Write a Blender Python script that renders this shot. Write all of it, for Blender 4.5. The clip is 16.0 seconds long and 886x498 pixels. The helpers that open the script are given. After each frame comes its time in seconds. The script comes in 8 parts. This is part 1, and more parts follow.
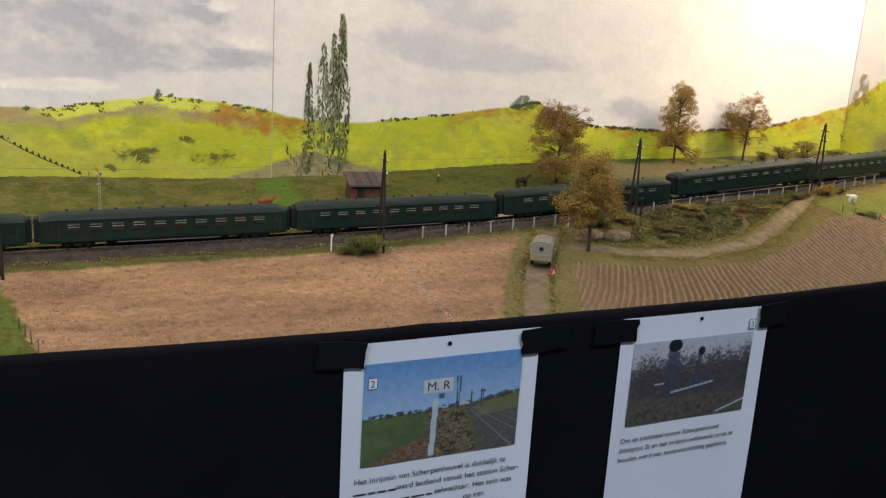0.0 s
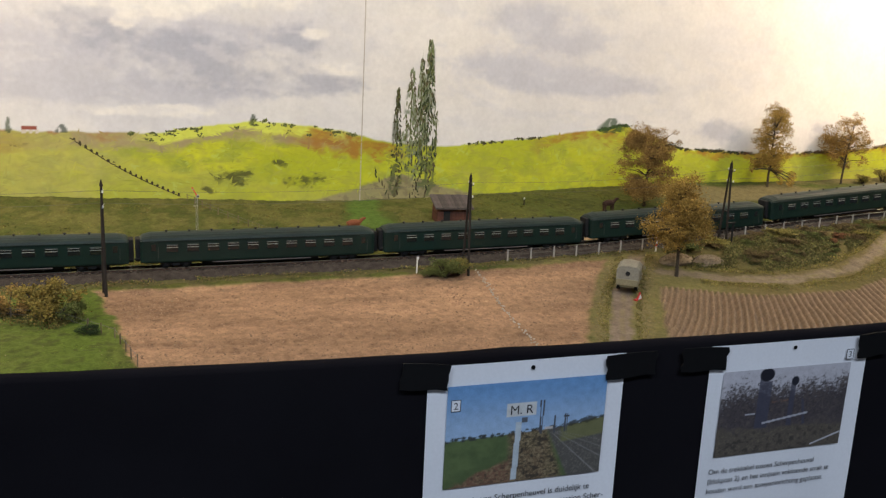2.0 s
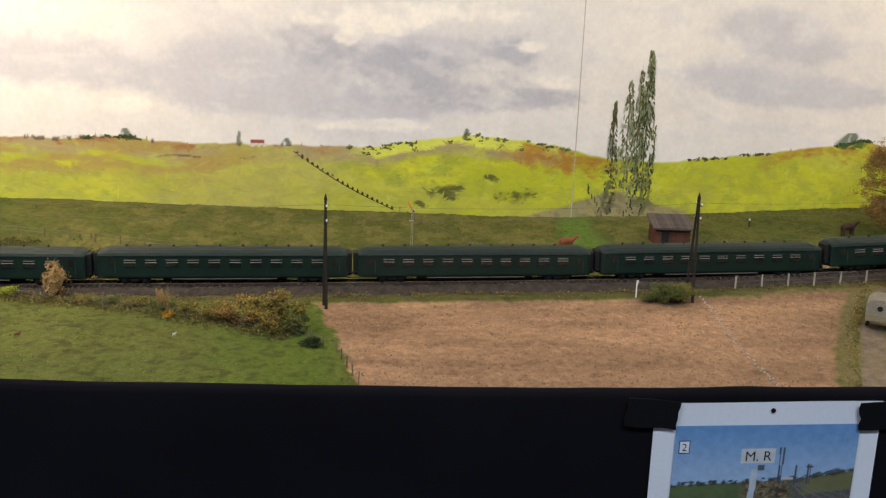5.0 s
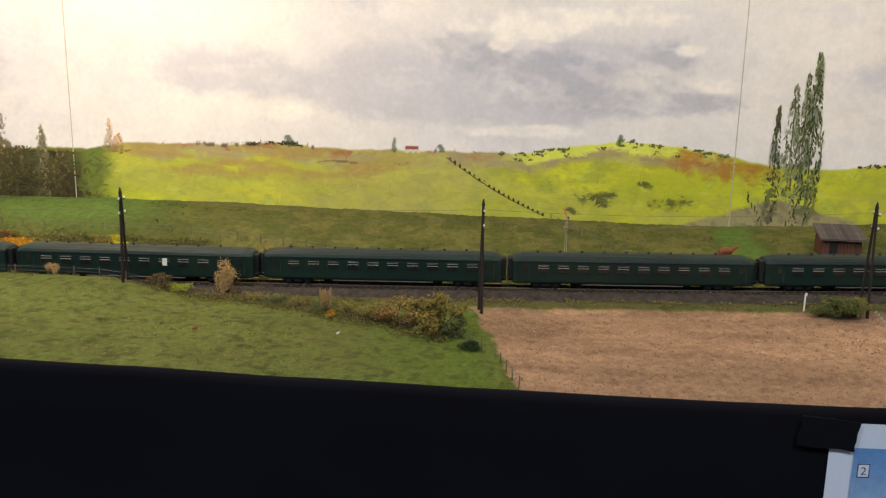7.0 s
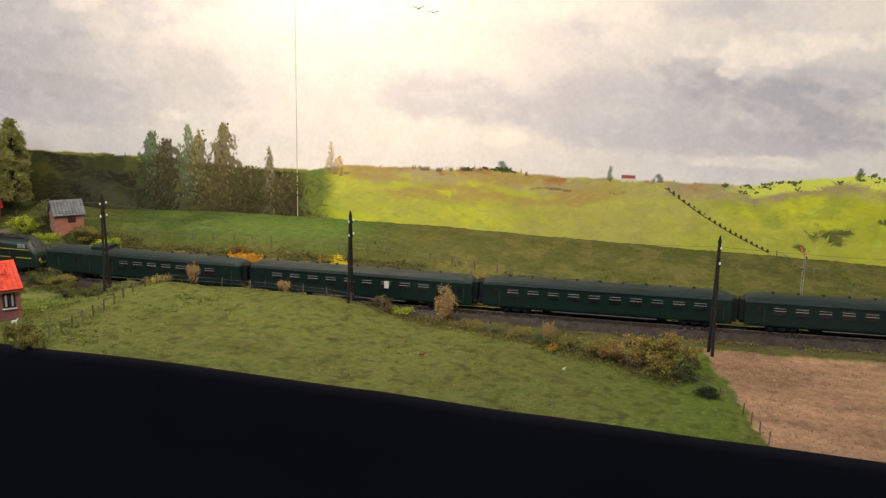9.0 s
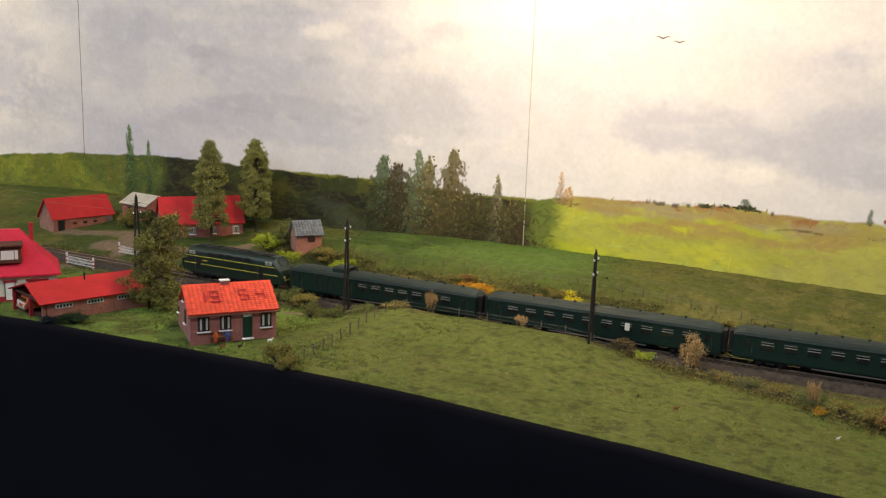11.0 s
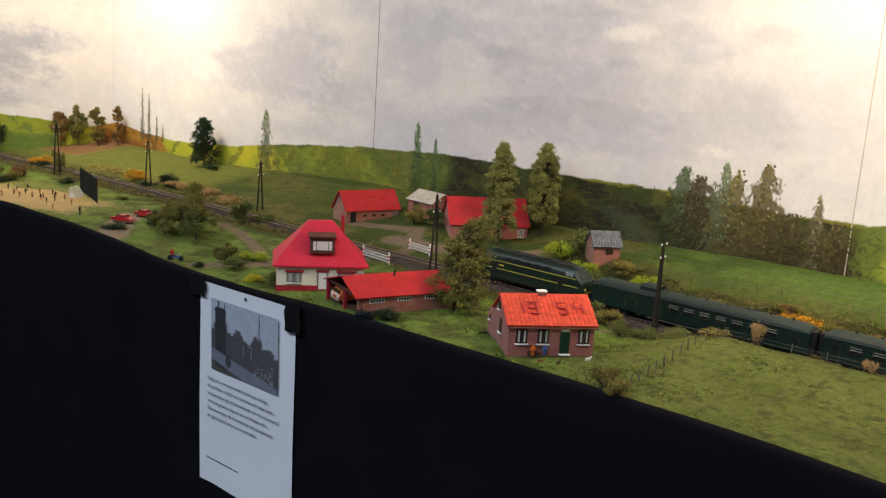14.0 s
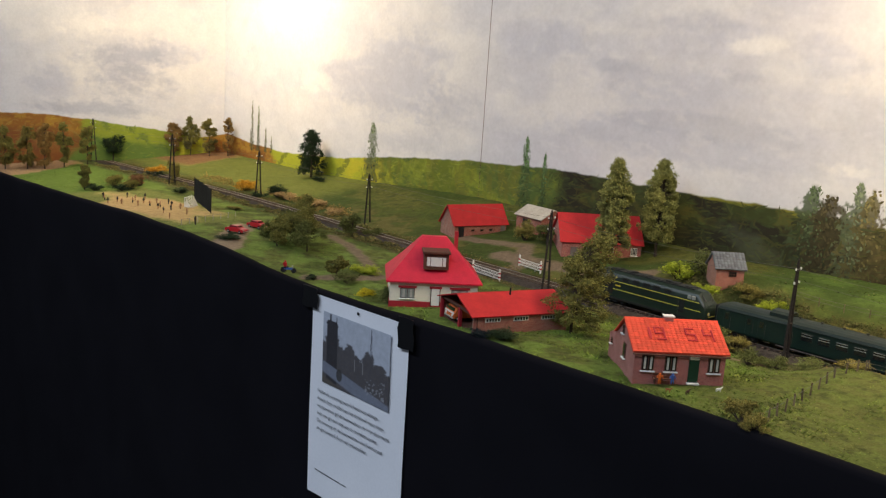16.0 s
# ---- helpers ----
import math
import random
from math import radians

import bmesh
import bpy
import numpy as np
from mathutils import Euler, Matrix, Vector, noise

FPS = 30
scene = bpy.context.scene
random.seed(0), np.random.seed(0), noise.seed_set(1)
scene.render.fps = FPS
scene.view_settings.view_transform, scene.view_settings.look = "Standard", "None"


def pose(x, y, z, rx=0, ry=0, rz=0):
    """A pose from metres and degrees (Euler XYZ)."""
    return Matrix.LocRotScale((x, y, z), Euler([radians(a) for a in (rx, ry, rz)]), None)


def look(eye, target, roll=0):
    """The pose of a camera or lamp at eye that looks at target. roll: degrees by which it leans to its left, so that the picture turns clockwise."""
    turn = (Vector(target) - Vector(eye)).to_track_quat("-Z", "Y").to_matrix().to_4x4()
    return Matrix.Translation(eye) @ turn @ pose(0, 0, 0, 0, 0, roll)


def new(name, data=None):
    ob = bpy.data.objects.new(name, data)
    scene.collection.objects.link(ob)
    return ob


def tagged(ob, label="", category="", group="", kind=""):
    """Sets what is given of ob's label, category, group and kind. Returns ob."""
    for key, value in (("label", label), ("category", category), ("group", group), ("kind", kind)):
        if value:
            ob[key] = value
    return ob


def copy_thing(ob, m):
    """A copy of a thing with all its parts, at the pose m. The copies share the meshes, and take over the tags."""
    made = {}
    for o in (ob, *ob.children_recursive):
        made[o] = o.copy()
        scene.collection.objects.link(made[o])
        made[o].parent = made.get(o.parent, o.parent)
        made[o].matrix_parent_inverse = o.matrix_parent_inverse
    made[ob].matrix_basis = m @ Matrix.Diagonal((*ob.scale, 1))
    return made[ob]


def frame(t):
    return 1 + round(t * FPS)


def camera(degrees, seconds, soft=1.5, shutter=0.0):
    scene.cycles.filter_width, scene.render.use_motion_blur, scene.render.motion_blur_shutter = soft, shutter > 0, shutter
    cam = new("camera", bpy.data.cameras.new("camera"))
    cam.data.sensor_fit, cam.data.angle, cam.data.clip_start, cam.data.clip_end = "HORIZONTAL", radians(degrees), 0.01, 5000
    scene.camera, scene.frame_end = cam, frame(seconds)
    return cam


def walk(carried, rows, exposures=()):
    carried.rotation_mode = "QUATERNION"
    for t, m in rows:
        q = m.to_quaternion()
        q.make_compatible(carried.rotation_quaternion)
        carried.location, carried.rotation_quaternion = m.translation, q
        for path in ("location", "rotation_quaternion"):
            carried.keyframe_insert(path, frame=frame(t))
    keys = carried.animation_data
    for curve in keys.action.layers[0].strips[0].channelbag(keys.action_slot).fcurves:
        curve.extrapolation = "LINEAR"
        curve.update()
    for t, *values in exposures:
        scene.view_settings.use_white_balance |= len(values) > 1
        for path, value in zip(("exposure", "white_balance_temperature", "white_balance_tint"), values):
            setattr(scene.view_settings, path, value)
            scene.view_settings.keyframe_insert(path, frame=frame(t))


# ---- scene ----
cam = camera(54.2, 16.0, 1.30)
METRES, EYE, TILT, LEAN, TURN = 0.405, 1.5, 0.0, 0.0, -25.4
ROWS = [
    (0.0, 0.0, 0.0, 0.0, 0.95, -14.2, -3.75),
    (0.5, 0.0011, -0.0029, 0.0009, 1.85, -13.98, -3.55),
    (1.0, 0.0058, -0.0105, 0.0038, 2.93, -13.55, -3.33),
    (1.5, 0.0104, -0.014, 0.0067, 4.33, -13.28, -3.28),
    (2.0, 0.0052, -0.012, 0.0079, 6.66, -13.12, -2.99),
    (2.5, 0.002, 0.0029, 0.0138, 9.13, -13.07, -2.74),
    (3.0, -0.0284, 0.0185, 0.0132, 11.61, -13.09, -2.52),
    (3.5, -0.0593, 0.038, 0.0172, 14.25, -12.86, -2.18),
    (6.0, -0.1149, 0.0609, 0.0014, 22.67, -12.89, -1.73),
    (6.5, -0.1324, 0.0492, 0.0054, 25.27, -12.62, -1.31),
    (7.0, -0.1528, 0.04, -0.0015, 28.0, -12.63, -1.14),
    (7.5, -0.1788, 0.039, -0.0045, 30.55, -12.75, -1.23),
    (8.0, -0.2219, 0.0356, -0.0057, 33.06, -12.7, -1.33),
    (8.5, -0.2582, 0.0254, 0.0067, 35.91, -12.2, -1.3),
    (9.0, -0.3024, 0.0057, 0.0128, 39.56, -11.49, -1.19),
    (9.5, -0.3464, -0.0141, 0.0184, 43.04, -11.17, -1.29),
    (12.0, -0.5684, -0.1206, 0.0637, 57.01, -10.63, -2.71),
    (12.5, -0.6148, -0.1417, 0.0587, 59.76, -10.7, -3.15),
    (13.0, -0.6608, -0.1684, 0.0537, 62.38, -10.87, -3.33),
    (13.5, -0.6995, -0.2028, 0.0504, 64.42, -11.17, -3.55),
    (14.0, -0.7442, -0.2457, 0.0467, 66.8, -11.32, -3.58),
    (14.5, -0.7825, -0.2696, 0.0483, 69.22, -11.14, -3.4),
    (15.0, -0.8068, -0.2859, 0.0472, 70.8, -11.08, -3.47),
    (15.5, -0.8223, -0.2946, 0.048, 71.99, -11.01, -3.54),
    (16.0, -0.8278, -0.3021, 0.0504, 72.89, -10.96, -3.65),
]
walk(cam, [(t, pose(0, 0, EYE, TILT, LEAN, TURN) @ pose(METRES * x, METRES * y, METRES * z, 90 + pitch, roll, yaw)) for t, x, y, z, yaw, pitch, roll in ROWS],
     [(0.0, 0.0), (3.5, 0.0), (6.5, -0.08), (9.5, -0.15), (12.0, -0.25), (16.0, -0.25)])


# ---- shape of the land ----
EDGE = ((-2.75, 1.207), (-2.2, 1.221), (-2.0, 1.229), (-1.62, 1.228), (-1.48, 1.216), (-1.3, 1.217), (-1.1, 1.228), (-0.8, 1.235), (-0.56, 1.237),
        (-0.4, 1.232), (-0.17, 1.226), (0.0, 1.220), (0.3, 1.217), (0.7, 1.215), (1.0, 1.222), (1.6, 1.235))
RAILZ = ((-2.8, 1.236), (-1.2, 1.230), (-0.5, 1.228), (0.0, 1.230), (0.37, 1.237), (0.62, 1.249), (0.7, 1.2545), (0.8, 1.2645), (0.9, 1.2735), (1.1, 1.2845), (1.3, 1.2905), (1.6, 1.297))
RAILY = ((-2.8, 1.02), (-2.1, 1.050), (-1.5, 1.040), (-0.9, 1.030), (-0.5, 1.037), (0.0, 1.050), (0.5, 1.050), (0.9, 1.040), (1.2, 1.068), (1.6, 1.17))
BACKZ = ((-2.8, 1.268), (-2.2, 1.262), (-1.64, 1.285), (-1.3, 1.275), (-1.0, 1.262), (-0.85, 1.274), (-0.5, 1.273), (0.0, 1.261), (0.32, 1.254),
         (0.5, 1.264), (0.85, 1.282), (1.3, 1.290), (1.6, 1.310))
FRONT, BACK = 0.732, 1.341


def table(rows, x):
    """A smooth curve through rows of (x, value)."""
    fine = np.linspace(-3.2, 2.2, 541)
    line = np.interp(fine, [r[0] for r in rows], [r[1] for r in rows])
    line = np.convolve(np.pad(line, 12, mode="edge"), np.ones(25) / 25, mode="valid")
    return np.interp(x, fine, line)


def smooth(t):
    t = np.clip(t, 0, 1)
    return t * t * (3 - 2 * t)


def hump(x, y, cx, cy, sx, sy, height):
    return height * np.exp(-0.5 * (((x - cx) / sx) ** 2 + ((y - cy) / sy) ** 2))


def ground(x, y):
    """Height of the modelled land."""
    x, y = np.asarray(x, float), np.asarray(y, float)
    edge, bed, mid, back = table(EDGE, x), table(RAILZ, x) - 0.0085, table(RAILY, x), table(BACKZ, x)
    near = edge + (bed - edge) * smooth((y - FRONT) / (mid - 0.04 - FRONT)) ** 1.3
    crest = smooth((x + 0.78) / 0.09) * smooth((-0.34 - x) / 0.15) * smooth((mid - 0.030 - y) / 0.022)
    near = near + hump(x, y, -0.62, 0.90, 0.2, 0.055, 0.010) + 0.022 * crest * np.exp(-0.5 * ((y - 0.978) / 0.052) ** 2) + hump(x, y, 0.95, 0.97, 0.2, 0.03, 0.004)
    s = np.clip((y - mid - 0.04) / (BACK - mid - 0.04), 0, 1)
    bank = smooth((-0.15 - x) / 0.35) * smooth((x + 1.2) / 0.2)
    far = bed + (back - bed) * (s * (1 - bank) + bank * smooth(s * 1.7))
    far = far + hump(x, y, -0.95, 1.14, 0.07, 0.045, 0.0275)
    far = far + hump(x, y, -1.47, 1.235, 0.055, 0.045, -0.013) + hump(x, y, -1.195, 1.262, 0.05, 0.045, -0.013)
    return np.where(y < mid, near, far)




# ---- light ----
world = bpy.data.worlds.new("hall")
scene.world = world
world.use_nodes = True
world.node_tree.nodes["Background"].inputs[0].default_value = (0.5, 0.55, 0.62, 1)
world.node_tree.nodes["Background"].inputs[1].default_value = 0.02


def lamp(name, kind, m, energy, colour, size=0.1, size_y=None):
    data = bpy.data.lights.new(name, kind)
    data.energy, data.color = energy, colour
    if kind == "AREA":
        data.size = size
        if size_y:
            data.shape, data.size_y = "RECTANGLE", size_y
    else:
        data.shadow_soft_size = size
    ob = new(name, data)
    ob.matrix_world = m
    return ob


WARM, COOL = (1.0, 0.80, 0.58), (0.72, 0.83, 1.0)
for x, watts in ((1.45, 6.9), (-0.60, 5.6), (-2.38, 5.0)):  # reflector bulbs on the lighting bar over the layout
    lamp("bulb", "AREA", look((x, 0.97, 1.90), (x, 1.30, 1.46)), watts, (1.0, 0.77, 0.52), 0.05)
for x, watts in ((1.2, 1.7), (0.32, 4.8), (-0.8, 2.4), (-1.8, 2.3), (-2.75, 4.8)):  # tubes along the lighting bar
    lamp("tube", "AREA", look((x, 0.72, 2.05), (x, 1.24, 1.45)), watts, (1.0, 0.84, 0.63), 0.95, 0.05)
lamp("bulb", "AREA", look((1.62, 0.93, 1.72), (0.86, 0.86, 1.23)), 1.3, WARM, 0.05)  # added lamp, none seen there: rakes along the layout to bring out the furrows
for x in (-2.4, 0.1):  # ceiling lights of the hall
    lamp("hall_light", "AREA", pose(x, -1.6, 3.55), 78.0, COOL, 1.4, 0.5)


# ---- materials ----
def mat(name, colour, rough=0.8, metal=0.0, vary=0.25, scale=500.0, coarse=60.0, bump=0.25, depth=0.0006, spec=0.3, attribute=False, island=0.0, each=0.0, glow=0.0):
    """A painted or natural surface: two scales of variation, fine relief."""
    m = bpy.data.materials.new(name)
    m.use_nodes = True
    nt = m.node_tree
    n, link = nt.nodes, nt.links.new
    bsdf = n["Principled BSDF"]
    bsdf.inputs["Roughness"].default_value = rough
    bsdf.inputs["Metallic"].default_value = metal
    bsdf.inputs["Specular IOR Level"].default_value = spec
    geo = n.new("ShaderNodeNewGeometry")
    texco = n.new("ShaderNodeTexCoord")
    place = geo.outputs["Position"] if attribute else texco.outputs["Object"]
    fine, wide = n.new("ShaderNodeTexNoise"), n.new("ShaderNodeTexNoise")
    for node, size, detail in ((fine, scale, 4), (wide, coarse, 3)):
        node.inputs["Scale"].default_value = size
        node.inputs["Detail"].default_value = detail
        link(place, node.inputs["Vector"])
    add = n.new("ShaderNodeMath")
    add.operation = "ADD"
    link(fine.outputs["Fac"], add.inputs[0])
    link(wide.outputs["Fac"], add.inputs[1])
    spread = n.new("ShaderNodeMapRange")
    spread.inputs["From Min"].default_value, spread.inputs["From Max"].default_value = 0.65, 1.35
    spread.inputs["To Min"].default_value, spread.inputs["To Max"].default_value = 1 - vary, 1 + vary
    link(add.outputs[0], spread.inputs["Value"])
    value = spread.outputs["Result"]
    for amount, source in ((island, geo.outputs["Random Per Island"]), (each, None)):
        if amount:
            if source is None:
                source = n.new("ShaderNodeObjectInfo").outputs["Random"]
            r = n.new("ShaderNodeMapRange")
            r.inputs["To Min"].default_value, r.inputs["To Max"].default_value = 1 - amount, 1 + amount
            link(source, r.inputs["Value"])
            times = n.new("ShaderNodeMath")
            times.operation = "MULTIPLY"
            link(value, times.inputs[0])
            link(r.outputs["Result"], times.inputs[1])
            value = times.outputs[0]
    mix = n.new("ShaderNodeMix")
    mix.data_type, mix.blend_type = "RGBA", "MULTIPLY"
    mix.inputs["Factor"].default_value = 1.0
    if attribute:
        col = n.new("ShaderNodeAttribute")
        col.attribute_name = "paint"
        link(col.outputs["Color"], mix.inputs["A"])
    else:
        mix.inputs["A"].default_value = (*colour, 1)
    link(value, mix.inputs["B"])
    link(mix.outputs["Result"], bsdf.inputs["Base Color"])
    if bump:
        b = n.new("ShaderNodeBump")
        b.inputs["Strength"].default_value, b.inputs["Distance"].default_value = bump, depth
        link(fine.outputs["Fac"], b.inputs["Height"])
        link(b.outputs["Normal"], bsdf.inputs["Normal"])
    if glow:
        bsdf.inputs["Emission Color"].default_value = (*colour, 1)
        bsdf.inputs["Emission Strength"].default_value = glow
    return m


def brickwork(name, brick, mortar, size=0.0028):
    """Printed brick courses in model size on plain card walls."""
    m = mat(name, brick, 0.85, vary=0.3, scale=700, coarse=90, bump=0.1)
    nt = m.node_tree
    n, link = nt.nodes, nt.links.new
    tex = n.new("ShaderNodeTexBrick")
    tex.inputs["Scale"].default_value = 1.0
    tex.inputs["Brick Width"].default_value, tex.inputs["Row Height"].default_value = size, size * 0.36
    tex.inputs["Mortar Size"].default_value = size * 0.045
    tex.inputs["Color1"].default_value = (*brick, 1)
    tex.inputs["Color2"].default_value = (brick[0] * 0.75, brick[1] * 0.8, brick[2] * 0.85, 1)
    tex.inputs["Mortar"].default_value = (*mortar, 1)
    co = n.new("ShaderNodeTexCoord")
    turn = n.new("ShaderNodeMapping")
    turn.inputs["Rotation"].default_value = (radians(90), 0, 0)
    link(co.outputs["Object"], turn.inputs["Vector"])
    link(turn.outputs["Vector"], tex.inputs["Vector"])
    mix = next(q for q in n if q.bl_idname == "ShaderNodeMix")
    link(tex.outputs["Color"], mix.inputs["A"])
    return m


M = dict(
    land=mat("landscape", (1, 1, 1), 0.95, vary=0.28, scale=430, coarse=130, bump=0.8, depth=0.0012, spec=0.1, attribute=True),
    grass=mat("grass_fibre", (1, 1, 1), 0.9, vary=0.2, scale=300, coarse=60, bump=0, spec=0.15, attribute=True, island=0.3),
    scrub=mat("dry_scrub", (1, 1, 1), 0.9, vary=0.25, scale=300, coarse=60, bump=0, spec=0.15, attribute=True, island=0.28),
    clod=mat("soil_crumb", (0.27, 0.175, 0.11), 0.95, vary=0.3, island=0.45, bump=0),
    mural=mat("painted_board", (1, 1, 1), 0.75, vary=0.07, scale=160, coarse=25, bump=0.25, depth=0.0006, spec=0.2, attribute=True),
    photo=mat("photo_print", (1, 1, 1), 0.45, vary=0.14, scale=900, coarse=160, bump=0, attribute=True),
    paper=mat("white_paper", (0.78, 0.79, 0.82), 0.7, vary=0.04, scale=300, coarse=12, bump=0.1, depth=0.0004),
    ink=mat("black_ink", (0.03, 0.03, 0.035), 0.6, vary=0.1, bump=0),
    tape=mat("gaffer_tape", (0.004, 0.004, 0.0045), 0.5, vary=0.3, scale=900, coarse=150, bump=0.4, depth=0.0005),
    cloth=mat("black_cloth", (0.0072, 0.0068, 0.0088), 0.95, vary=0.25, scale=1500, coarse=8, bump=0.3, depth=0.0004, spec=0.05),
    board=mat("plywood", (0.35, 0.24, 0.14), 0.8, vary=0.2, scale=80, coarse=9),
    hall=mat("hall_plaster", (0.20, 0.20, 0.21), 0.9, vary=0.12, scale=30, coarse=2),
    hallfloor=mat("hall_floor", (0.08, 0.08, 0.085), 0.6, vary=0.2, scale=60, coarse=3),
    ballast=mat("ballast", (0.055, 0.046, 0.040), 0.95, vary=0.6, scale=900, coarse=120, bump=1.0, depth=0.0016, spec=0.1),
    sleeper=mat("sleeper_wood", (0.075, 0.055, 0.04), 0.9, vary=0.3, scale=800, coarse=150, each=0.25),
    rail=mat("rail_steel", (0.55, 0.52, 0.48), 0.28, metal=0.9, vary=0.2, scale=400, bump=0.1),
    railside=mat("rusty_rail", (0.10, 0.055, 0.035), 0.8, vary=0.3),
    locogreen=mat("loco_green", (0.0075, 0.019, 0.013), 0.42, vary=0.25, scale=400, coarse=40, bump=0.06, spec=0.45),
    locoroof=mat("loco_roof", (0.011, 0.013, 0.012), 0.6, vary=0.3, scale=400, coarse=40, bump=0.15),
    coachgreen=mat("coach_green", (0.005, 0.019, 0.0145), 0.4, vary=0.25, scale=300, coarse=30, bump=0.06, spec=0.45),
    coachroof=mat("coach_roof", (0.011, 0.022, 0.019), 0.55, vary=0.28, scale=300, coarse=30, bump=0.1),
    stripe=mat("yellow_line", (0.45, 0.42, 0.07), 0.5, vary=0.15, bump=0),
    black=mat("black_iron", (0.012, 0.012, 0.012), 0.65, vary=0.3, bump=0.2),
    pane=mat("dark_glass", (0.012, 0.014, 0.014), 0.12, vary=0.1, bump=0, spec=0.6),
    palepane=mat("pale_glass", (0.24, 0.26, 0.25), 0.2, vary=0.2, bump=0, spec=0.6),
    frame=mat("window_bar", (0.30, 0.31, 0.27), 0.5, vary=0.2, bump=0),
    blind=mat("white_blind", (0.75, 0.72, 0.62), 0.7, vary=0.1, bump=0),
    lace=mat("net_curtain", (0.42, 0.40, 0.36), 0.8, vary=0.25, scale=900, bump=0),
    lit=mat("headlight_glass", (1.0, 0.75, 0.25), 0.3, bump=0, glow=4.0),
    brass=mat("yellow_brass", (0.55, 0.42, 0.05), 0.5, vary=0.2, bump=0),
    mast=mat("creosoted_wood", (0.022, 0.017, 0.014), 0.85, vary=0.35, scale=600, coarse=80, bump=0.3),
    porcelain=mat("porcelain", (0.7, 0.7, 0.68), 0.3, vary=0.05, bump=0),
    wire=mat("thin_wire", (0.10, 0.10, 0.09), 0.5, metal=0.4, vary=0.1, bump=0),
    fence=mat("weathered_post", (0.15, 0.115, 0.075), 0.9, vary=0.35, scale=800, bump=0.3, each=0.3),
    concrete=mat("concrete_post", (0.33, 0.31, 0.28), 0.85, vary=0.25, scale=900, bump=0.3, each=0.15),
    white=mat("white_paint", (0.75, 0.74, 0.70), 0.6, vary=0.1, bump=0.05),
    cream=mat("cream_plaster", (0.74, 0.70, 0.58), 0.8, vary=0.12, scale=500, coarse=50, bump=0.15),
    redroof=mat("bright_red_roof", (0.46, 0.022, 0.024), 0.7, vary=0.22, scale=600, coarse=60, bump=0.3, depth=0.0004),
    crimson=mat("crimson_roof", (0.55, 0.016, 0.045), 0.65, vary=0.16, scale=600, coarse=60, bump=0.3, depth=0.0004),
    tileroof=mat("orange_red_tile", (0.64, 0.075, 0.038), 0.75, vary=0.25, scale=700, coarse=80, bump=0.3, depth=0.0004, each=0.18),
    redtrim=mat("red_trim", (0.36, 0.02, 0.03), 0.7, vary=0.15, bump=0.1),
    slate=mat("grey_slate", (0.115, 0.125, 0.14), 0.8, vary=0.25, scale=500, coarse=90, bump=0.3, each=0.25),
    sheet=mat("pale_sheet_roof", (0.42, 0.39, 0.33), 0.75, vary=0.25, scale=500, coarse=50, bump=0.2),
    brick=brickwork("red_brick", (0.30, 0.085, 0.06), (0.34, 0.22, 0.17)),
    pinkbrick=brickwork("pink_brick", (0.34, 0.10, 0.085), (0.38, 0.2, 0.17)),
    brownwood=mat("brown_planks", (0.10, 0.040, 0.026), 0.85, vary=0.3, scale=500, coarse=90, bump=0.3, each=0.2),
    greywood=mat("grey_planks", (0.14, 0.12, 0.11), 0.85, vary=0.3, scale=500, coarse=90, bump=0.3, each=0.2),
    darkplank=mat("tarred_planks", (0.075, 0.062, 0.056), 0.85, vary=0.3, scale=500, coarse=90, bump=0.3, each=0.3),
    bark=mat("bark", (0.055, 0.042, 0.028), 0.95, vary=0.4, scale=700, coarse=120, bump=0.6),
    khaki=mat("khaki_paint", (0.22, 0.19, 0.11), 0.7, vary=0.25, scale=500, coarse=70, bump=0.1),
    canvas=mat("grey_canvas", (0.24, 0.22, 0.17), 0.9, vary=0.25, scale=700, coarse=80, bump=0.3),
    rubber=mat("rubber", (0.012, 0.012, 0.012), 0.8, vary=0.2, bump=0.1),
    redpaint=mat("red_car_paint", (0.42, 0.010, 0.018), 0.3, vary=0.1, bump=0, spec=0.5),
    bluepaint=mat("blue_paint", (0.05, 0.10, 0.30), 0.6, vary=0.25, bump=0.1),
    bluegrey=mat("blue_grey_iron", (0.10, 0.12, 0.19), 0.6, vary=0.3, bump=0.1),
    orange=mat("orange_paint", (0.62, 0.13, 0.025), 0.6, vary=0.3, bump=0.1),
    skin=mat("tan_figure", (0.40, 0.22, 0.12), 0.7, vary=0.2, bump=0),
    darkfig=mat("dark_figure", (0.03, 0.025, 0.025), 0.7, vary=0.3, bump=0),
    hide=mat("chestnut_figure", (0.22, 0.070, 0.03), 0.7, vary=0.3, bump=0.1),
    bay=mat("dark_brown_figure", (0.045, 0.02, 0.014), 0.7, vary=0.3, bump=0.1),
    greendoor=mat("dark_green_paint", (0.008, 0.035, 0.018), 0.5, vary=0.2, bump=0),
    net=mat("dark_net", (0.02, 0.022, 0.02), 0.9, vary=0.2, bump=0),
    stone=mat("pale_rubble", (0.255, 0.195, 0.125), 0.9, vary=0.3, scale=500, coarse=120, bump=0.5, each=0.2),
)


def leaf(name, colour, vary=0.3):
    return mat(name, colour, 0.85, vary=vary, scale=400, coarse=45, bump=0, spec=0.15, island=0.34)


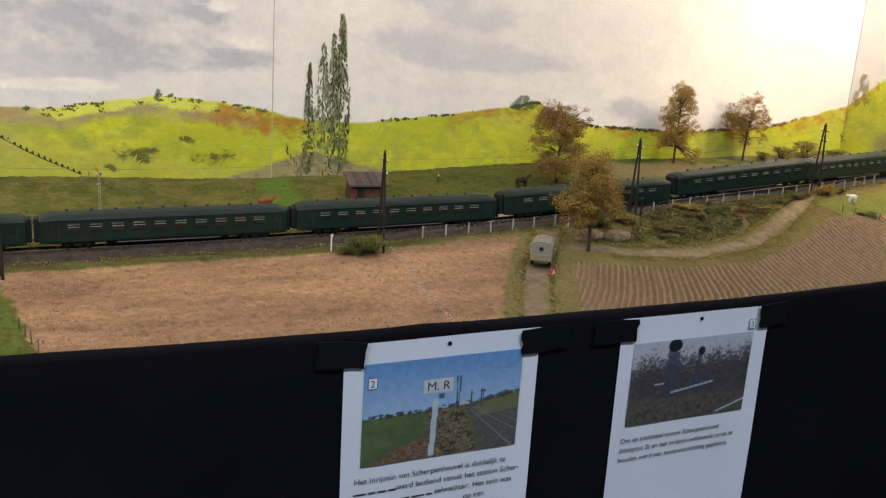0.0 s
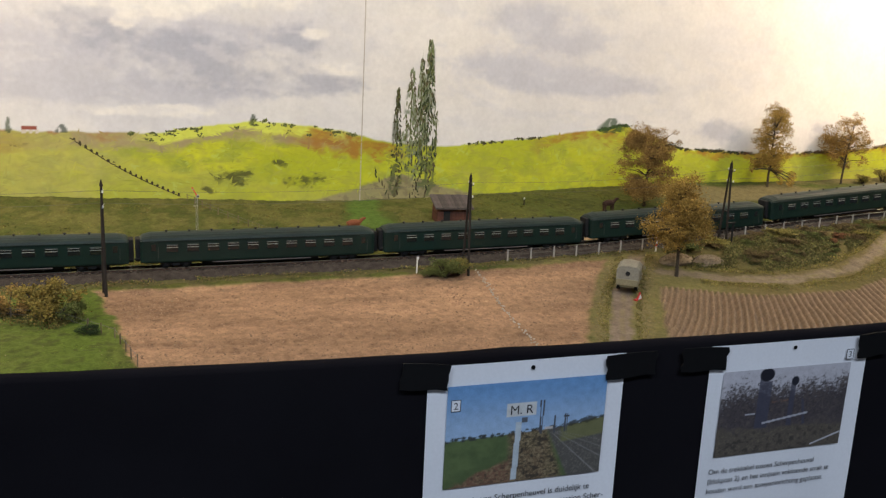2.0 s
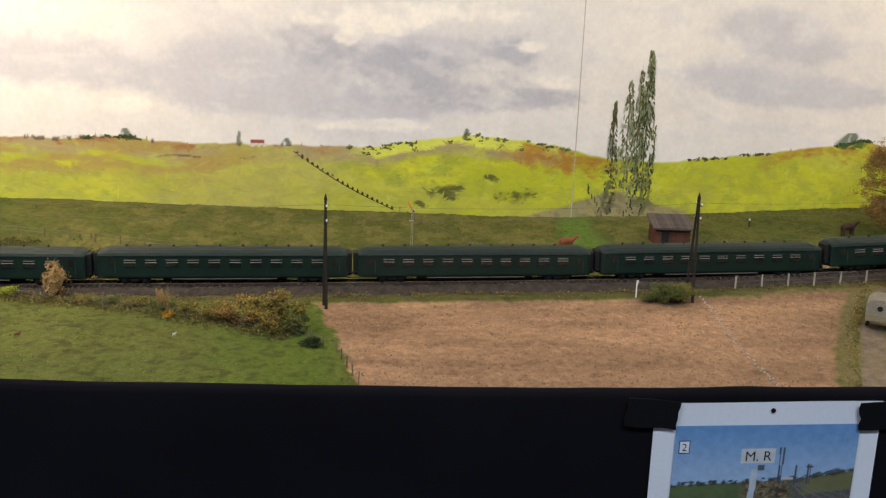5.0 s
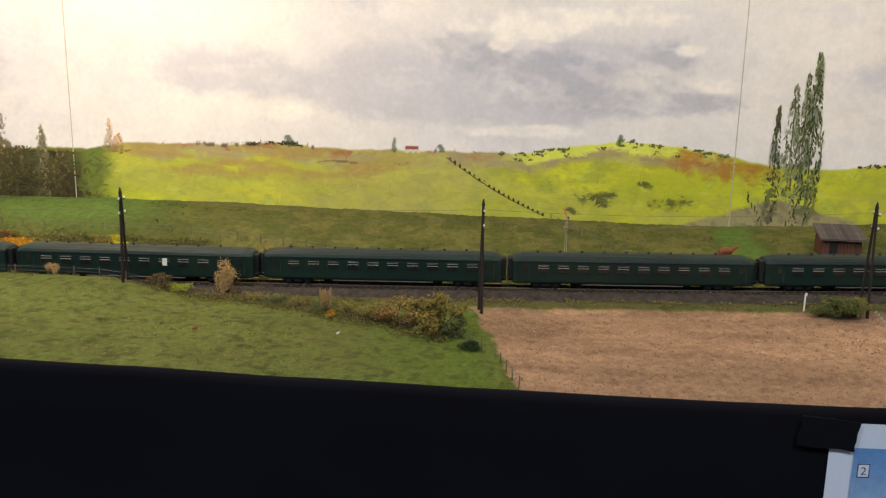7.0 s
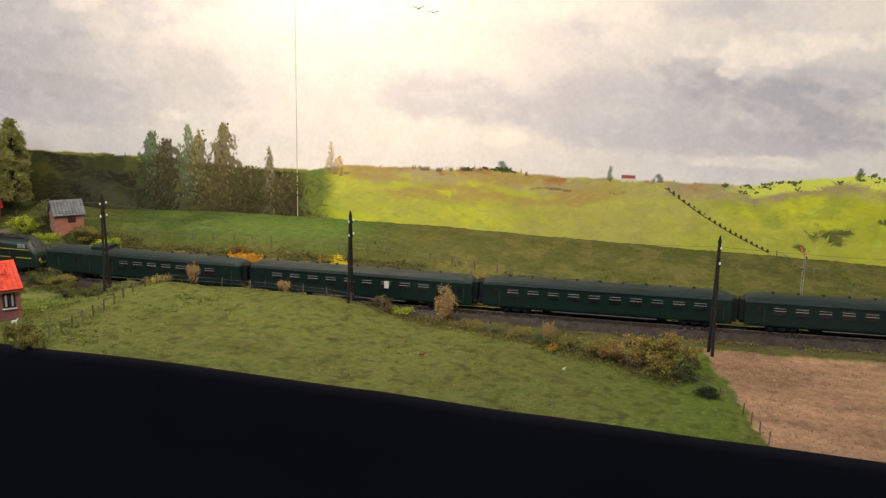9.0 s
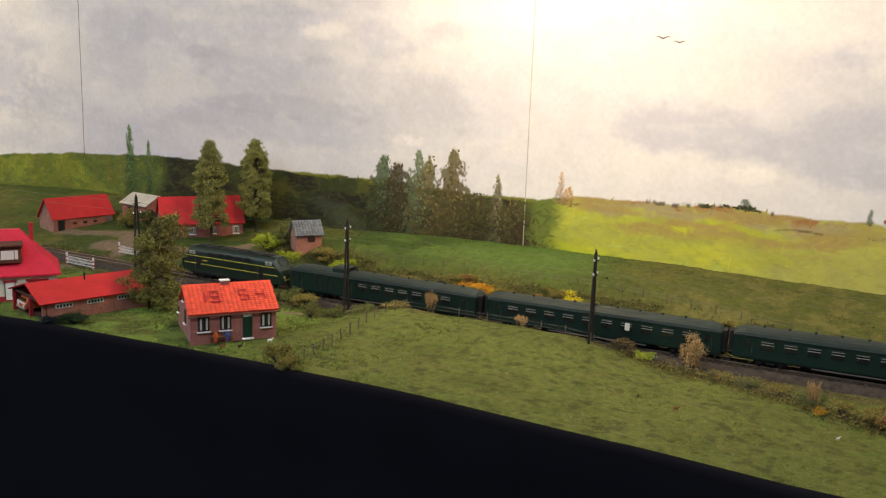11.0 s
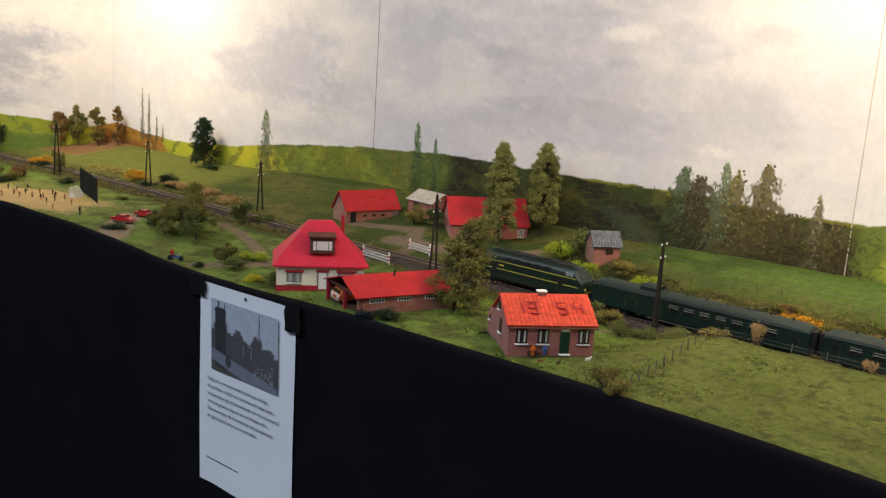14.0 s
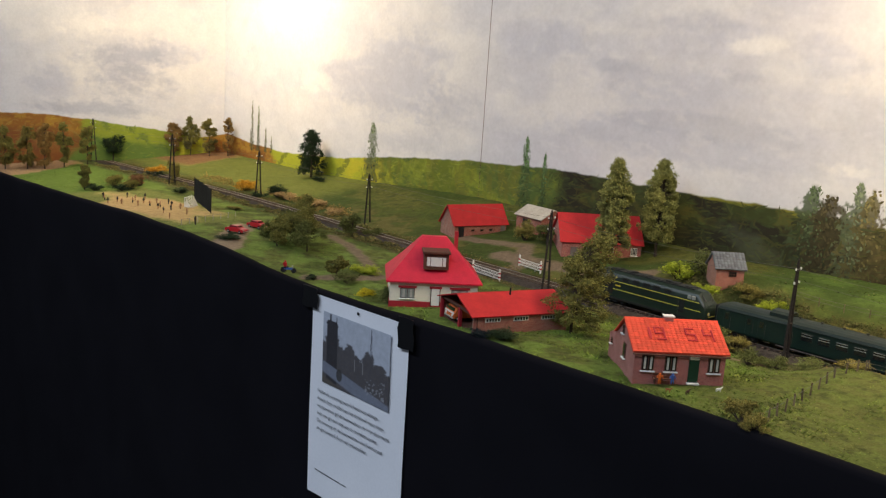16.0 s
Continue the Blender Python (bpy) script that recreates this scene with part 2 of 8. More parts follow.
LEAF = dict(
    autumn=leaf("autumn_leaves", (0.30, 0.195, 0.048)),
    ochre=leaf("ochre_leaves", (0.225, 0.170, 0.042)),
    umber=leaf("umber_leaves", (0.265, 0.165, 0.052)),
    sage=leaf("sage_leaves", (0.185, 0.175, 0.046)),
    olive=leaf("olive_leaves", (0.20, 0.17, 0.045)),
    green=leaf("green_leaves", (0.115, 0.130, 0.038)),
    dark=leaf("dark_leaves", (0.026, 0.045, 0.018)),
    poplar=leaf("poplar_leaves", (0.235, 0.24, 0.075)),
    yellow=leaf("yellow_flowers", (0.52, 0.44, 0.02)),
    lime=leaf("lime_leaves", (0.30, 0.36, 0.03)),
    gold=leaf("golden_leaves", (0.50, 0.26, 0.02)),
    straw=leaf("straw_stalks", (0.42, 0.28, 0.12)),
    heath=leaf("heath_twigs", (0.13, 0.095, 0.04)),
    pink=leaf("rusty_leaves", (0.20, 0.095, 0.045)),
    blue=leaf("dark_blue_leaves", (0.018, 0.026, 0.03)),
)


# ---- building blocks ----
class Shape:
    """Vertices and faces of one mesh, put together from simple solids."""

    def __init__(self):
        self.v, self.f = [], []

    def add(self, verts, faces, m=None):
        k = len(self.v)
        self.v += [tuple(m @ Vector(p)) if m else tuple(p) for p in verts]
        self.f += [tuple(k + i for i in face) for face in faces]
        return self

    def box(self, cx, cy, cz, sx, sy, sz, ch=0.0, m=None):
        """A box round a centre, with its edges taken off by ch."""
        x, y, z = sx / 2, sy / 2, sz / 2
        if ch <= 0:
            v = [(cx + a * x, cy + b * y, cz + c * z) for a in (-1, 1) for b in (-1, 1) for c in (-1, 1)]
            return self.add(v, [(0, 1, 3, 2), (4, 6, 7, 5), (0, 4, 5, 1), (2, 3, 7, 6), (0, 2, 6, 4), (1, 5, 7, 3)], m)
        ch = min(ch, x * 0.8, y * 0.8, z * 0.8)
        ring = [(-x + ch, -y), (x - ch, -y), (x, -y + ch), (x, y - ch), (x - ch, y), (-x + ch, y), (-x, y - ch), (-x, -y + ch)]
        rings = []
        for level, inset in ((-z, ch), (-z + ch, 0), (z - ch, 0), (z, ch)):
            kx, ky = (x - inset) / x, (y - inset) / y
            rings.append([(cx + a * kx, cy + b * ky, cz + level) for a, b in ring])
        return self.loft(rings, True, m)

    def loft(self, rings, caps=True, m=None):
        n = len(rings[0])
        v = [p for ring in rings for p in ring]
        f = [(r * n + i, r * n + (i + 1) % n, (r + 1) * n + (i + 1) % n, (r + 1) * n + i) for r in range(len(rings) - 1) for i in range(n)]
        if caps:
            f += [tuple(range(n))[::-1], tuple((len(rings) - 1) * n + i for i in range(n))]
        return self.add(v, f, m)

    def rod(self, a, b, r0, r1=None, n=6, m=None):
        a, b = Vector(a), Vector(b)
        r1 = r0 if r1 is None else r1
        way = (b - a).normalized()
        side = way.orthogonal().normalized()
        up = way.cross(side)
        rings = [[p + r * (math.cos(2 * math.pi * i / n) * side + math.sin(2 * math.pi * i / n) * up) for i in range(n)] for p, r in ((a, r0), (b, r1))]
        return self.loft(rings, True, m)

    def tube(self, path, radii, n=6):
        rings = []
        for k, p in enumerate(path):
            a, b = Vector(path[max(k - 1, 0)]), Vector(path[min(k + 1, len(path) - 1)])
            way = (b - a).normalized()
            side = way.cross(Vector((0.31, 0.95, 0.05))).normalized()
            up = way.cross(side)
            rings.append([Vector(p) + radii[k] * (math.cos(2 * math.pi * i / n) * side + math.sin(2 * math.pi * i / n) * up) for i in range(n)])
        return self.loft(rings)

    def lump(self, cx, cy, cz, rx, ry, rz, rng, rough=0.15, n=8, rows=5):
        """An uneven rounded body."""
        rings = []
        for j in range(1, rows):
            a = math.pi * j / rows
            rings.append([(cx + rx * math.sin(a) * math.cos(2 * math.pi * i / n) * (1 + rng.uniform(-rough, rough)),
                           cy + ry * math.sin(a) * math.sin(2 * math.pi * i / n) * (1 + rng.uniform(-rough, rough)),
                           cz - rz * math.cos(a) * (1 + rng.uniform(-rough, rough) * 0.5)) for i in range(n)])
        return self.loft(rings)

    def mesh(self, name, material):
        me = bpy.data.meshes.new(name)
        me.from_pydata([tuple(p) for p in self.v], [], self.f)
        me.materials.append(material)
        me.update()
        return me


def part(name, shape, material, parent=None, label="", m=None):
    """One mesh object under a thing or a part."""
    me = shape.mesh(name, material) if isinstance(shape, Shape) else shape
    ob = new(name, me)
    if parent:
        ob.parent = parent
    if m:
        ob.matrix_basis = m
    return tagged(ob, label) if label else ob


def thing(name, label, category, group="", m=None, kind=""):
    ob = new(name)
    ob.empty_display_size = 0.01
    if m:
        ob.matrix_basis = m
    return tagged(ob, label, category, group, kind)


def solid(name, shape, material, label, category, group="", m=None, kind=""):
    return tagged(part(name, shape, material, None, "", m), label, category, group, kind)


def sheet_mesh(name, p, colours, material, flip=False):
    """A grid of points (rows, columns, 3) with a colour at each."""
    rows, cols = p.shape[:2]
    k = np.arange(rows * cols).reshape(rows, cols)
    a, b, c, d = k[:-1, :-1].ravel(), k[:-1, 1:].ravel(), k[1:, 1:].ravel(), k[1:, :-1].ravel()
    quads = np.stack([a, d, c, b] if flip else [a, b, c, d], 1)
    me = bpy.data.meshes.new(name)
    me.vertices.add(rows * cols)
    me.vertices.foreach_set("co", p.reshape(-1).astype(np.float32))
    me.loops.add(quads.size)
    me.loops.foreach_set("vertex_index", quads.ravel().astype(np.int32))
    me.polygons.add(len(quads))
    me.polygons.foreach_set("loop_start", np.arange(0, quads.size, 4, dtype=np.int32))
    me.polygons.foreach_set("use_smooth", np.ones(len(quads), dtype=bool))
    me.update(calc_edges=True)
    if colours is not None:
        paint_on(me, colours.reshape(-1, 3))
    me.materials.append(material)
    return me


def paint_on(me, colours):
    col = me.color_attributes.new("paint", "FLOAT_COLOR", "POINT")
    rgba = np.ones((len(colours), 4), np.float32)
    rgba[:, :3] = colours
    col.data.foreach_set("color", rgba.ravel())


def value_noise(x, y, seed):
    grid = np.random.RandomState(seed).rand(128, 128)
    x0, y0 = np.floor(x), np.floor(y)
    fx, fy = smooth(x - x0), smooth(y - y0)
    i, j = x0.astype(int) % 128, y0.astype(int) % 128
    i1, j1 = (i + 1) % 128, (j + 1) % 128
    return (grid[i, j] * (1 - fx) + grid[i1, j] * fx) * (1 - fy) + (grid[i, j1] * (1 - fx) + grid[i1, j1] * fx) * fy


def fbm(x, y, seed, octaves=4):
    total, weight, out = 0.0, 1.0, 0.0
    for k in range(octaves):
        out = out + weight * value_noise(x * 2**k + 17 * k, y * 2**k + 5 * k, seed + k)
        total, weight = total + weight, weight * 0.55
    return out / total


def blend(base, colour, mask):
    """Lays a colour over base by a mask of 0 to 1."""
    mask = np.clip(mask, 0, 1)[..., None]
    return base * (1 - mask) + np.asarray(colour) * mask


def soft(v, lo, hi):
    return smooth((v - lo) / (hi - lo))


def rail_y(x):
    return float(table(RAILY, x))


def rail_z(x):
    return float(table(RAILZ, x))


def lift(x, y):
    return float(ground(x, y))


def at(x, y, dz=0.0, rz=0.0):
    """A pose that stands on the land."""
    return pose(x, y, lift(x, y) + dz, 0, 0, rz)


def along(x, dy=0.0):
    """The pose of something on the railway at x, its own x axis along the rails."""
    e = 0.02
    a, b = Vector((x - e, rail_y(x - e), rail_z(x - e))), Vector((x + e, rail_y(x + e), rail_z(x + e)))
    way = (b - a).normalized()
    return Matrix.Translation((x, rail_y(x), rail_z(x))) @ pose(0, 0, 0, 0, -math.degrees(math.asin(way.z)), math.degrees(math.atan2(way.y, way.x))) @ pose(0, dy, 0)


# ---- the land ----
def line_gap(x, y, points):
    """Distance of each place to a chain of points."""
    best = np.full(np.shape(x), 9.0)
    for (ax, ay), (bx, by) in zip(points, points[1:]):
        dx, dy = bx - ax, by - ay
        s = np.clip(((x - ax) * dx + (y - ay) * dy) / (dx * dx + dy * dy), 0, 1)
        best = np.minimum(best, np.hypot(x - ax - s * dx, y - ay - s * dy))
    return best


LANE = ((0.445, 0.70), (0.50, 0.80), (0.555, 0.89), (0.615, 0.97), (0.665, 1.05), (0.69, 1.12))
ROAD = ((0.62, 0.935), (0.69, 0.898), (0.78, 0.872), (0.88, 0.880), (0.97, 0.915), (1.06, 0.965), (1.14, 1.02))
FARMROAD = ((-1.42, 0.76), (-1.36, 0.86), (-1.31, 0.98), (-1.30, 1.10), (-1.36, 1.18), (-1.50, 1.15))
YARD = ((-1.36, 1.12), (-1.25, 1.13), (-1.10, 1.17))
CARTWAY = ((-1.36, 0.84), (-1.44, 0.89), (-1.55, 0.94), (-1.66, 0.97))
DIRT = ((-0.79, 0.96), (-0.71, 0.985), (-0.86, 0.93))


def field_side(y):
    return np.interp(y, (0.73, 0.85, 0.99), (-0.005, -0.028, -0.055))


def furrow_top(x):
    return np.interp(x, (0.50, 0.60, 0.73, 0.855, 0.99, 1.08, 1.2), (0.93, 0.885, 0.838, 0.832, 0.876, 0.925, 0.93))


def land_masks(x, y):
    """How much each place is field, furrows, lane and so on."""
    wob = (fbm(x * 60, y * 60, 3) - 0.5) * 0.02
    near = rail_gap(x, y)
    lane = line_gap(x, y, LANE)
    field = soft(x + wob - field_side(y), -0.004, 0.004) * soft(0.985 + wob * 0.7 - y, -0.004, 0.004) * soft(lane + wob * 0.6, 0.030, 0.040) * (x < 0.445 + (y - 0.70) * 0.62)
    furrow = soft(x - (0.50 + (y - 0.73) * 0.55) + wob * 0.5, 0.012, 0.022) * soft(furrow_top(x) + wob * 0.3 - y, -0.003, 0.004) * soft(1.135 - x - (0.83 - y) * 0.9, 0.0, 0.01)
    return wob, near, lane, field * (1 - furrow), furrow


def rail_gap(x, y):
    return y - table(RAILY, x)


def land_colour(x, y):
    wob, near, lane, field, furrow = land_masks(x, y)
    n1, n2, n3 = fbm(x * 9, y * 12, 11), fbm(x * 45, y * 45, 21), fbm(x * 170, y * 170, 31, 3)
    c = np.ones(x.shape + (3,)) * np.array((0.085, 0.110, 0.024))
    c = blend(c, (0.115, 0.125, 0.030), soft(n1, 0.40, 0.65))
    c = blend(c, (0.060, 0.070, 0.020), soft(n2, 0.56, 0.75) * 0.7)
    # front meadow in a lighter green, paler still in patches on its crown
    meadow = soft(0.0 - x, 0.0, 0.05) * soft(-near, 0.05, 0.09)
    c = blend(c, (0.138, 0.168, 0.040), meadow * 0.8)
    c = blend(c, (0.070, 0.088, 0.020), meadow * soft(fbm(x * 16, y * 20, 47), 0.42, 0.70) * 0.38)
    c = blend(c, (0.165, 0.140, 0.055), meadow * soft(fbm(x * 90, y * 100, 49), 0.52, 0.66) * 0.28)
    c = blend(c, (0.215, 0.205, 0.062), meadow * soft(n1 * 0.6 + n2 * 0.4, 0.45, 0.68) * soft(x, -0.72, -0.6) * 0.14)
    c = blend(c, (0.10, 0.15, 0.022), meadow * soft(x, -0.2, -0.05) * 0.8)
    c = blend(c, (0.060, 0.058, 0.022), soft(fbm(x * 120, y * 130, 53, 3), 0.58, 0.70) * 0.6)
    c = blend(c, (0.150, 0.130, 0.048), soft(x, 0.42, 0.50) * soft(-near, 0.03, 0.05) * 0.9)
    # bank with scrub behind the railway
    bank = soft(near, 0.03, 0.05) * soft(0.15 - near, 0.0, 0.04) * soft(-0.2 - x, 0, 0.2)
    c = blend(c, (0.105, 0.095, 0.030), bank * soft(n2, 0.3, 0.6) * 0.9)
    c = blend(c, (0.128, 0.118, 0.036), soft(near, 0.05, 0.09) * soft(x, -0.50, -0.35) * soft(0.60 - x, 0, 0.15) * (0.25 + 0.5 * soft(n2, 0.35, 0.65)))
    # back meadow: brighter strip up to the painted path
    strip = line_gap(x, y, ((0.33, 1.33), (0.315, 1.25), (0.345, 1.13)))
    c = blend(c, (0.11, 0.19, 0.035), soft(0.035 - strip + wob, 0, 0.02) * 0.8)
    pale = soft(near, 0.12, 0.2) * soft(-0.45 - x, 0, 0.15) * soft(x, -1.0, -0.9)
    c = blend(c, (0.10, 0.18, 0.035), pale * 0.7)
    # scrub between the road and the railway, sand by the crossing
    scrub = soft(x, 0.66, 0.72) * soft(-near, 0.02, 0.05)
    c = blend(c, (0.130, 0.104, 0.040), scrub)
    c = blend(c, (0.108, 0.092, 0.032), scrub * soft(n2, 0.45, 0.62) * 0.8)
    c = blend(c, (0.30, 0.225, 0.155), soft(near, 0.03, 0.045) * soft(0.115 + wob * 1.5 - near, 0, 0.02) * soft(x + wob, 0.47, 0.50) * soft(0.72 - x, 0, 0.06))
    c = blend(c, (0.135, 0.115, 0.055), soft(near, 0.04, 0.09) * soft(x, 0.75, 0.9) * soft(n1, 0.3, 0.5))
    green = soft(x - 1.10 - (0.99 - y) * 0.3, 0, 0.03) * soft(-near, 0.07, 0.09)
    c = blend(c, (0.17, 0.185, 0.045), green)
    # fields
    band = fbm(x * 3 + y * 2, y * 26 - x * 3, 37, 3)
    soil = np.array((0.285, 0.175, 0.103)) * (0.80 + 0.30 * soft(n1 * 0.7 + n3 * 0.3, 0.3, 0.7) + 0.16 * soft(band, 0.35, 0.65))[..., None]
    # shade of the pits put into the soil colour, by the noise that sinks them
    soil = soil * (1.10 - 0.14 * soft(fbm(x * 150, y * 170, 39, 3), 0.54, 0.74) - 0.20 * soft(fbm(x * 7, y * 40, 35, 3), 0.45, 0.66))[..., None]
    c = blend(c, soil, field)
    c = blend(c, (0.19, 0.115, 0.075), field * soft(y, 0.955, 0.975) * soft(n2, 0.3, 0.55) * 0.7)
    c = blend(c, (0.235, 0.163, 0.103), furrow)
    c = blend(c, np.array((0.175, 0.135, 0.102)) * (0.65 + 0.7 * n2)[..., None], soft(0.0155 + wob * 0.8 - lane, 0.0, 0.009) * soft(0.99 - y, -0.02, 0.02))
    c = blend(c, (0.20, 0.16, 0.075), soft(0.005 - lane, 0, 0.004) * 0.5 * soft(n2, 0.4, 0.6))
    road = line_gap(x, y, ROAD)
    c = blend(c, np.array((0.190, 0.148, 0.100)) * (0.72 + 0.56 * n2)[..., None], soft(0.0130 + wob * 0.9 - road, 0, 0.009))
    c = blend(c, (0.20, 0.165, 0.075), soft(0.0035 - road, 0, 0.003) * soft(n2, 0.4, 0.6))
    c = blend(c, (0.165, 0.135, 0.060), soft(0.040 + wob - lane, 0, 0.016) * soft(lane, 0.013, 0.020) * soft(0.99 - y, 0, 0.02) * soft(n2, 0.0, 0.30))
    c = blend(c, (0.088, 0.078, 0.034), soft(-near, 0.032, 0.038) * soft(0.060 + wob * 1.5 + near, 0, 0.012) * 0.9)
    village = soft(-0.72 - x, 0, 0.1)
    c = blend(c, (0.048, 0.078, 0.018), village * soft(fbm(x * 14, y * 17, 55), 0.42, 0.60) * (0.35 + 0.4 * soft(near, -0.12, 0.06)))
    c = blend(c, (0.172, 0.245, 0.050), village * soft(fbm(x * 33, y * 38, 57), 0.40, 0.66) * soft(-near, 0, 0.1) * 0.85)
    # village: yards, roads, football pitch
    for chain, w in ((FARMROAD, 0.020), (YARD, 0.026), (CARTWAY, 0.016), (DIRT, 0.012)):
        c = blend(c, (0.155, 0.115, 0.078), soft(w + wob * 0.6 - line_gap(x, y, chain), 0, 0.01))
    c = blend(c, (0.22, 0.165, 0.11), soft(0.03 + wob - line_gap(x, y, ((-1.64, 0.74), (-1.72, 0.80), (-1.80, 0.87))), 0, 0.01))
    pitch = soft(-1.85 + (y - 0.85) * -0.25 - x + wob, 0, 0.015) * soft(x + 2.40, 0, 0.03) * soft(0.925 + wob - y, 0, 0.012)
    c = blend(c, np.array((0.17, 0.19, 0.05)) * (0.85 + 0.3 * n2)[..., None], pitch)
    c = blend(c, np.array((0.36, 0.25, 0.11)) * (0.85 + 0.3 * n2)[..., None], pitch * soft(1 - ((x + 2.06) / 0.25) ** 2 - ((y - 0.81) / 0.105) ** 2 + (n1 - 0.5) * 1.6, 0.0, 0.6))
    c = blend(c, (0.17, 0.19, 0.04), soft(-1.95 - x, 0, 0.1) * soft(near, 0.05, 0.1) * 0.8)
    c = blend(c, (0.13, 0.20, 0.035), soft(-2.34 - x, 0, 0.05) * soft(-near, 0.05, 0.08) * 0.9)
    c = blend(c, (0.30, 0.19, 0.10), soft(-2.80 - (y - 0.85) * 0.35 - x + wob * 2, 0, 0.03) * soft(-near, 0.05, 0.08))
    c = blend(c, (0.20, 0.10, 0.05), soft(-2.62 - x + wob * 2, 0, 0.04) * soft(near, 0.12, 0.16) * 0.9)
    c = blend(c, (0.045, 0.037, 0.030), soft(np.interp(x, (-1.65, -1.30), (0.024, 0.036)) - np.abs(near), 0, 0.008))
    c = np.where((c[..., 1] > c[..., 0])[..., None], c * 0.78, c)
    return np.clip(c * (0.88 + 0.24 * n3)[..., None], 0.004, 0.9), field, furrow


def build_land():
    xs = np.r_[np.arange(-3.14, -1.35, 0.0042), np.arange(-1.35, 0.42, 0.0026), np.arange(0.42, 1.20, 0.0013), np.arange(1.20, 1.60, 0.005)]
    ys = np.r_[np.arange(FRONT, 1.02, 0.0028), np.arange(1.02, 1.3445, 0.0050)]
    x, y = np.meshgrid(xs, ys)
    z = ground(x, y)
    colours, field, furrow = land_colour(x, y)
    calm = soft(y, FRONT + 0.001, FRONT + 0.018)
    z = z + ((fbm(x * 30, y * 30, 41) - 0.5) * 0.0035 + (fbm(x * 150, y * 150, 43, 3) - 0.5) * 0.0016) * calm - 0.0008 * (1 - calm)
    fan = np.interp(x, (0.50, 0.60, 0.70, 0.80, 0.90, 1.05, 1.2), (0.92, 0.76, 0.62, 0.44, 0.31, 0.24, 0.20))
    ridge = np.abs(np.sin((x - (y - 0.80) * fan + (fbm(x * 40, y * 40, 45, 2) - 0.5) * 0.0022) * math.pi / 0.0092))
    z = z + furrow * (0.0098 * ridge - 0.0068) * soft(y, FRONT + 0.002, FRONT + 0.014)
    z = z - (0.0015 + 0.0008 * soft(fbm(x * 150, y * 170, 39, 3), 0.54, 0.74)) * field
    me = sheet_mesh("ground", np.stack([x, y, z], -1), colours, M["land"])
    return tagged(new("ground", me), "modelled land of grass, ploughed fields and dirt lanes", "ground", kind="structure")


build_land()

board = Shape()
board.box(-0.78, 1.045, 1.150, 4.74, 0.60, 0.03)
solid("baseboard_deck", board, M["board"], "plywood deck that carries the model landscape", "baseboard", kind="structure")
for x in (-2.9, -1.85, -0.8, 0.25, 1.3):
    for y in (0.79, 1.29):
        solid("trestle_leg", Shape().box(x, y, 0.5675, 0.045, 0.045, 1.135, 0.002), M["board"], "plain timber leg under the layout deck", "leg", kind="structure")


# ---- painted backdrop ----
HILL = ((-3.9, 1.345), (-3.40, 1.354), (-3.26, 1.356), (-3.16, 1.350), (-3.04, 1.336), (-2.91, 1.321), (-2.83, 1.309), (-2.80, 1.312), (-2.73, 1.326), (-2.62, 1.312), (-2.42, 1.300), (-2.15, 1.312), (-1.95, 1.337),
        (-1.65, 1.359), (-1.42, 1.366), (-1.15, 1.360), (-0.95, 1.359), (-0.77, 1.349), (-0.67, 1.349), (-0.56, 1.361), (-0.43, 1.359),
        (-0.36, 1.367), (-0.26, 1.357), (0.0, 1.358), (0.08, 1.368), (0.16, 1.381), (0.28, 1.369), (0.38, 1.350), (0.47, 1.345), (0.60, 1.359),
        (0.75, 1.378), (0.80, 1.387), (0.92, 1.347), (1.12, 1.338), (1.36, 1.352), (1.54, 1.392), (1.57, 1.400), (1.66, 1.47), (1.8, 1.50), (2.2, 1.54))


# painted trees: place, foot, top, half width, colour, thinness
SKYLINE_TREES = (
    (0.385, 1.262, 1.436, 0.010, (0.07, 0.085, 0.04), 0.50), (0.408, 1.30, 1.465, 0.014, (0.13, 0.16, 0.08), 0.52), (0.425, 1.262, 1.48, 0.014, (0.15, 0.18, 0.10), 0.53),
    (0.438, 1.262, 1.512, 0.014, (0.085, 0.11, 0.04), 0.46), (0.453, 1.34, 1.40, 0.003, (0.2, 0.2, 0.1), 0.5), (0.775, 1.372, 1.398, 0.026, (0.03, 0.075, 0.025), 0.40),
    (-0.34, 1.362, 1.378, 0.010, (0.03, 0.06, 0.025), 0.40), (-0.178, 1.355, 1.378, 0.004, (0.06, 0.09, 0.04), 0.40), (-0.11, 1.356, 1.368, 0.008, (0.03, 0.05, 0.03), 0.4),
    (0.158, 1.372, 1.390, 0.006, (0.04, 0.06, 0.03), 0.4), (1.60, 1.40, 1.47, 0.02, (0.2, 0.16, 0.05), 0.5),
)
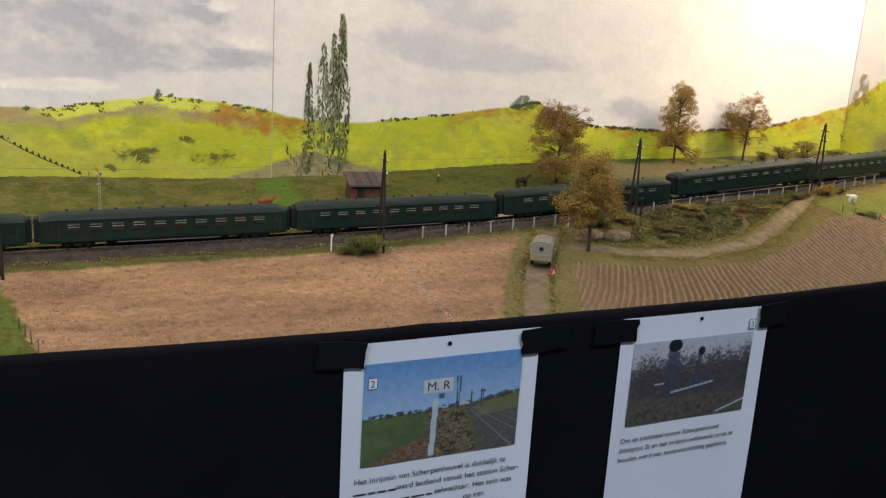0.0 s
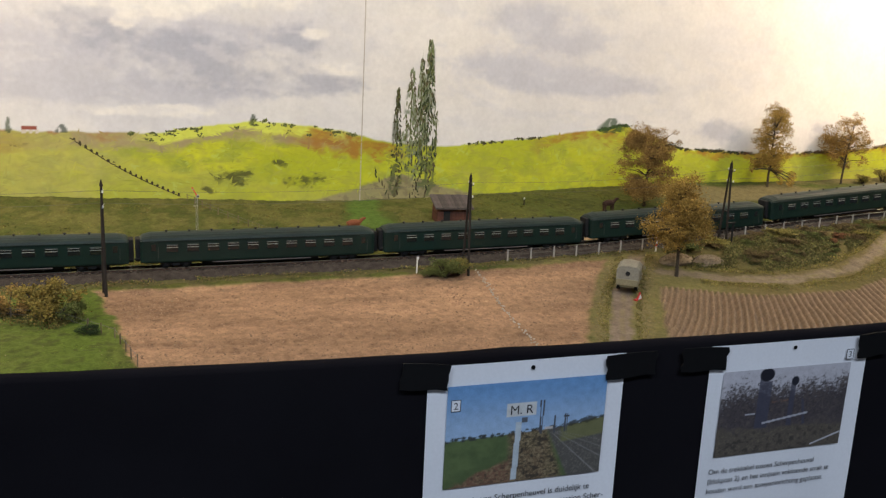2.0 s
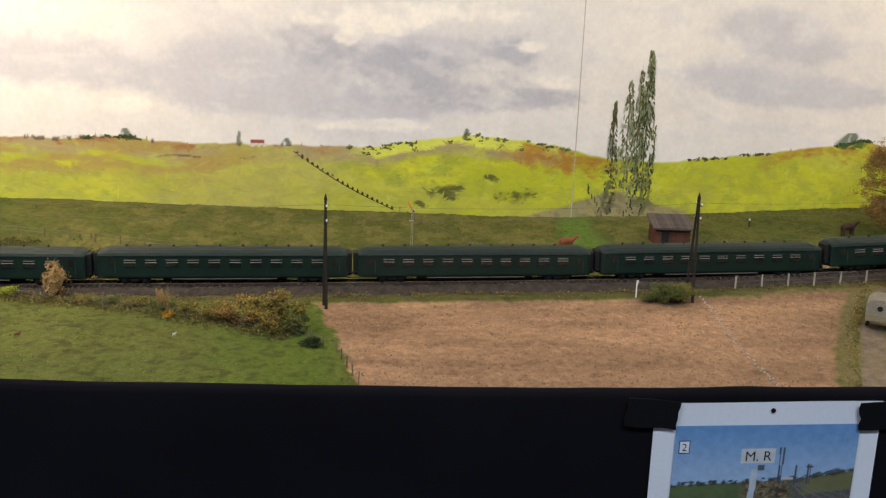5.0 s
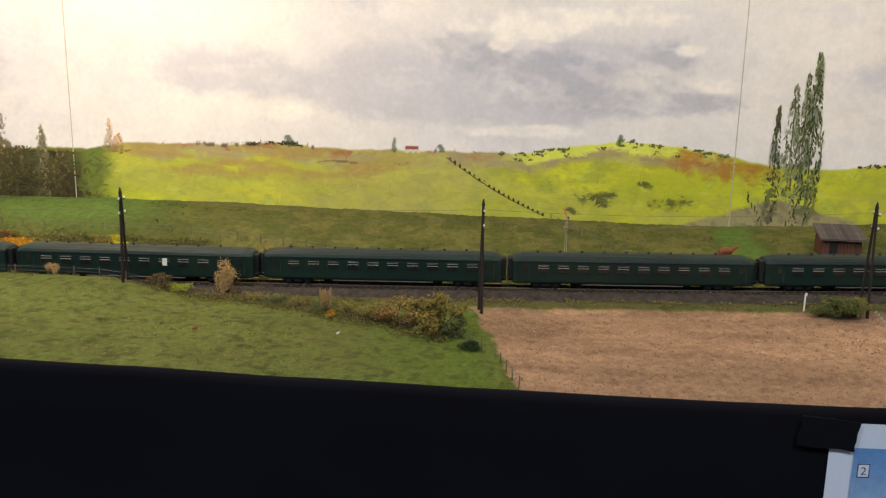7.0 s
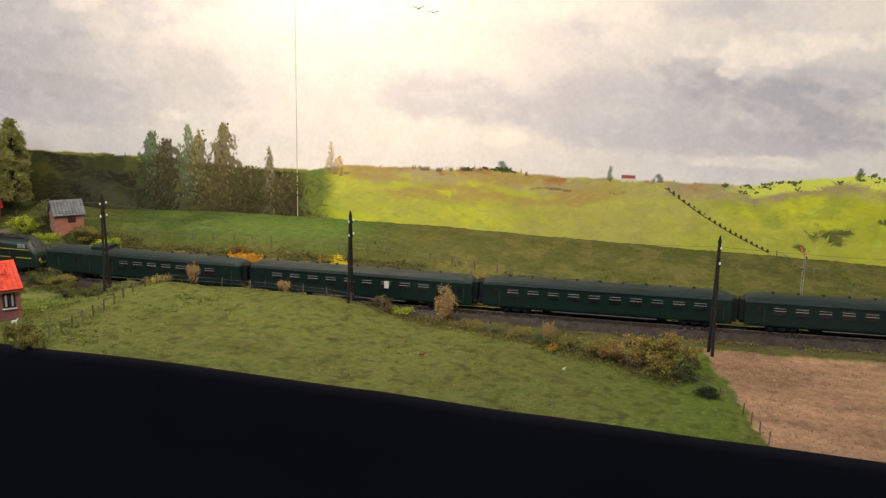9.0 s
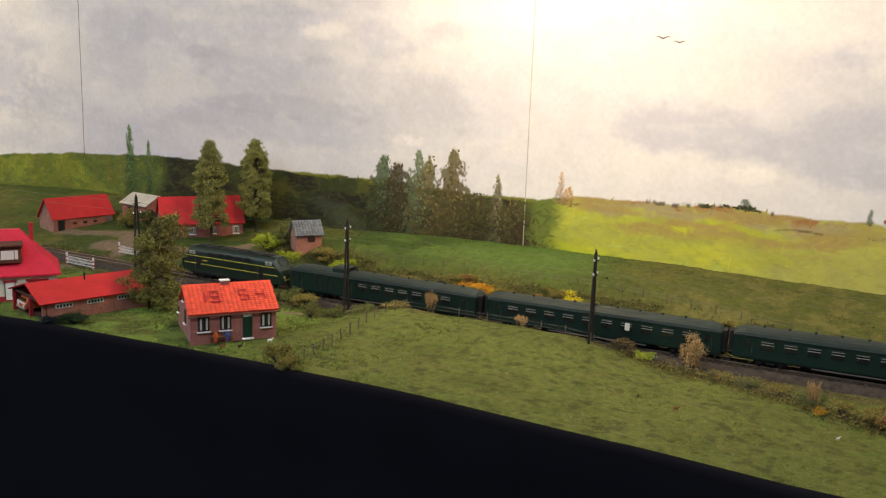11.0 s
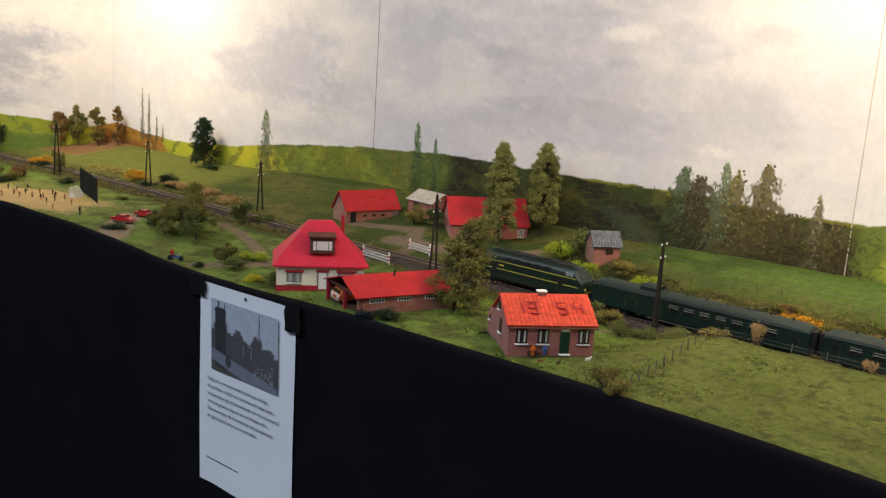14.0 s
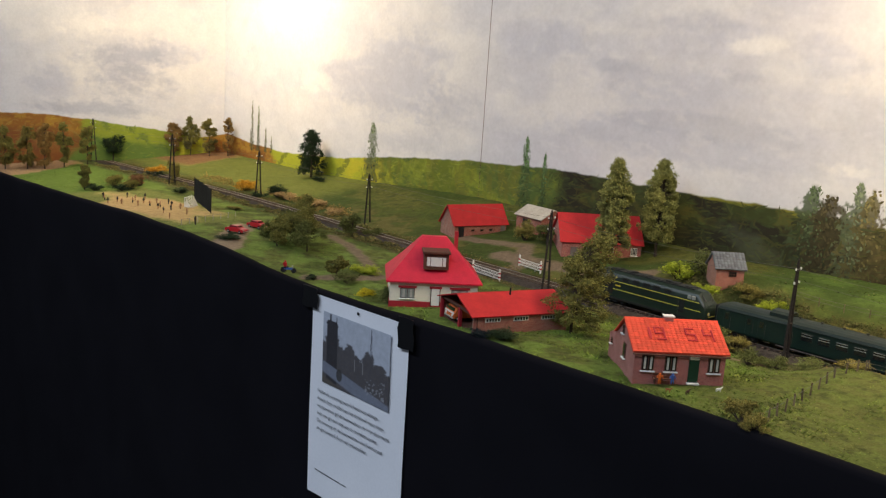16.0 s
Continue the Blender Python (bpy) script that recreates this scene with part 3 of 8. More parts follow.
WOOD_TREES = (
    (-0.93, 1.26, 1.40, 0.026, (0.065, 0.088, 0.040), 0.40), (-0.905, 1.25, 1.388, 0.035, (0.055, 0.045, 0.02), 0.40), (-0.865, 1.26, 1.412, 0.022, (0.115, 0.14, 0.075), 0.45),
    (-0.845, 1.26, 1.405, 0.024, (0.13, 0.11, 0.04), 0.42), (-0.80, 1.26, 1.418, 0.030, (0.12, 0.095, 0.035), 0.40), (-0.76, 1.26, 1.35, 0.04, (0.06, 0.05, 0.02), 0.38),
    (-0.72, 1.26, 1.383, 0.010, (0.13, 0.115, 0.06), 0.45), (-0.69, 1.26, 1.345, 0.03, (0.07, 0.055, 0.022), 0.4), (-0.615, 1.345, 1.394, 0.0055, (0.46, 0.31, 0.20), 0.30),
    (-0.600, 1.345, 1.372, 0.009, (0.42, 0.25, 0.11), 0.32),
)
FAR_TREES = (
    (-1.52, 1.28, 1.423, 0.013, (0.075, 0.13, 0.045), 0.40), (-1.47, 1.28, 1.395, 0.008, (0.07, 0.12, 0.045), 0.40), (-2.02, 1.27, 1.412, 0.019, (0.10, 0.125, 0.06), 0.42),
    (-2.585, 1.29, 1.432, 0.006, (0.14, 0.15, 0.07), 0.46), (-2.51, 1.29, 1.362, 0.005, (0.14, 0.15, 0.07), 0.46), (-2.55, 1.29, 1.418, 0.006, (0.15, 0.17, 0.08), 0.46),
    (-2.48, 1.29, 1.338, 0.004, (0.14, 0.15, 0.07), 0.46),
)


# painted clouds and blue-grey smudges along the boards: place, height, half length, half depth
# the last two dark patches are blue-grey smudges just left of the far trees
DARK_SKY_PATCHES = ((-3.142, 1.377, 0.211, 0.019), (-3.019, 1.505, 0.131, 0.088), (-1.911, 1.375, 0.113, 0.026), (-1.771, 1.46, 0.103, 0.061), (-1.32, 1.568, 0.06, 0.012),
               (-1.199, 1.48, 0.156, 0.013), (-1.166, 1.641, 0.081, 0.021), (-1.082, 1.464, 0.142, 0.018), (-1.067, 1.559, 0.059, 0.011), (-0.884, 1.517, 0.061, 0.025),
               (-0.81, 1.608, 0.056, 0.015), (-0.807, 1.473, 0.057, 0.042), (-0.068, 1.508, 0.062, 0.035), (0.059, 1.486, 0.074, 0.018), (0.126, 1.443, 0.127, 0.03),
               (0.227, 1.507, 0.043, 0.022), (0.285, 1.439, 0.043, 0.012), (0.998, 1.379, 0.052, 0.022), (1.234, 1.385, 0.037, 0.022))
GREY_CLOUDS = ((-3.23, 1.452, 0.082, 0.057), (-2.894, 1.538, 0.088, 0.045), (-2.128, 1.52, 0.131, 0.036), (-1.971, 1.487, 0.175, 0.071), (-1.914, 1.566, 0.113, 0.071),
               (-1.493, 1.608, 0.123, 0.039), (-1.339, 1.452, 0.17, 0.026), (-1.2, 1.535, 0.15, 0.034), (-1.126, 1.621, 0.093, 0.027), (-1.085, 1.425, 0.196, 0.025), (-0.94, 1.595, 0.055, 0.04),
               (-0.49, 1.469, 0.064, 0.038), (-0.38, 1.462, 0.068, 0.033), (-0.226, 1.575, 0.047, 0.023), (-0.224, 1.454, 0.072, 0.045), (-0.1, 1.467, 0.13, 0.05), (-0.035, 1.6, 0.07, 0.019),
               (0.034, 1.415, 0.164, 0.018), (0.116, 1.505, 0.084, 0.02), (0.566, 1.476, 0.085, 0.026), (0.613, 1.558, 0.098, 0.025), (0.668, 1.454, 0.096, 0.024), (0.7, 1.521, 0.08, 0.02), (0.778, 1.455, 0.084, 0.017))
WHITE_CLOUDS = ((-3.123, 1.616, 0.134, 0.041), (-2.252, 1.498, 0.078, 0.03), (-1.06, 1.608, 0.065, 0.016), (-0.886, 1.428, 0.064, 0.015), (-0.336, 1.412, 0.043, 0.016), (-0.08, 1.54, 0.031, 0.009),
                (-0.025, 1.515, 0.018, 0.011), (0.01, 1.391, 0.106, 0.01), (0.012, 1.54, 0.049, 0.02), (0.116, 1.558, 0.129, 0.017), (0.257, 1.513, 0.024, 0.01), (0.293, 1.463, 0.036, 0.014))


def backdrop_colour(u, z):
    """What is painted on the boards; u runs along them."""
    top = np.interp(u, [r[0] for r in HILL], [r[1] for r in HILL]) + (fbm(u * 40, u * 0 + 2, 5, 3) - 0.5) * 0.006
    d = top - z
    wobble = (fbm(u * 22, z * 22, 7) - 0.5)
    # sky: broken grey cloud with bright edges
    big = fbm(u * 2.6 + 3, z * 6.5 + wobble * 0.6, 51, 5)
    mid = fbm(u * 7 + 9, z * 15, 61, 4)
    streak = fbm(u * 26 + z * 30, z * 70, 71, 3)
    c = np.ones(u.shape + (3,)) * np.array((0.715, 0.69, 0.66))
    c = blend(c, (0.53, 0.535, 0.585), soft(big * 0.7 + mid * 0.3, 0.40, 0.66) * 0.55)
    c = blend(c, (0.50, 0.50, 0.555), soft(u, -1.80, -1.55) * soft(-0.80 - u, 0, 0.2) * (0.35 + 0.5 * soft(mid, 0.35, 0.65)) * 0.75)
    c = blend(c, (0.76, 0.725, 0.675), soft(u, 0.30, 0.40) * soft(1.0 - u, 0, 0.3) * 0.5)
    puff, fray = fbm(u * 13 + z * 6, z * 26, 63, 4), fbm(u * 70 + z * 60, z * 110 - u * 30, 65, 3)
    for clouds, colour, strength, lo, hi, calm in ((GREY_CLOUDS, (0.50, 0.505, 0.56), 0.85, 0.30, 1.05, 0.9), (DARK_SKY_PATCHES, (0.37, 0.385, 0.455), 0.80, 0.25, 1.05, 0.50), (WHITE_CLOUDS, (0.83, 0.795, 0.735), 0.80, 0.40, 0.85, 0.8)):
        mass = 0.0
        for cu, cz, ru, rz in clouds:
            mass = mass + np.exp(-0.75 * (((u - cu) / ru) ** 2 + ((z - cz) / rz) ** 2))
        c = blend(c, colour, soft(mass + (puff - 0.5) * 0.9 * np.clip(mass * 3, 0, 1) + (fray - 0.5) * 0.5 * np.clip(mass * 3, 0, 1), lo, hi) * strength * np.where((u > -2.75) & (u < -0.65), calm, 1.0))
    c = blend(c, (0.46, 0.475, 0.55), soft(streak, 0.56, 0.74) * soft(big, 0.40, 0.5) * 0.30)
    c = blend(c, (0.79, 0.76, 0.715), soft(streak, 0.58, 0.74) * 0.22)
    c = blend(c, (0.64, 0.64, 0.67), soft(1.40 - z, -0.05, 0.03) * 0.25)
    # hills
    h1, h2, h3 = fbm(u * 10 + 4, z * 22, 81, 4), fbm(u * 38, z * 55, 91, 4), fbm(u * 90 + z * 40, z * 120, 95, 3)
    lime = np.ones(u.shape + (3,)) * np.array((0.42, 0.46, 0.026))
    lime = blend(lime, (0.57, 0.59, 0.030), soft(h1, 0.34, 0.72))
    lime = blend(lime, (0.27, 0.32, 0.045), soft(h2 * 0.5 + h1 * 0.5, 0.42, 0.74) * 0.85)
    lime = blend(lime, (0.36, 0.34, 0.12), soft(fbm(u * 5 + z * 12, z * 17, 89, 3), 0.45, 0.75) * 0.32)
    lime = blend(lime, (0.30, 0.28, 0.085), soft(h3, 0.45, 0.85) * 0.4)
    lime = blend(lime, (0.44, 0.55, 0.14), soft(h3, 0.30, 0.20) * 0.4)
    lime = blend(lime, (0.37, 0.33, 0.13), soft(u, -0.4, -0.25) * soft(0.02 - u, 0, 0.1) * soft(h1, 0.35, 0.6) * 0.4)
    tan = soft(u, -0.62, -0.55) * soft(0.34 - u, 0, 0.06) * soft(0.030 + wobble * 0.03 - d, 0, 0.010)
    lime = blend(lime, (0.36, 0.29, 0.155), tan * (0.45 + 0.5 * soft(h2, 0.35, 0.6)))
    lime = blend(lime, (0.33, 0.15, 0.04), soft(u, -0.62, -0.5) * soft(0.0 - u, 0, 0.1) * soft(0.012 + wobble * 0.03 - d, 0, 0.008) * soft(h2, 0.42, 0.58) * 0.9)
    lime = blend(lime, (0.62, 0.66, 0.10), soft(u, -0.04, 0.04) * soft(0.34 - u, 0, 0.08) * soft(0.016 + wobble * 0.02 - d, 0, 0.006))
    rust = soft(u, 0.19, 0.26) * soft(0.41 - u, 0, 0.04) * soft(d, 0.0, 0.006) * soft(0.030 + wobble * 0.05 - d, 0, 0.008)
    rust = np.maximum(rust, soft(u, 0.60, 0.70) * soft(0.86 - u, 0, 0.04) * soft(0.022 + wobble * 0.05 - d, 0, 0.008))
    rust = np.maximum(rust, soft(u, 0.84, 0.95) * soft(0.014 + wobble * 0.03 - d, 0, 0.006))
    rust = np.maximum(rust, soft(u, 1.36, 1.46) * soft(0.030 + wobble * 0.05 - d, 0, 0.010) * 0.9)
    lime = blend(lime, (0.36, 0.165, 0.028), rust * soft(h2 * 0.6 + h3 * 0.4, 0.30, 0.66) * 0.9)
    mound = soft(1.304 - np.abs(u - 0.400) * 0.32 + wobble * 0.014 - z, 0, 0.006) * (np.abs(u - 0.40) < 0.3)
    lime = blend(lime, (0.29, 0.25, 0.145), mound * 0.9)
    lime = blend(lime, (0.17, 0.145, 0.085), mound * soft(h3, 0.52, 0.70) * 0.6)
    lime = blend(lime, (0.17, 0.15, 0.10), soft(u, 1.62, 1.70) * soft(0.085 + wobble * 0.05 - (z - 1.28), 0, 0.02))
    for pu, pz, rx, rz in ((0.132, 1.292, 0.030, 0.014), (0.245, 1.288, 0.032, 0.010), (0.20, 1.315, 0.02, 0.006), (0.10, 1.272, 0.02, 0.006)):
        lime = blend(lime, (0.085, 0.090, 0.025), soft(1 - ((u - pu) / rx) ** 2 - ((z - pz) / rz) ** 2 + (h3 - 0.5) * 3.4, -0.2, 1.1) * 0.9)
    # the wood and the quieter hills beyond it
    wood = soft(-0.655 - u + wobble * 0.03, -0.012, 0.03)
    lime = blend(lime, (0.105, 0.145, 0.030), soft(-0.600 - u + wobble * 0.05, -0.01, 0.03) * 0.9)
    brown = fbm(u * 13 + 5, z * 60, 97, 3)
    lime = blend(lime, (0.36, 0.26, 0.085), soft(u, -0.62, -0.57) * soft(-0.12 - u, 0, 0.1) * soft(brown, 0.44, 0.70) * soft(0.066 - d, 0, 0.03) * 0.9)
    woodc = np.ones(u.shape + (3,)) * np.array((0.040, 0.050, 0.014))
    woodc = blend(woodc, (0.085, 0.080, 0.018), soft(h2, 0.45, 0.65))
    woodc = blend(woodc, (0.022, 0.020, 0.012), soft(h1, 0.5, 0.62))
    woodc = blend(woodc, (0.055, 0.085, 0.030), soft(h3, 0.50, 0.75) * 0.35)
    woodc = blend(woodc, (0.018, 0.017, 0.010), soft(1.318 + wobble * 0.05 - z, 0, 0.03) * 0.7)
    woodc = blend(woodc, (0.21, 0.20, 0.02), soft(0.005 + wobble * 0.02 - d, 0, 0.004) * soft(u, -1.32, -1.2) * 0.8)
    quiet = np.ones(u.shape + (3,)) * np.array((0.130, 0.160, 0.020))
    quiet = blend(quiet, (0.22, 0.26, 0.03), soft(h2, 0.34, 0.74))
    quiet = blend(quiet, (0.065, 0.105, 0.03), soft(h1 * 0.7 + h3 * 0.3, 0.38, 0.66) * 0.8)
    quiet = blend(quiet, (0.16, 0.15, 0.025), soft(fbm(u * 60, z * 25, 93, 3), 0.45, 0.70) * 0.5)
    quiet = blend(quiet, (0.40, 0.42, 0.03), soft(-1.98 - u + wobble * 0.3, 0, 0.08) * 0.9)
    quiet = blend(quiet, (0.50, 0.44, 0.03), soft(-1.97 - u, 0, 0.03) * soft(u, -2.16, -2.10) * soft(h2, 0.4, 0.6) * 0.7)
    slash = np.sin((u - z * 0.9 + wobble * 0.05) * 68)
    quiet = blend(quiet, (0.12, 0.15, 0.025), soft(-2.0 - u, 0, 0.05) * soft(slash + (h2 - 0.5) * 2.4, 0.75, 1.15) * 0.75)
    side = soft(-2.82 - u, 0, 0.03)
    quiet = blend(quiet, (0.25, 0.30, 0.030), side)
    quiet = blend(quiet, (0.12, 0.17, 0.035), side * soft(np.sin((u * 0.9 + z) * 95 + wobble * 6) + (h2 - 0.5) * 3, 0.5, 1.2) * 0.8)
    quiet = blend(quiet, (0.09, 0.16, 0.035), side * soft(d, 0.035, 0.06) * 0.8)
    quiet = blend(quiet, (0.52, 0.54, 0.04), soft(u, -2.92, -2.86) * soft(-2.80 - u, 0, 0.04) * 0.8)
    for lo, hi in ((-2.83, -2.48), (-3.75, -3.13)):
        slant = u + (z - 1.32) * (0.6 if lo > -3 else -0.4) + wobble * 0.09
        patch = soft(slant, lo, lo + 0.04) * soft(hi - slant, 0, 0.04)
        quiet = blend(quiet, (0.27, 0.115, 0.022), patch)
        quiet = blend(quiet, (0.36, 0.19, 0.03), patch * soft(h2, 0.46, 0.62))
        quiet = blend(quiet, (0.15, 0.065, 0.02), patch * soft(np.sin((u + z * 0.7) * 60 + wobble * 8), 0.5, 1.0) * soft(h1, 0.35, 0.55) * 0.8)
        quiet = blend(quiet, (0.19, 0.06, 0.02), patch * soft(d, 0.03, 0.05) * 0.7)
    hills = blend(lime, woodc, wood)
    hills = blend(hills, quiet, soft(-1.42 - u + wobble * 0.08, 0, 0.05))
    c = blend(c, hills, soft(d, -0.0015, 0.0015))
    # painted trees and bushes
    for pu, z0, z1, w, col, thin in SKYLINE_TREES + WOOD_TREES + FAR_TREES:
        s = (z - z0) / (z1 - z0)
        half = w * 1.2 * np.clip(1.25 - s, 0.08, 1) * np.clip(s * 9 + 0.25, 0.1, 1)
        tex = fbm(u * 160, z * 75, 101, 3)
        mask = soft(1 - np.abs(u - pu + wobble * 0.004) / half, -0.15, 0.35) * (s > 0) * (s < 1) * soft(tex, thin - 0.10, thin + 0.03)
        if pu < -0.59:  # broad feathery crowns, rooted in the dark
            half = w * 1.6 * np.clip(1.0 - s, 0.02, 1) ** 0.55
            feather = fbm(u * 150 + pu * 90, z * 95 + np.abs(u - pu) * 60, 103, 4)
            mask = soft(1 - np.abs(u - pu) / half + (feather - 0.5) * 2.6, -0.08, 0.30) * (s > 0) * soft(1.04 - s, 0, 0.08)
            shade = 0.35 + 0.75 * np.clip(s, 0, 1) + (feather - 0.5) * 1.1
            c = blend(c, np.array(col)[None, None, :] * np.clip(shade, 0.2, 1.6)[..., None], mask * (0.93 if -1 < pu < -0.65 else 0.72))
            continue
        c = blend(c, col, mask * 0.8)
    c = blend(c, (0.07, 0.05, 0.03), soft(0.0045 - np.abs(z - top), 0, 0.003) * soft(fbm(u * 110, z * 70, 117, 3), 0.46, 0.60) * (((u > -0.48) & (u < -0.30)) | ((u > 0.92) & (u < 1.45))) * 0.85)
    c = blend(c, (0.10, 0.07, 0.03), ((np.abs(z - 1.338 - wobble * 0.008) < 0.0016) & (((u > -0.30) & (u < -0.235)) | ((u > -0.2) & (u < -0.14)))) * soft(h2, 0.3, 0.55) * 0.7)
    c = blend(c, (0.26, 0.075, 0.05), (np.abs(u + 0.152) < 0.0095) * (np.abs(z - 1.3625) < 0.0026))
    c = blend(c, (0.55, 0.50, 0.42), (np.abs(u + 0.152) < 0.011) * (np.abs(z - 1.357) < 0.0028) * (np.sin(u * 700) > -0.3))
    smoke = soft(1 - ((u + 1.02 + (z - 1.28) * 0.9) / 0.05) ** 2 - ((z - 1.295) / 0.04) ** 2 + wobble * 2, 0, 1)
    return blend(c, (0.16, 0.19, 0.12), smoke * 0.22)


def along_backdrop(u):
    """The place of u on the boards: the back wall and the two ends that turn towards the viewer."""
    past = np.clip(-2.75 - u, 0, None)
    x, y = np.clip(u, -2.75, 1.57) - 0.458 * past, BACK - 0.889 * past
    return x, np.where(u > 1.57, BACK - (u - 1.57), y)


def backdrop_panel(name, u0, u1, label):
    us = np.arange(u0 + 0.0008, u1, 0.0020)
    us = np.r_[us, u1 - 0.0008]
    zs = np.r_[np.linspace(1.20, 1.24, 5), np.linspace(1.25, 1.43, 105), np.linspace(1.434, 1.53, 25), np.linspace(1.536, 1.84, 52)]
    u, z = np.meshgrid(us, zs)
    x, y = along_backdrop(u)
    me = sheet_mesh(name, np.stack([x, y, z], -1), backdrop_colour(u, z), M["mural"])
    ob = tagged(new(name, me), label, "backdrop", kind="structure")
    back = Shape()
    x, y = along_backdrop(np.linspace(u0 + 0.0008, u1 - 0.0008, 41))
    rings = []
    for k in range(41):
        i, j = max(k - 1, 0), min(k + 1, 40)
        out = Vector((y[i] - y[j], x[j] - x[i], 0)).normalized()
        a = Vector((x[k], y[k], 0))
        rings.append([(p.x, p.y, z) for p, z in ((a + out * 0.002, 1.2), (a + out * 0.009, 1.2), (a + out * 0.009, 1.84), (a + out * 0.002, 1.84))])
    back.loft(rings)
    part("panel_board", back, M["board"], ob)
    return ob


backdrop_panel("backdrop_panel_1", -3.80, -2.7490, "painted board with orange and lime hillside under cloud")
backdrop_panel("backdrop_panel_2", -2.7505, -1.648, "painted board with green hills and a cloudy sky")
backdrop_panel("backdrop_panel_3", -1.648, -0.672, "painted board with a dark wood and tall trees")
backdrop_panel("backdrop_panel_4", -0.672, 0.328, "painted board with lime hills, a hedge and grey clouds")
backdrop_panel("backdrop_panel_5", 0.328, 1.57, "painted board with poplars and rust-topped lime hills")
backdrop_panel("backdrop_panel_6", 1.57, 2.25, "painted end board with a steep orange and lime slope")


def brush(panel, marks, seed):
    """Single brush strokes of thick paint: u, z, length, width, turn in degrees, colour."""
    rng = random.Random(seed)
    v, f, c = [], [], []
    for u, z, length, width, turn, colour in marks:
        a = radians(turn)
        du, dz = math.cos(a), math.sin(a)
        y = 0.00025 + rng.random() * 0.00035
        k = len(v)
        tone = rng.uniform(0.90, 1.10) if max(colour) < 0.30 else rng.uniform(0.97, 1.03)
        for s, t in ((-0.5, -0.25), (-0.2, -0.5), (0.25, -0.42), (0.5, 0.05), (0.2, 0.5), (-0.3, 0.4)):
            s, t = s * length * rng.uniform(0.8, 1.2), t * width * rng.uniform(0.8, 1.2)
            q = u + s * du - t * dz
            past = max(0.0, -2.75 - q)
            x0, y0 = min(max(q, -2.75), 1.57) - 0.458 * past, BACK - 0.889 * past - max(0.0, q - 1.57)
            if q < -2.75:
                x0 += y
            elif q > 1.57:
                x0 -= y
            else:
                y0 -= y
            v.append((x0, y0, z + s * dz + t * du))
            c.append([min(1.0, q0 * tone) for q0 in colour])
        f.append(tuple(range(k, k + 6)))
    me = bpy.data.meshes.new("brush_strokes")
    me.from_pydata(v, [], f)
    paint_on(me, np.array(c))
    me.materials.append(M["mural"])
    ob = part("brush_strokes", me, None, panel, "thick painted brush strokes")
    ob["kind"] = "stuff"


def hill_top(u):
    return float(np.interp(u, [r[0] for r in HILL], [r[1] for r in HILL]))


PANELS = [o for o in scene.objects if o.name.startswith("backdrop_panel")]
EDGES = (-3.80, -2.75, -1.648, -0.672, 0.328, 1.57, 2.25)
rng = random.Random(33)
strokes = []
DEEP, OLIVE, SAGE, DUSK = (0.035, 0.048, 0.018), (0.10, 0.115, 0.035), (0.20, 0.23, 0.13), (0.055, 0.045, 0.022)


def painted_tree(u, z0, z1, w, n, colours, droop=78, fat=0.0026, taper=1.1):
    for _ in range(int(n * 1.5)):
        s = rng.random() ** 0.85
        half = w * max(0.06, taper - s) ** 0.8
        q = rng.uniform(-1, 1)
        strokes.append((u + q * half, z0 + (z1 - z0) * s, rng.uniform(0.0045, 0.011), fat * rng.uniform(0.4, 0.9), droop * (1 if q < 0 else -1) + rng.gauss(0, 12) + (0 if q < 0 else 180), rng.choice(colours)))
    strokes.append((u, (z0 + z1) / 2, z1 - z0, 0.0018, 90, colours[0]))


BARK = (0.10, 0.085, 0.040)
painted_tree(0.386, 1.296, 1.436, 0.010, 110, (DEEP, OLIVE, BARK, DUSK))
painted_tree(0.408, 1.300, 1.465, 0.017, 120, (OLIVE, SAGE, BARK, SAGE), fat=0.0034)
painted_tree(0.424, 1.300, 1.482, 0.013, 120, (OLIVE, SAGE, BARK, DEEP))
painted_tree(0.437, 1.300, 1.512, 0.018, 260, (DEEP, OLIVE, BARK, DEEP, SAGE, SAGE), fat=0.0034)
painted_tree(0.452, 1.330, 1.400, 0.002, 8, (OLIVE, SAGE))
for u, lean in ((0.386, 0.001), (0.424, -0.001), (0.438, 0.001), (0.376, -0.004), (0.412, 0.003)):  # dark feet of the poplars on the mound
    for k in range(7):
        strokes.append((u + lean * k + rng.gauss(0, 0.0012), 1.262 + 0.007 * k, 0.012, rng.uniform(0.0018, 0.0036), 90 + rng.gauss(0, 12), rng.choice((DEEP, DUSK, BARK))))
for u, z0, z1, w, tone, thin in WOOD_TREES + FAR_TREES:  # drooping dabs that make up the wood and the single trees
    slim = w < 0.015
    for _ in range(int((z1 - z0) * w * (60000 if slim else 34000))):
        s = rng.random() ** 0.8
        q = rng.gauss(0, 0.42)
        k = (0.35 + 1.15 * s) * rng.uniform(0.5, 1.7)
        strokes.append((u + q * w * (1.15 if slim else 1.5) * max(0.10, 1.05 - s) ** 0.6, z0 + (z1 - z0) * s, rng.uniform(0.003, 0.009), rng.uniform(0.0016, 0.0044), rng.choice((-1, 1)) * rng.uniform(30, 90), tuple(min(0.6, t * k) for t in tone)))
hill_u = np.array([[rng.uniform(-3.7, 1.75) for _ in range(6500)]])
hill_z = np.interp(hill_u, [r[0] for r in HILL], [r[1] for r in HILL]) - 0.004 - np.array([[rng.random() for _ in range(6500)]]) * 0.10
hill_c = backdrop_colour(hill_u, hill_z)[0]
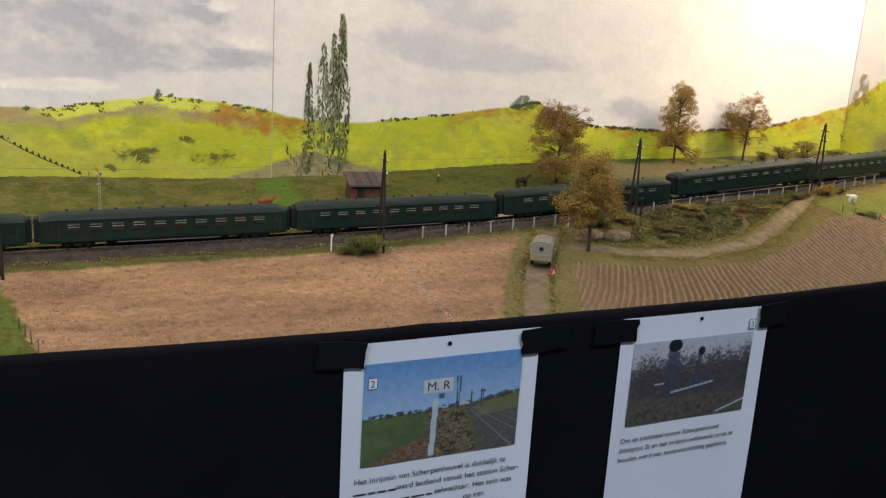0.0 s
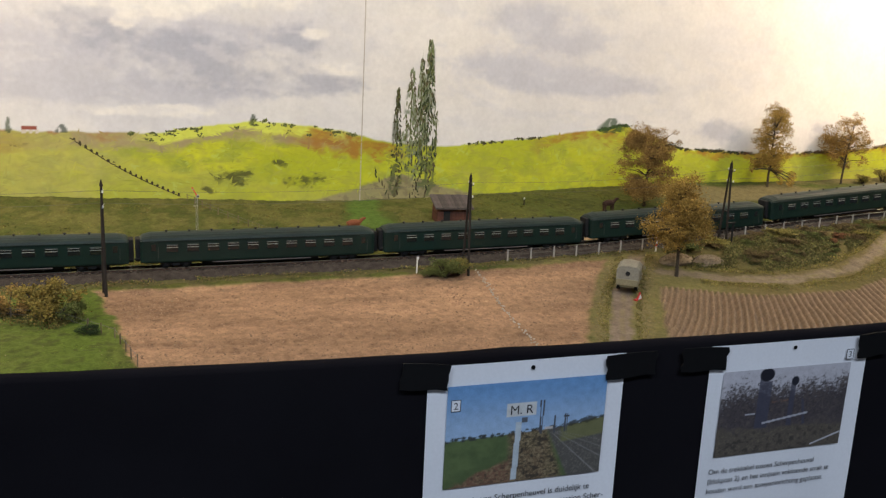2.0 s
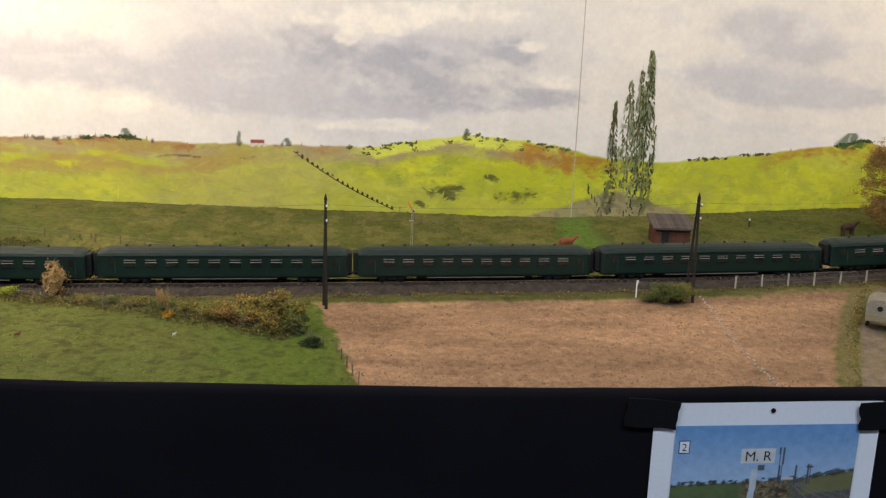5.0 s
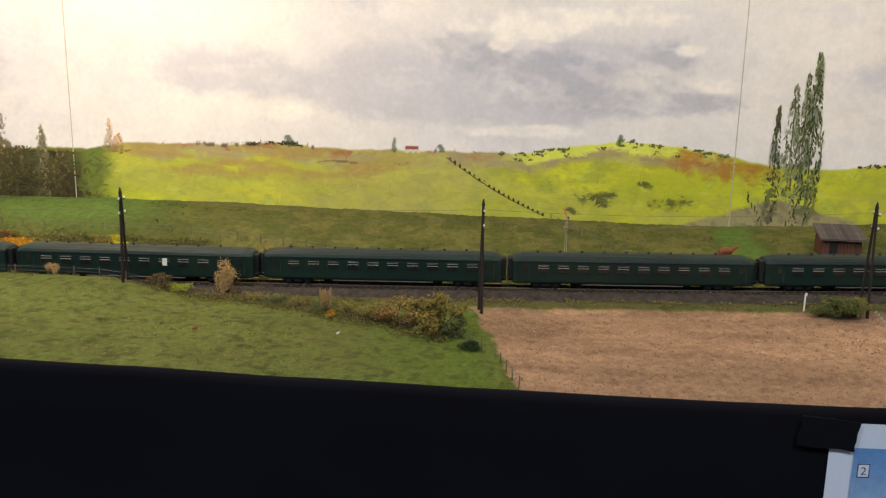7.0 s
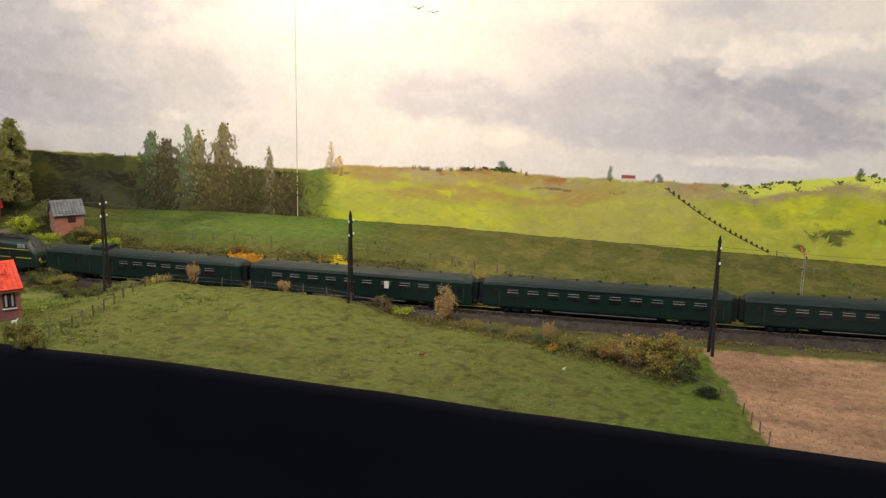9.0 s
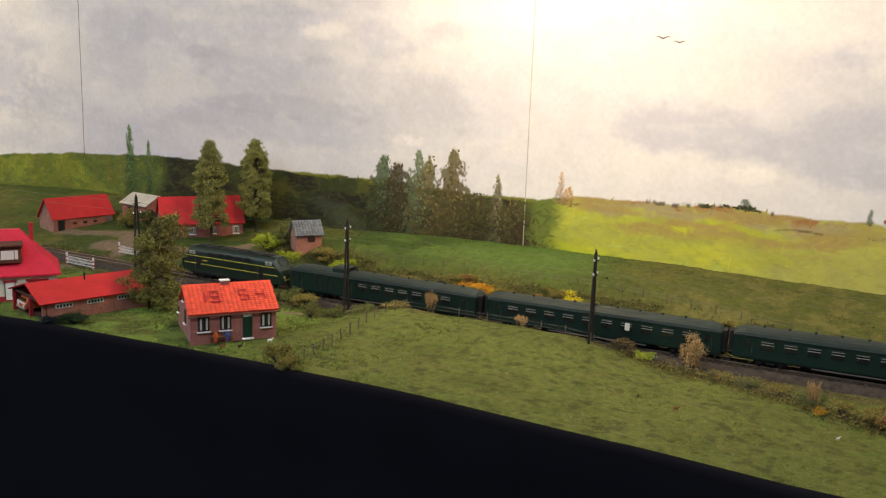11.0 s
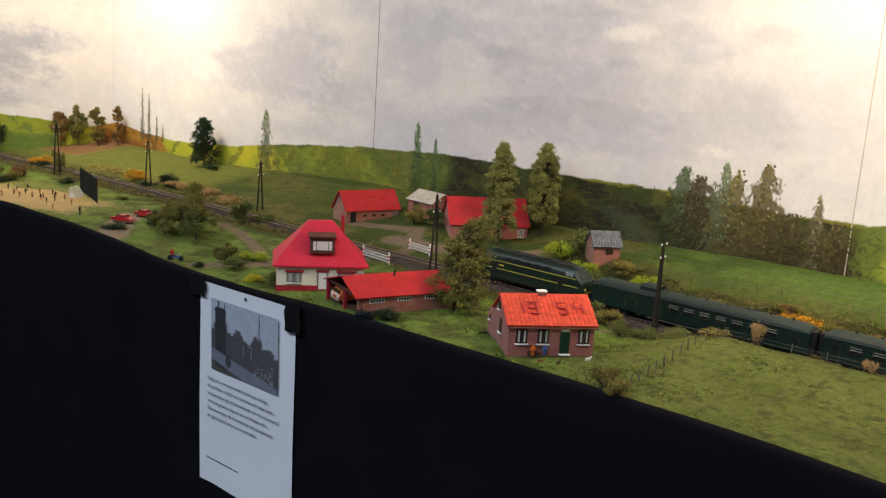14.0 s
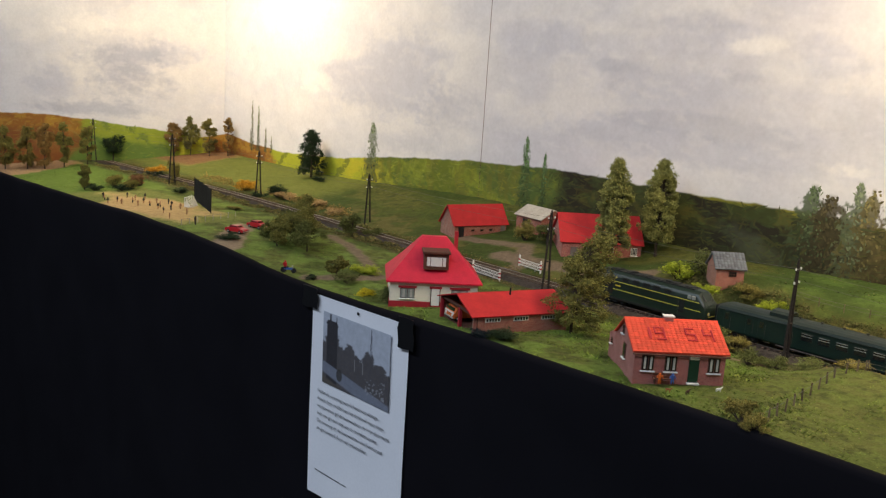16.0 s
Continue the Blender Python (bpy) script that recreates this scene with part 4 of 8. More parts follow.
for u, z, below in zip(hill_u[0], hill_z[0], hill_c):  # loose dabs over the painted hills
    if -1.5 < u < -0.62:
        tint, k = rng.choice(((0.08, 0.075, 0.02), (0.03, 0.03, 0.015), (0.05, 0.08, 0.025), (0.09, 0.10, 0.02))), 0.35
    else:
        tint, k = rng.choice(((0.66, 0.62, 0.03), (0.24, 0.25, 0.05), (0.36, 0.33, 0.13), (0.15, 0.19, 0.03), (0.48, 0.52, 0.16))), 0.10
    steep = rng.gauss(78, 14) if rng.random() < 0.12 else rng.gauss(0, 20)
    strokes.append((float(u), float(z), rng.uniform(0.008, 0.026), rng.uniform(0.0014, 0.0042), steep, tuple(float(b) * (1 - k) + t * k for b, t in zip(below, tint))))
for u0, u1, n, cols in ((-0.02, 0.32, 46, (OLIVE, (0.13, 0.15, 0.04), (0.07, 0.085, 0.03), (0.17, 0.19, 0.06))), (0.50, 0.66, 16, (OLIVE, DUSK)), (0.745, 0.81, 26, (DEEP, (0.05, 0.10, 0.03))), (-0.40, -0.31, 12, (DUSK, OLIVE, DEEP)), (-0.35, -0.33, 8, (DEEP,)), (0.90, 1.06, 40, (DEEP, DUSK)), (1.06, 1.40, 30, (DUSK, (0.16, 0.07, 0.03)))):
    for _ in range(n):  # bushes on the sky line
        u = rng.uniform(u0, u1)
        z = hill_top(u) + (rng.choice((rng.uniform(-0.003, 0.001), rng.uniform(-0.014, -0.002))) if 0 < u < 0.3 else rng.uniform(-0.0025, 0.001))
        r = rng.uniform(0.0016, 0.0036)
        for _ in range(9):
            strokes.append((u + rng.gauss(0, r * 0.9), z + rng.gauss(0, r * 0.36), rng.uniform(0.0022, 0.0052), rng.uniform(0.0012, 0.0026), rng.gauss(10, 40), rng.choice(cols)))
for k in range(40):  # painted hedge running down the hill
    s = k / 39
    u = -0.098 + 0.146 * s
    z = 1.348 - 0.083 * s - 0.006 * math.sin(s * 3.1)
    strokes.append((u, z, 0.0068, 0.0014, -26, DUSK))
    if k % 2:
        strokes.append((u, z + 0.0018, rng.uniform(0.004, 0.0085), 0.0036, 90, DUSK))
for panel, lo, hi in zip(PANELS, EDGES, EDGES[1:]):
    mine = [q for q in strokes if lo + 0.001 < q[0] < hi - 0.001]
    if mine:
        brush(panel, mine, len(mine))
for u in (-1.648, -0.672, 0.328):
    gap = Shape().box(u, BACK + 0.0025, 1.52, 0.0017, 0.004, 0.64)
    solid("panel_gap", gap, M["mast" if u < -1 else "sheet"], "dark open joint between two painted boards", "joint", kind="structure")
for x0, z0, s in ((-0.474, 1.600, 1.0), (-0.450, 1.594, 0.8)):
    stroke = Shape()
    for sign in (-1, 1):
        stroke.loft([[(sign * a * s, 0, (b + t) * s) for a, b, t in ((0, -0.002, 0.0009), (0.006, 0.0012, 0.0006), (0.012, 0.0004, 0.0001), (0.012, 0.0004, -0.0001), (0.006, 0.0012, -0.0006), (0, -0.002, -0.0009))],
                     [(sign * a * s, 0.0006, (b + t) * s) for a, b, t in ((0, -0.002, 0.0009), (0.006, 0.0012, 0.0006), (0.012, 0.0004, 0.0001), (0.012, 0.0004, -0.0001), (0.006, 0.0012, -0.0006), (0, -0.002, -0.0009))]])
    solid("painted_stroke", stroke, M["bay"], "small dark winged brush stroke on the painted sky", "painted mark", "painted marks in the sky", pose(x0, BACK - 0.0009, z0), "structure")


# ---- hall, drape ----
solid("wall_north", Shape().box(-0.5, 3.05, 1.85, 9.2, 0.1, 3.7), M["hall"], "dim grey plaster wall of the hall", "wall", kind="structure")
solid("wall_south", Shape().box(-0.5, -4.05, 1.85, 9.2, 0.1, 3.7), M["hall"], "dim grey plaster wall of the hall", "wall", kind="structure")
solid("wall_west", Shape().box(-5.05, -0.5, 1.85, 0.1, 6.9, 3.7), M["hall"], "dim grey plaster wall of the hall", "wall", kind="structure")
solid("wall_east", Shape().box(4.05, -0.5, 1.85, 0.1, 6.9, 3.7), M["hall"], "dim grey plaster wall of the hall", "wall", kind="structure")
solid("floor", Shape().box(-0.5, -0.5, -0.05, 9.2, 7.2, 0.1), M["hallfloor"], "dark worn hall floor", "floor", kind="structure")
solid("ceiling", Shape().box(-0.5, -0.5, 3.75, 9.2, 7.2, 0.1), M["hall"], "dim plain hall ceiling", "ceiling", kind="structure")


def drape():
    us = np.arange(-3.60, 1.82, 0.02)
    drop = np.r_[0.0, 0.002, 0.008, 0.02, np.arange(0.05, 1.19, 0.05)]
    u, d = np.meshgrid(us, drop)
    rim = table(EDGE, us)[None, :] + 0.0022 + (fbm(us * 9, us * 0, 131, 3) - 0.5)[None, :] * 0.003
    fold = (fbm(u * 7, d * 0.8, 133, 3) - 0.5) * 0.010 * smooth(d / 0.4)
    y = FRONT - 0.003 + fold - 0.002 * smooth(d / 0.02)
    y = np.where(d < 0.001, FRONT + 0.004, y)
    z = np.where(d < 0.001, rim - 0.001, rim - d)
    me = sheet_mesh("drape", np.stack([u, y, z], -1), None, M["cloth"], flip=True)
    return tagged(new("drape", me), "plain black cloth hung along the front of the layout", "curtain", kind="structure")


drape()


# ---- railway ----
def rail_line(name, dy, dz, half, height, material, parent, label=""):
    rings = []
    for x in np.arange(-2.84, 1.561, 0.02):
        m = along(x)
        rings.append([m @ Vector((0, dy + a, dz + b)) for a, b in ((-half, 0), (half, 0), (half, height), (-half, height))])
    return part(name, Shape().loft(rings), material, parent, label)


track = thing("railway_track", "single model railway line on dark ballast", "railway track", kind="structure")
rng = random.Random(4)
xs = np.arange(-2.85, 1.565, 0.006)
section = ((-0.036, -0.010), (-0.030, -0.0065), (-0.024, -0.0035), (-0.017, -0.0025), (-0.006, -0.0026), (0.006, -0.0026), (0.017, -0.0025), (0.024, -0.0035), (0.030, -0.0065), (0.036, -0.010))
rows = []
for x in xs:
    m = along(float(x))
    rows.append([tuple(m @ Vector((0, a * float(np.interp(x, (-1.65, -1.30), (0.62, 1.0))) + rng.uniform(-0.0012, 0.0012), b + rng.uniform(-0.0007, 0.0007)))) for a, b in section])
bedmesh = sheet_mesh("ballast_bed", np.array(rows), None, M["ballast"], flip=True)
part("ballast_bed", bedmesh, None, track, "dark grey ballast shoulder")
for dy in (-0.00825, 0.00825):
    rail_line("rail", dy, -0.0024, 0.0006, 0.0020, M["railside"], track, "rusty rail foot")
    rail_line("rail_head", dy, -0.0004, 0.00055, 0.0006, M["rail"], track, "bright worn rail head")


# ---- train ----
def wheelset(parent, x, r=0.0056):
    w = Shape()
    for dy in (-0.0085, 0.0085):
        w.rod((x, dy - 0.0014, r), (x, dy + 0.0014, r), r, r, 12)
    w.rod((x, -0.009, r), (x, 0.009, r), 0.0012)
    part("wheelset", w, M["black"], parent)


def bogie(parent, x, length):
    b = Shape()
    for dy in (-0.0122, 0.0122):
        b.box(x, dy, 0.0068, length, 0.0022, 0.0032, 0.0006)
        b.box(x, dy * 1.06, 0.0058, length * 0.25, 0.0022, 0.0045, 0.0006)
        for s in (-0.32, 0.32):
            b.box(x + s * length, dy * 1.08, 0.0058, 0.0045, 0.002, 0.0042, 0.0005)
    b.box(x, 0, 0.0085, length * 0.3, 0.026, 0.003, 0.0005)
    ob = part("bogie", b, M["black"], parent, "black bogie frame")
    for s in (-0.32, 0.32):
        wheelset(ob, x + s * length)
    return ob


def buffers(parent, x, out):
    for dy in (-0.0098, 0.0098):
        b = Shape().rod((x, dy, 0.0125), (x + out * 0.0042, dy, 0.0125), 0.0011)
        b.rod((x + out * 0.0042, dy, 0.0125), (x + out * 0.0050, dy, 0.0125), 0.0026, 0.0026, 10)
        part("buffer", b, M["black"], parent)
    part("coupling", Shape().box(x + out * 0.003, 0, 0.0105, 0.008, 0.003, 0.0016, 0.0004), M["black"], parent)


def locomotive(m):
    loco = thing("locomotive", "dark green diesel locomotive with two yellow lines on the rails", "locomotive", m=m)
    L = 0.187

    def ring(x, w, mid, shoulder, top):
        half = 0.0165 * w
        right = [(x, half, 0.0105), (x, half, mid), (x, half * 0.93, (mid + shoulder) / 2 + 0.0006), (x, half * 0.80, shoulder), (x, half * 0.42, top)]
        return right + [(a, -b, c) for a, b, c in right[::-1]]

    front = [(0.0, 0.82, 0.020, 0.0235, 0.0250), (0.0022, 0.92, 0.0255, 0.0290, 0.0305), (0.0045, 0.96, 0.0295, 0.0320, 0.0330), (0.0150, 1.0, 0.0345, 0.0432, 0.0468)]
    rings = [ring(*q) for q in front] + [ring(x, 1.0, 0.0350, 0.0438, 0.0474) for x in np.linspace(0.022, L - 0.022, 7)] + [ring(L - x, w, a, b, c) for x, w, a, b, c in front[::-1]]
    body = part("body", Shape().loft(rings), M["locogreen"], loco)
    roof = Shape().box(L / 2, 0, 0.0474, L - 0.05, 0.017, 0.0016, 0.0006)
    for x in np.linspace(0.035, L - 0.035, 6):
        roof.box(float(x), 0, 0.0486, 0.013, 0.012, 0.0012, 0.0004)
    for x in (0.062, 0.118):
        roof.rod((x, 0, 0.0485), (x, 0, 0.0500), 0.0045, 0.0045, 14)
    part("roof_gear", roof, M["locoroof"], loco, "blackened roof hatches and fans")
    for side in (-1, 1):
        for z in (0.0228, 0.0338):
            line = Shape().box(L / 2, side * 0.0166, z, L - (0.016 if z < 0.03 else 0.022), 0.0004, 0.0009)
            part("yellow_line", line, M["stripe"], loco, "thin yellow lining")
        skirt = Shape().box(L / 2, side * 0.0158, 0.0098, L * 0.80, 0.0016, 0.0035, 0.0004)
        part("skirt", skirt, M["locoroof"], loco)
        for x in (0.020, 0.0265, L - 0.020, L - 0.0265):
            win = part("cab_window", Shape().box(x, side * 0.01615, 0.0385, 0.0052, 0.0009, 0.0050, 0.0003), M["frame"], loco, "grey-framed cab side window", pose(0, 0, 0))
            part("pane", Shape().box(x, side * 0.01665, 0.0385, 0.0042, 0.0004, 0.0040), M["palepane"], win)
        for x in (0.036, L - 0.036):
            door = part("door", Shape().box(x, side * 0.0167, 0.0245, 0.0078, 0.0005, 0.0170), M["locoroof"], loco)
            part("handrail", Shape().rod((x - 0.0052, side * 0.0176, 0.013), (x - 0.0052, side * 0.0176, 0.031), 0.0002), M["wire"], door, "thin grab rail")
            for z in (0.0085, 0.0055):
                part("step", Shape().box(x, side * 0.0160, z, 0.006, 0.0024, 0.0006), M["black"], loco)
        for x in np.linspace(0.060, L - 0.060, 5):
            grille = Shape()
            for z in np.linspace(0.0365, 0.0415, 5):
                grille.box(float(x), side * 0.01615, float(z), 0.011, 0.0008, 0.0005)
            part("grille", grille, M["black"], loco)
        part("number_plate", Shape().box(0.048, side * 0.0167, 0.0285, 0.0085, 0.0005, 0.0016), M["brass"], loco)
    for out, x in ((-1, 0.0), (1, L)):
        k = 1 if out < 0 else -1
        for dy in (-0.0058, 0.0058):
            glass = Shape().box(0, 0, 0, 0.0006, 0.0078, 0.0090, 0.0002)
            part("windscreen", glass, M["pane"], loco, m=pose(x + k * 0.0095, dy, 0.0390, 0, out * 38 * -1, 0))
        for dy in (-0.0098, 0.0098):
            lampbox = Shape().rod((x + k * 0.0015, dy, 0.0205), (x - k * 0.0006, dy, 0.0205), 0.0021, 0.0021, 12)
            housing = part("headlight", lampbox, M["brass"], loco)
            part("lens", Shape().rod((x - k * 0.0006, dy, 0.0205), (x - k * 0.0010, dy, 0.0205), 0.0015, 0.0013, 12), M["lit"] if out < 0 else M["palepane"], housing)
        chevron = Shape().box(x - k * 0.0002 + k * 0.0006, 0, 0.0165, 0.0010, 0.020, 0.0016, 0.0003)
        part("yellow_band", chevron, M["stripe"], loco)
        part("buffer_beam", Shape().box(x + k * 0.0010, 0, 0.0122, 0.0020, 0.0270, 0.0044, 0.0004), M["black"], loco)
        buffers(loco, x, out)
        for dy in (-0.006, 0.005):
            part("brake_hose", Shape().tube([(x, dy, 0.0115), (x + out * 0.0022, dy, 0.0095), (x + out * 0.0018, dy, 0.0065)], [0.0005] * 3, 5), M["black"], loco)
    bogie(loco, 0.042, 0.042)
    bogie(loco, L - 0.042, 0.042)
    part("fuel_tank", Shape().box(L / 2, 0, 0.0078, 0.048, 0.027, 0.0062, 0.0012), M["black"], loco)
    return loco


CL = 0.282


def coach(m, guard, blind=False):
    car = thing("passenger_coach", "dark green coach with a raised lookout on its ribbed roof" if guard else "dark green coach with rows of windows and roof vents", "railway coach", "coaches of the train", m)
    body = Shape()
    rings = []
    for x, w in ((0.0, 0.86), (0.0018, 0.95), (0.005, 1.0), (CL / 3, 1.0), (2 * CL / 3, 1.0), (CL - 0.005, 1.0), (CL - 0.0018, 0.95), (CL, 0.86)):
        h = 0.0166 * w
        rings.append([(x, h * 0.97, 0.0088), (x, h, 0.0105), (x, h, 0.0345), (x, -h, 0.0345), (x, -h, 0.0105), (x, -h * 0.97, 0.0088)])
    part("body", body.loft(rings), M["coachgreen"], car)
    roof, rings = Shape(), []
    for x, w, top in ((0.0004, 0.84, 0.0368), (0.003, 0.95, 0.0392), (0.012, 1.02, 0.0418), (CL / 2, 1.02, 0.0422), (CL - 0.012, 1.02, 0.0418), (CL - 0.003, 0.95, 0.0392), (CL - 0.0004, 0.84, 0.0368)):
        ring = []
        for k in range(9):
            a = math.pi * k / 8
            ring.append((x, 0.0168 * w * math.cos(a), 0.0345 + (top - 0.0345) * math.sin(a) ** 0.8 if 0 < k < 8 else 0.0342))
        rings.append(ring)
    part("roof", roof.loft(rings), M["coachroof"], car, "weathered grey-green rounded roof")
    first = 0.100 if guard else 0.030
    for x in np.arange(first, CL - 0.02, 0.0262):
        v = Shape().rod((float(x), 0, 0.0415), (float(x), 0, 0.0432), 0.0009)
        v.rod((float(x), 0, 0.0432), (float(x), 0, 0.0444), 0.0019, 0.0015, 8)
        part("roof_vent", v, M["black"], car)
    if guard:
        look_out = Shape()
        look_out.loft([[(x, a * 0.0125, b) for a, b in ((-1, 0.038), (1, 0.038), (1, 0.0445), (0.6, 0.0468), (-0.6, 0.0468), (-1, 0.0445))] for x in (0.068, 0.092)])
        cup = part("lookout", look_out, M["coachroof"], car, "raised roof lookout box")
        for x in (0.0678, 0.0922):
            part("pane", Shape().box(x, 0, 0.0448, 0.0005, 0.016, 0.0022), M["pane"], cup)
    openings = [0.118 + 0.0204 * k for k in range(7)] if guard else [0.036 + 0.0234 * k for k in range(10)]
    for side in (-1, 1):
        y = side * 0.0166
        for k, x in enumerate(openings):
            w = part("window", Shape().box(x, y, 0.0258, 0.0146, 0.0010, 0.0098, 0.0003), M["coachroof"], car)
            part("pane", Shape().box(x, y + side * 0.0004, 0.0258, 0.0130, 0.0006, 0.0084), M["pane"], w)
            part("sash_bar", Shape().box(x, y + side * 0.0006, 0.0268, 0.0130, 0.0005, 0.0006), M["frame"], w, "pale sliding-sash bar")
            part("sash_bar", Shape().box(x, y + side * 0.0006, 0.0296, 0.0124, 0.0004, 0.0005), M["frame"], w)
            if k == 6 and blind:
                part("blind", Shape().box(x + 0.001, y + side * 0.0008, 0.0262, 0.0055, 0.0004, 0.0088), M["blind"], w, "drawn white blind")
        for x in ((0.016, 0.046, 0.062, 0.096, CL - 0.016) if guard else (0.015, CL - 0.015)):
            d = part("door", Shape().box(x, y, 0.0222, 0.0088, 0.0008, 0.0225, 0.0003), M["coachgreen"], car)
            part("pane", Shape().box(x, y + side * 0.0004, 0.0270, 0.0052, 0.0005, 0.0076), M["pane"], d)
            part("door_handle", Shape().rod((x + 0.0052, y + side * 0.0006, 0.014), (x + 0.0052, y + side * 0.0006, 0.028), 0.00025), M["wire"], d)
        foot = Shape().box(CL / 2, side * 0.0148, 0.0070, CL * 0.42, 0.0022, 0.0008)
        part("footboard", foot, M["greywood"], car)
        gutter = Shape().box(CL / 2, side * 0.0170, 0.0346, CL - 0.012, 0.0006, 0.0007)
        part("gutter", gutter, M["coachroof"], car)
    under = Shape().box(CL / 2, 0, 0.0082, CL - 0.012, 0.024, 0.0018)
    # solid box added: its black stands in for the shaded gap under the coach
    under.box(CL / 2, 0, 0.0056, CL * 0.5, 0.016, 0.0060)
    for x, w in ((0.105, 0.026), (0.150, 0.016), (0.180, 0.022)):
        under.box(x, -0.009, 0.0060, w, 0.006, 0.0050, 0.0005)
        under.box(x + 0.01, 0.009, 0.0060, w, 0.006, 0.0050, 0.0005)
    part("underframe", under, M["black"], car)
    bogie(car, 0.040, 0.036)
    bogie(car, CL - 0.040, 0.036)
    for x, out in ((0.0, -1), (CL, 1)):
        part("gangway", Shape().box(x + out * 0.0024, 0, 0.0225, 0.0058, 0.0170, 0.0270, 0.0008), M["rubber"], car, "black rubber gangway bellows")
        buffers(car, x, out)
    return car


FRONT_X = -1.09
locomotive(along(FRONT_X))
x = FRONT_X + 0.187 + 0.0125
coach(along(x), True)
x += CL + 0.0125
coach(along(x), False, True)
x += CL + 0.0125
plain = coach(along(x), False)
x += CL + 0.0125
while x < 1.30:
    copy_thing(plain, along(x))
    x += CL + 0.0125


# ---- buildings ----
def facing(fl, fr, z=None):
    """The pose of a house whose front runs from fl to fr; its own y axis leads away from the front."""
    turn = math.degrees(math.atan2(fr[1] - fl[1], fr[0] - fl[0]))
    base = lift((fl[0] + fr[0]) / 2, (fl[1] + fr[1]) / 2) if z is None else z
    return pose(fl[0], fl[1], base, 0, 0, turn)


def gable_body(L, D, h, ridge, at_y=None, foot=0.02):
    mid = D / 2 if at_y is None else at_y
    return Shape().loft([[(x, 0, -foot), (x, 0, h), (x, mid, ridge), (x, D, h), (x, D, -foot)][::1] for x in (0, L)])


def slope(L, y0, z0, y1, z1, over=0.003, thick=0.0014):
    """One roof plane over a front of length L, from eave to ridge."""
    way = Vector((0, y1 - y0, z1 - z0)).normalized()
    up = Vector((0, -way.z, way.y)) if way.y > 0 else Vector((0, way.z, -way.y))
    a, b = Vector((0, y0, z0)) - way * over, Vector((0, y1, z1))
    return Shape().loft([[Vector((x, 0, 0)) + p for p in (a, b, b + up * thick, a + up * thick)] for x in (-over, L + over)])


def window(parent, x, z, w, h, y=0.0, curtain=True, bars=1, frame="white", sill=True, side=-1, glass="pane"):
    win = part("window", Shape().box(x, y + side * 0.0003, z, w, 0.0012, h, 0.0002), M[frame], parent)
    part("pane", Shape().box(x, y + side * 0.0009, z, w - 0.0016, 0.0005, h - 0.0016), M[glass], win)
    if curtain:
        for s in (-1, 1):
            part("curtain", Shape().box(x + s * w * 0.25, y + side * 0.0013, z, w * 0.17, 0.0004, h - 0.0036), M["lace"], win, "pale net curtain")
    for k in range(bars):
        part("glazing_bar", Shape().box(x + w * ((k + 1) / (bars + 1) - 0.5), y + side * 0.0016, z, 0.0006, 0.0004, h), M[frame], win)
    if sill:
        part("window_sill", Shape().box(x, y + side * 0.0016, z - h / 2 - 0.0006, w + 0.0022, 0.0030, 0.0011, 0.0002), M["white"], win)
    return win


def tiles(parent, L, y0, z0, y1, z1, rows, cols, material, over=0.003):
    """Roof tiles laid in courses, each its own piece."""
    way = Vector((0, y1 - y0, z1 - z0))
    run = way.length + over
    way.normalize()
    up = Vector((0, -way.z, way.y)) if way.y > 0 else Vector((0, way.z, -way.y))
    w, d = (L + 2 * over) / cols, run / rows
    piece = Shape().loft([[(-w * 0.49, 0, 0), (w * 0.49, 0, 0), (w * 0.49, 0, 0.0007), (-w * 0.2, 0, 0.0011), (-w * 0.49, 0, 0.0006)],
                          [(-w * 0.49, d * 1.1, 0), (w * 0.49, d * 1.1, 0), (w * 0.49, d * 1.1, 0.0004), (-w * 0.2, d * 1.1, 0.0008), (-w * 0.49, d * 1.1, 0.0003)]])
    me = piece.mesh("roof_tile", material)
    turn = Matrix((Vector((1, 0, 0)), way, up)).transposed().to_4x4()
    for r in range(rows):
        for k in range(cols):
            p = Vector((-over + w * (k + 0.5), y0, z0)) + way * (d * r - over) + up * 0.0014
            part("roof_tile", me, None, parent, m=Matrix.Translation(p) @ turn)


def ribbon(path, half, thick):
    """A flat raised stroke along a path of right-angled turns."""
    rings = []
    for k, p in enumerate(path):
        ways = [Vector((b[0] - a[0], b[1] - a[1])).normalized() for a, b in zip(path[max(k - 1, 0):k + 1], path[max(k, 1):k + 2]) if a != b]
        ways = ways or [Vector((path[k][0] - path[k - 1][0], path[k][1] - path[k - 1][1])).normalized()]
        out = Vector((0, 0))
        for w in ways:
            out += Vector((-w.y, w.x)) * half
        rings.append([(p[0] + s * out.x, p[1] + s * out.y, z) for s, z in ((-1, 0), (1, 0), (1, thick), (-1, thick))])
    return Shape().loft(rings)


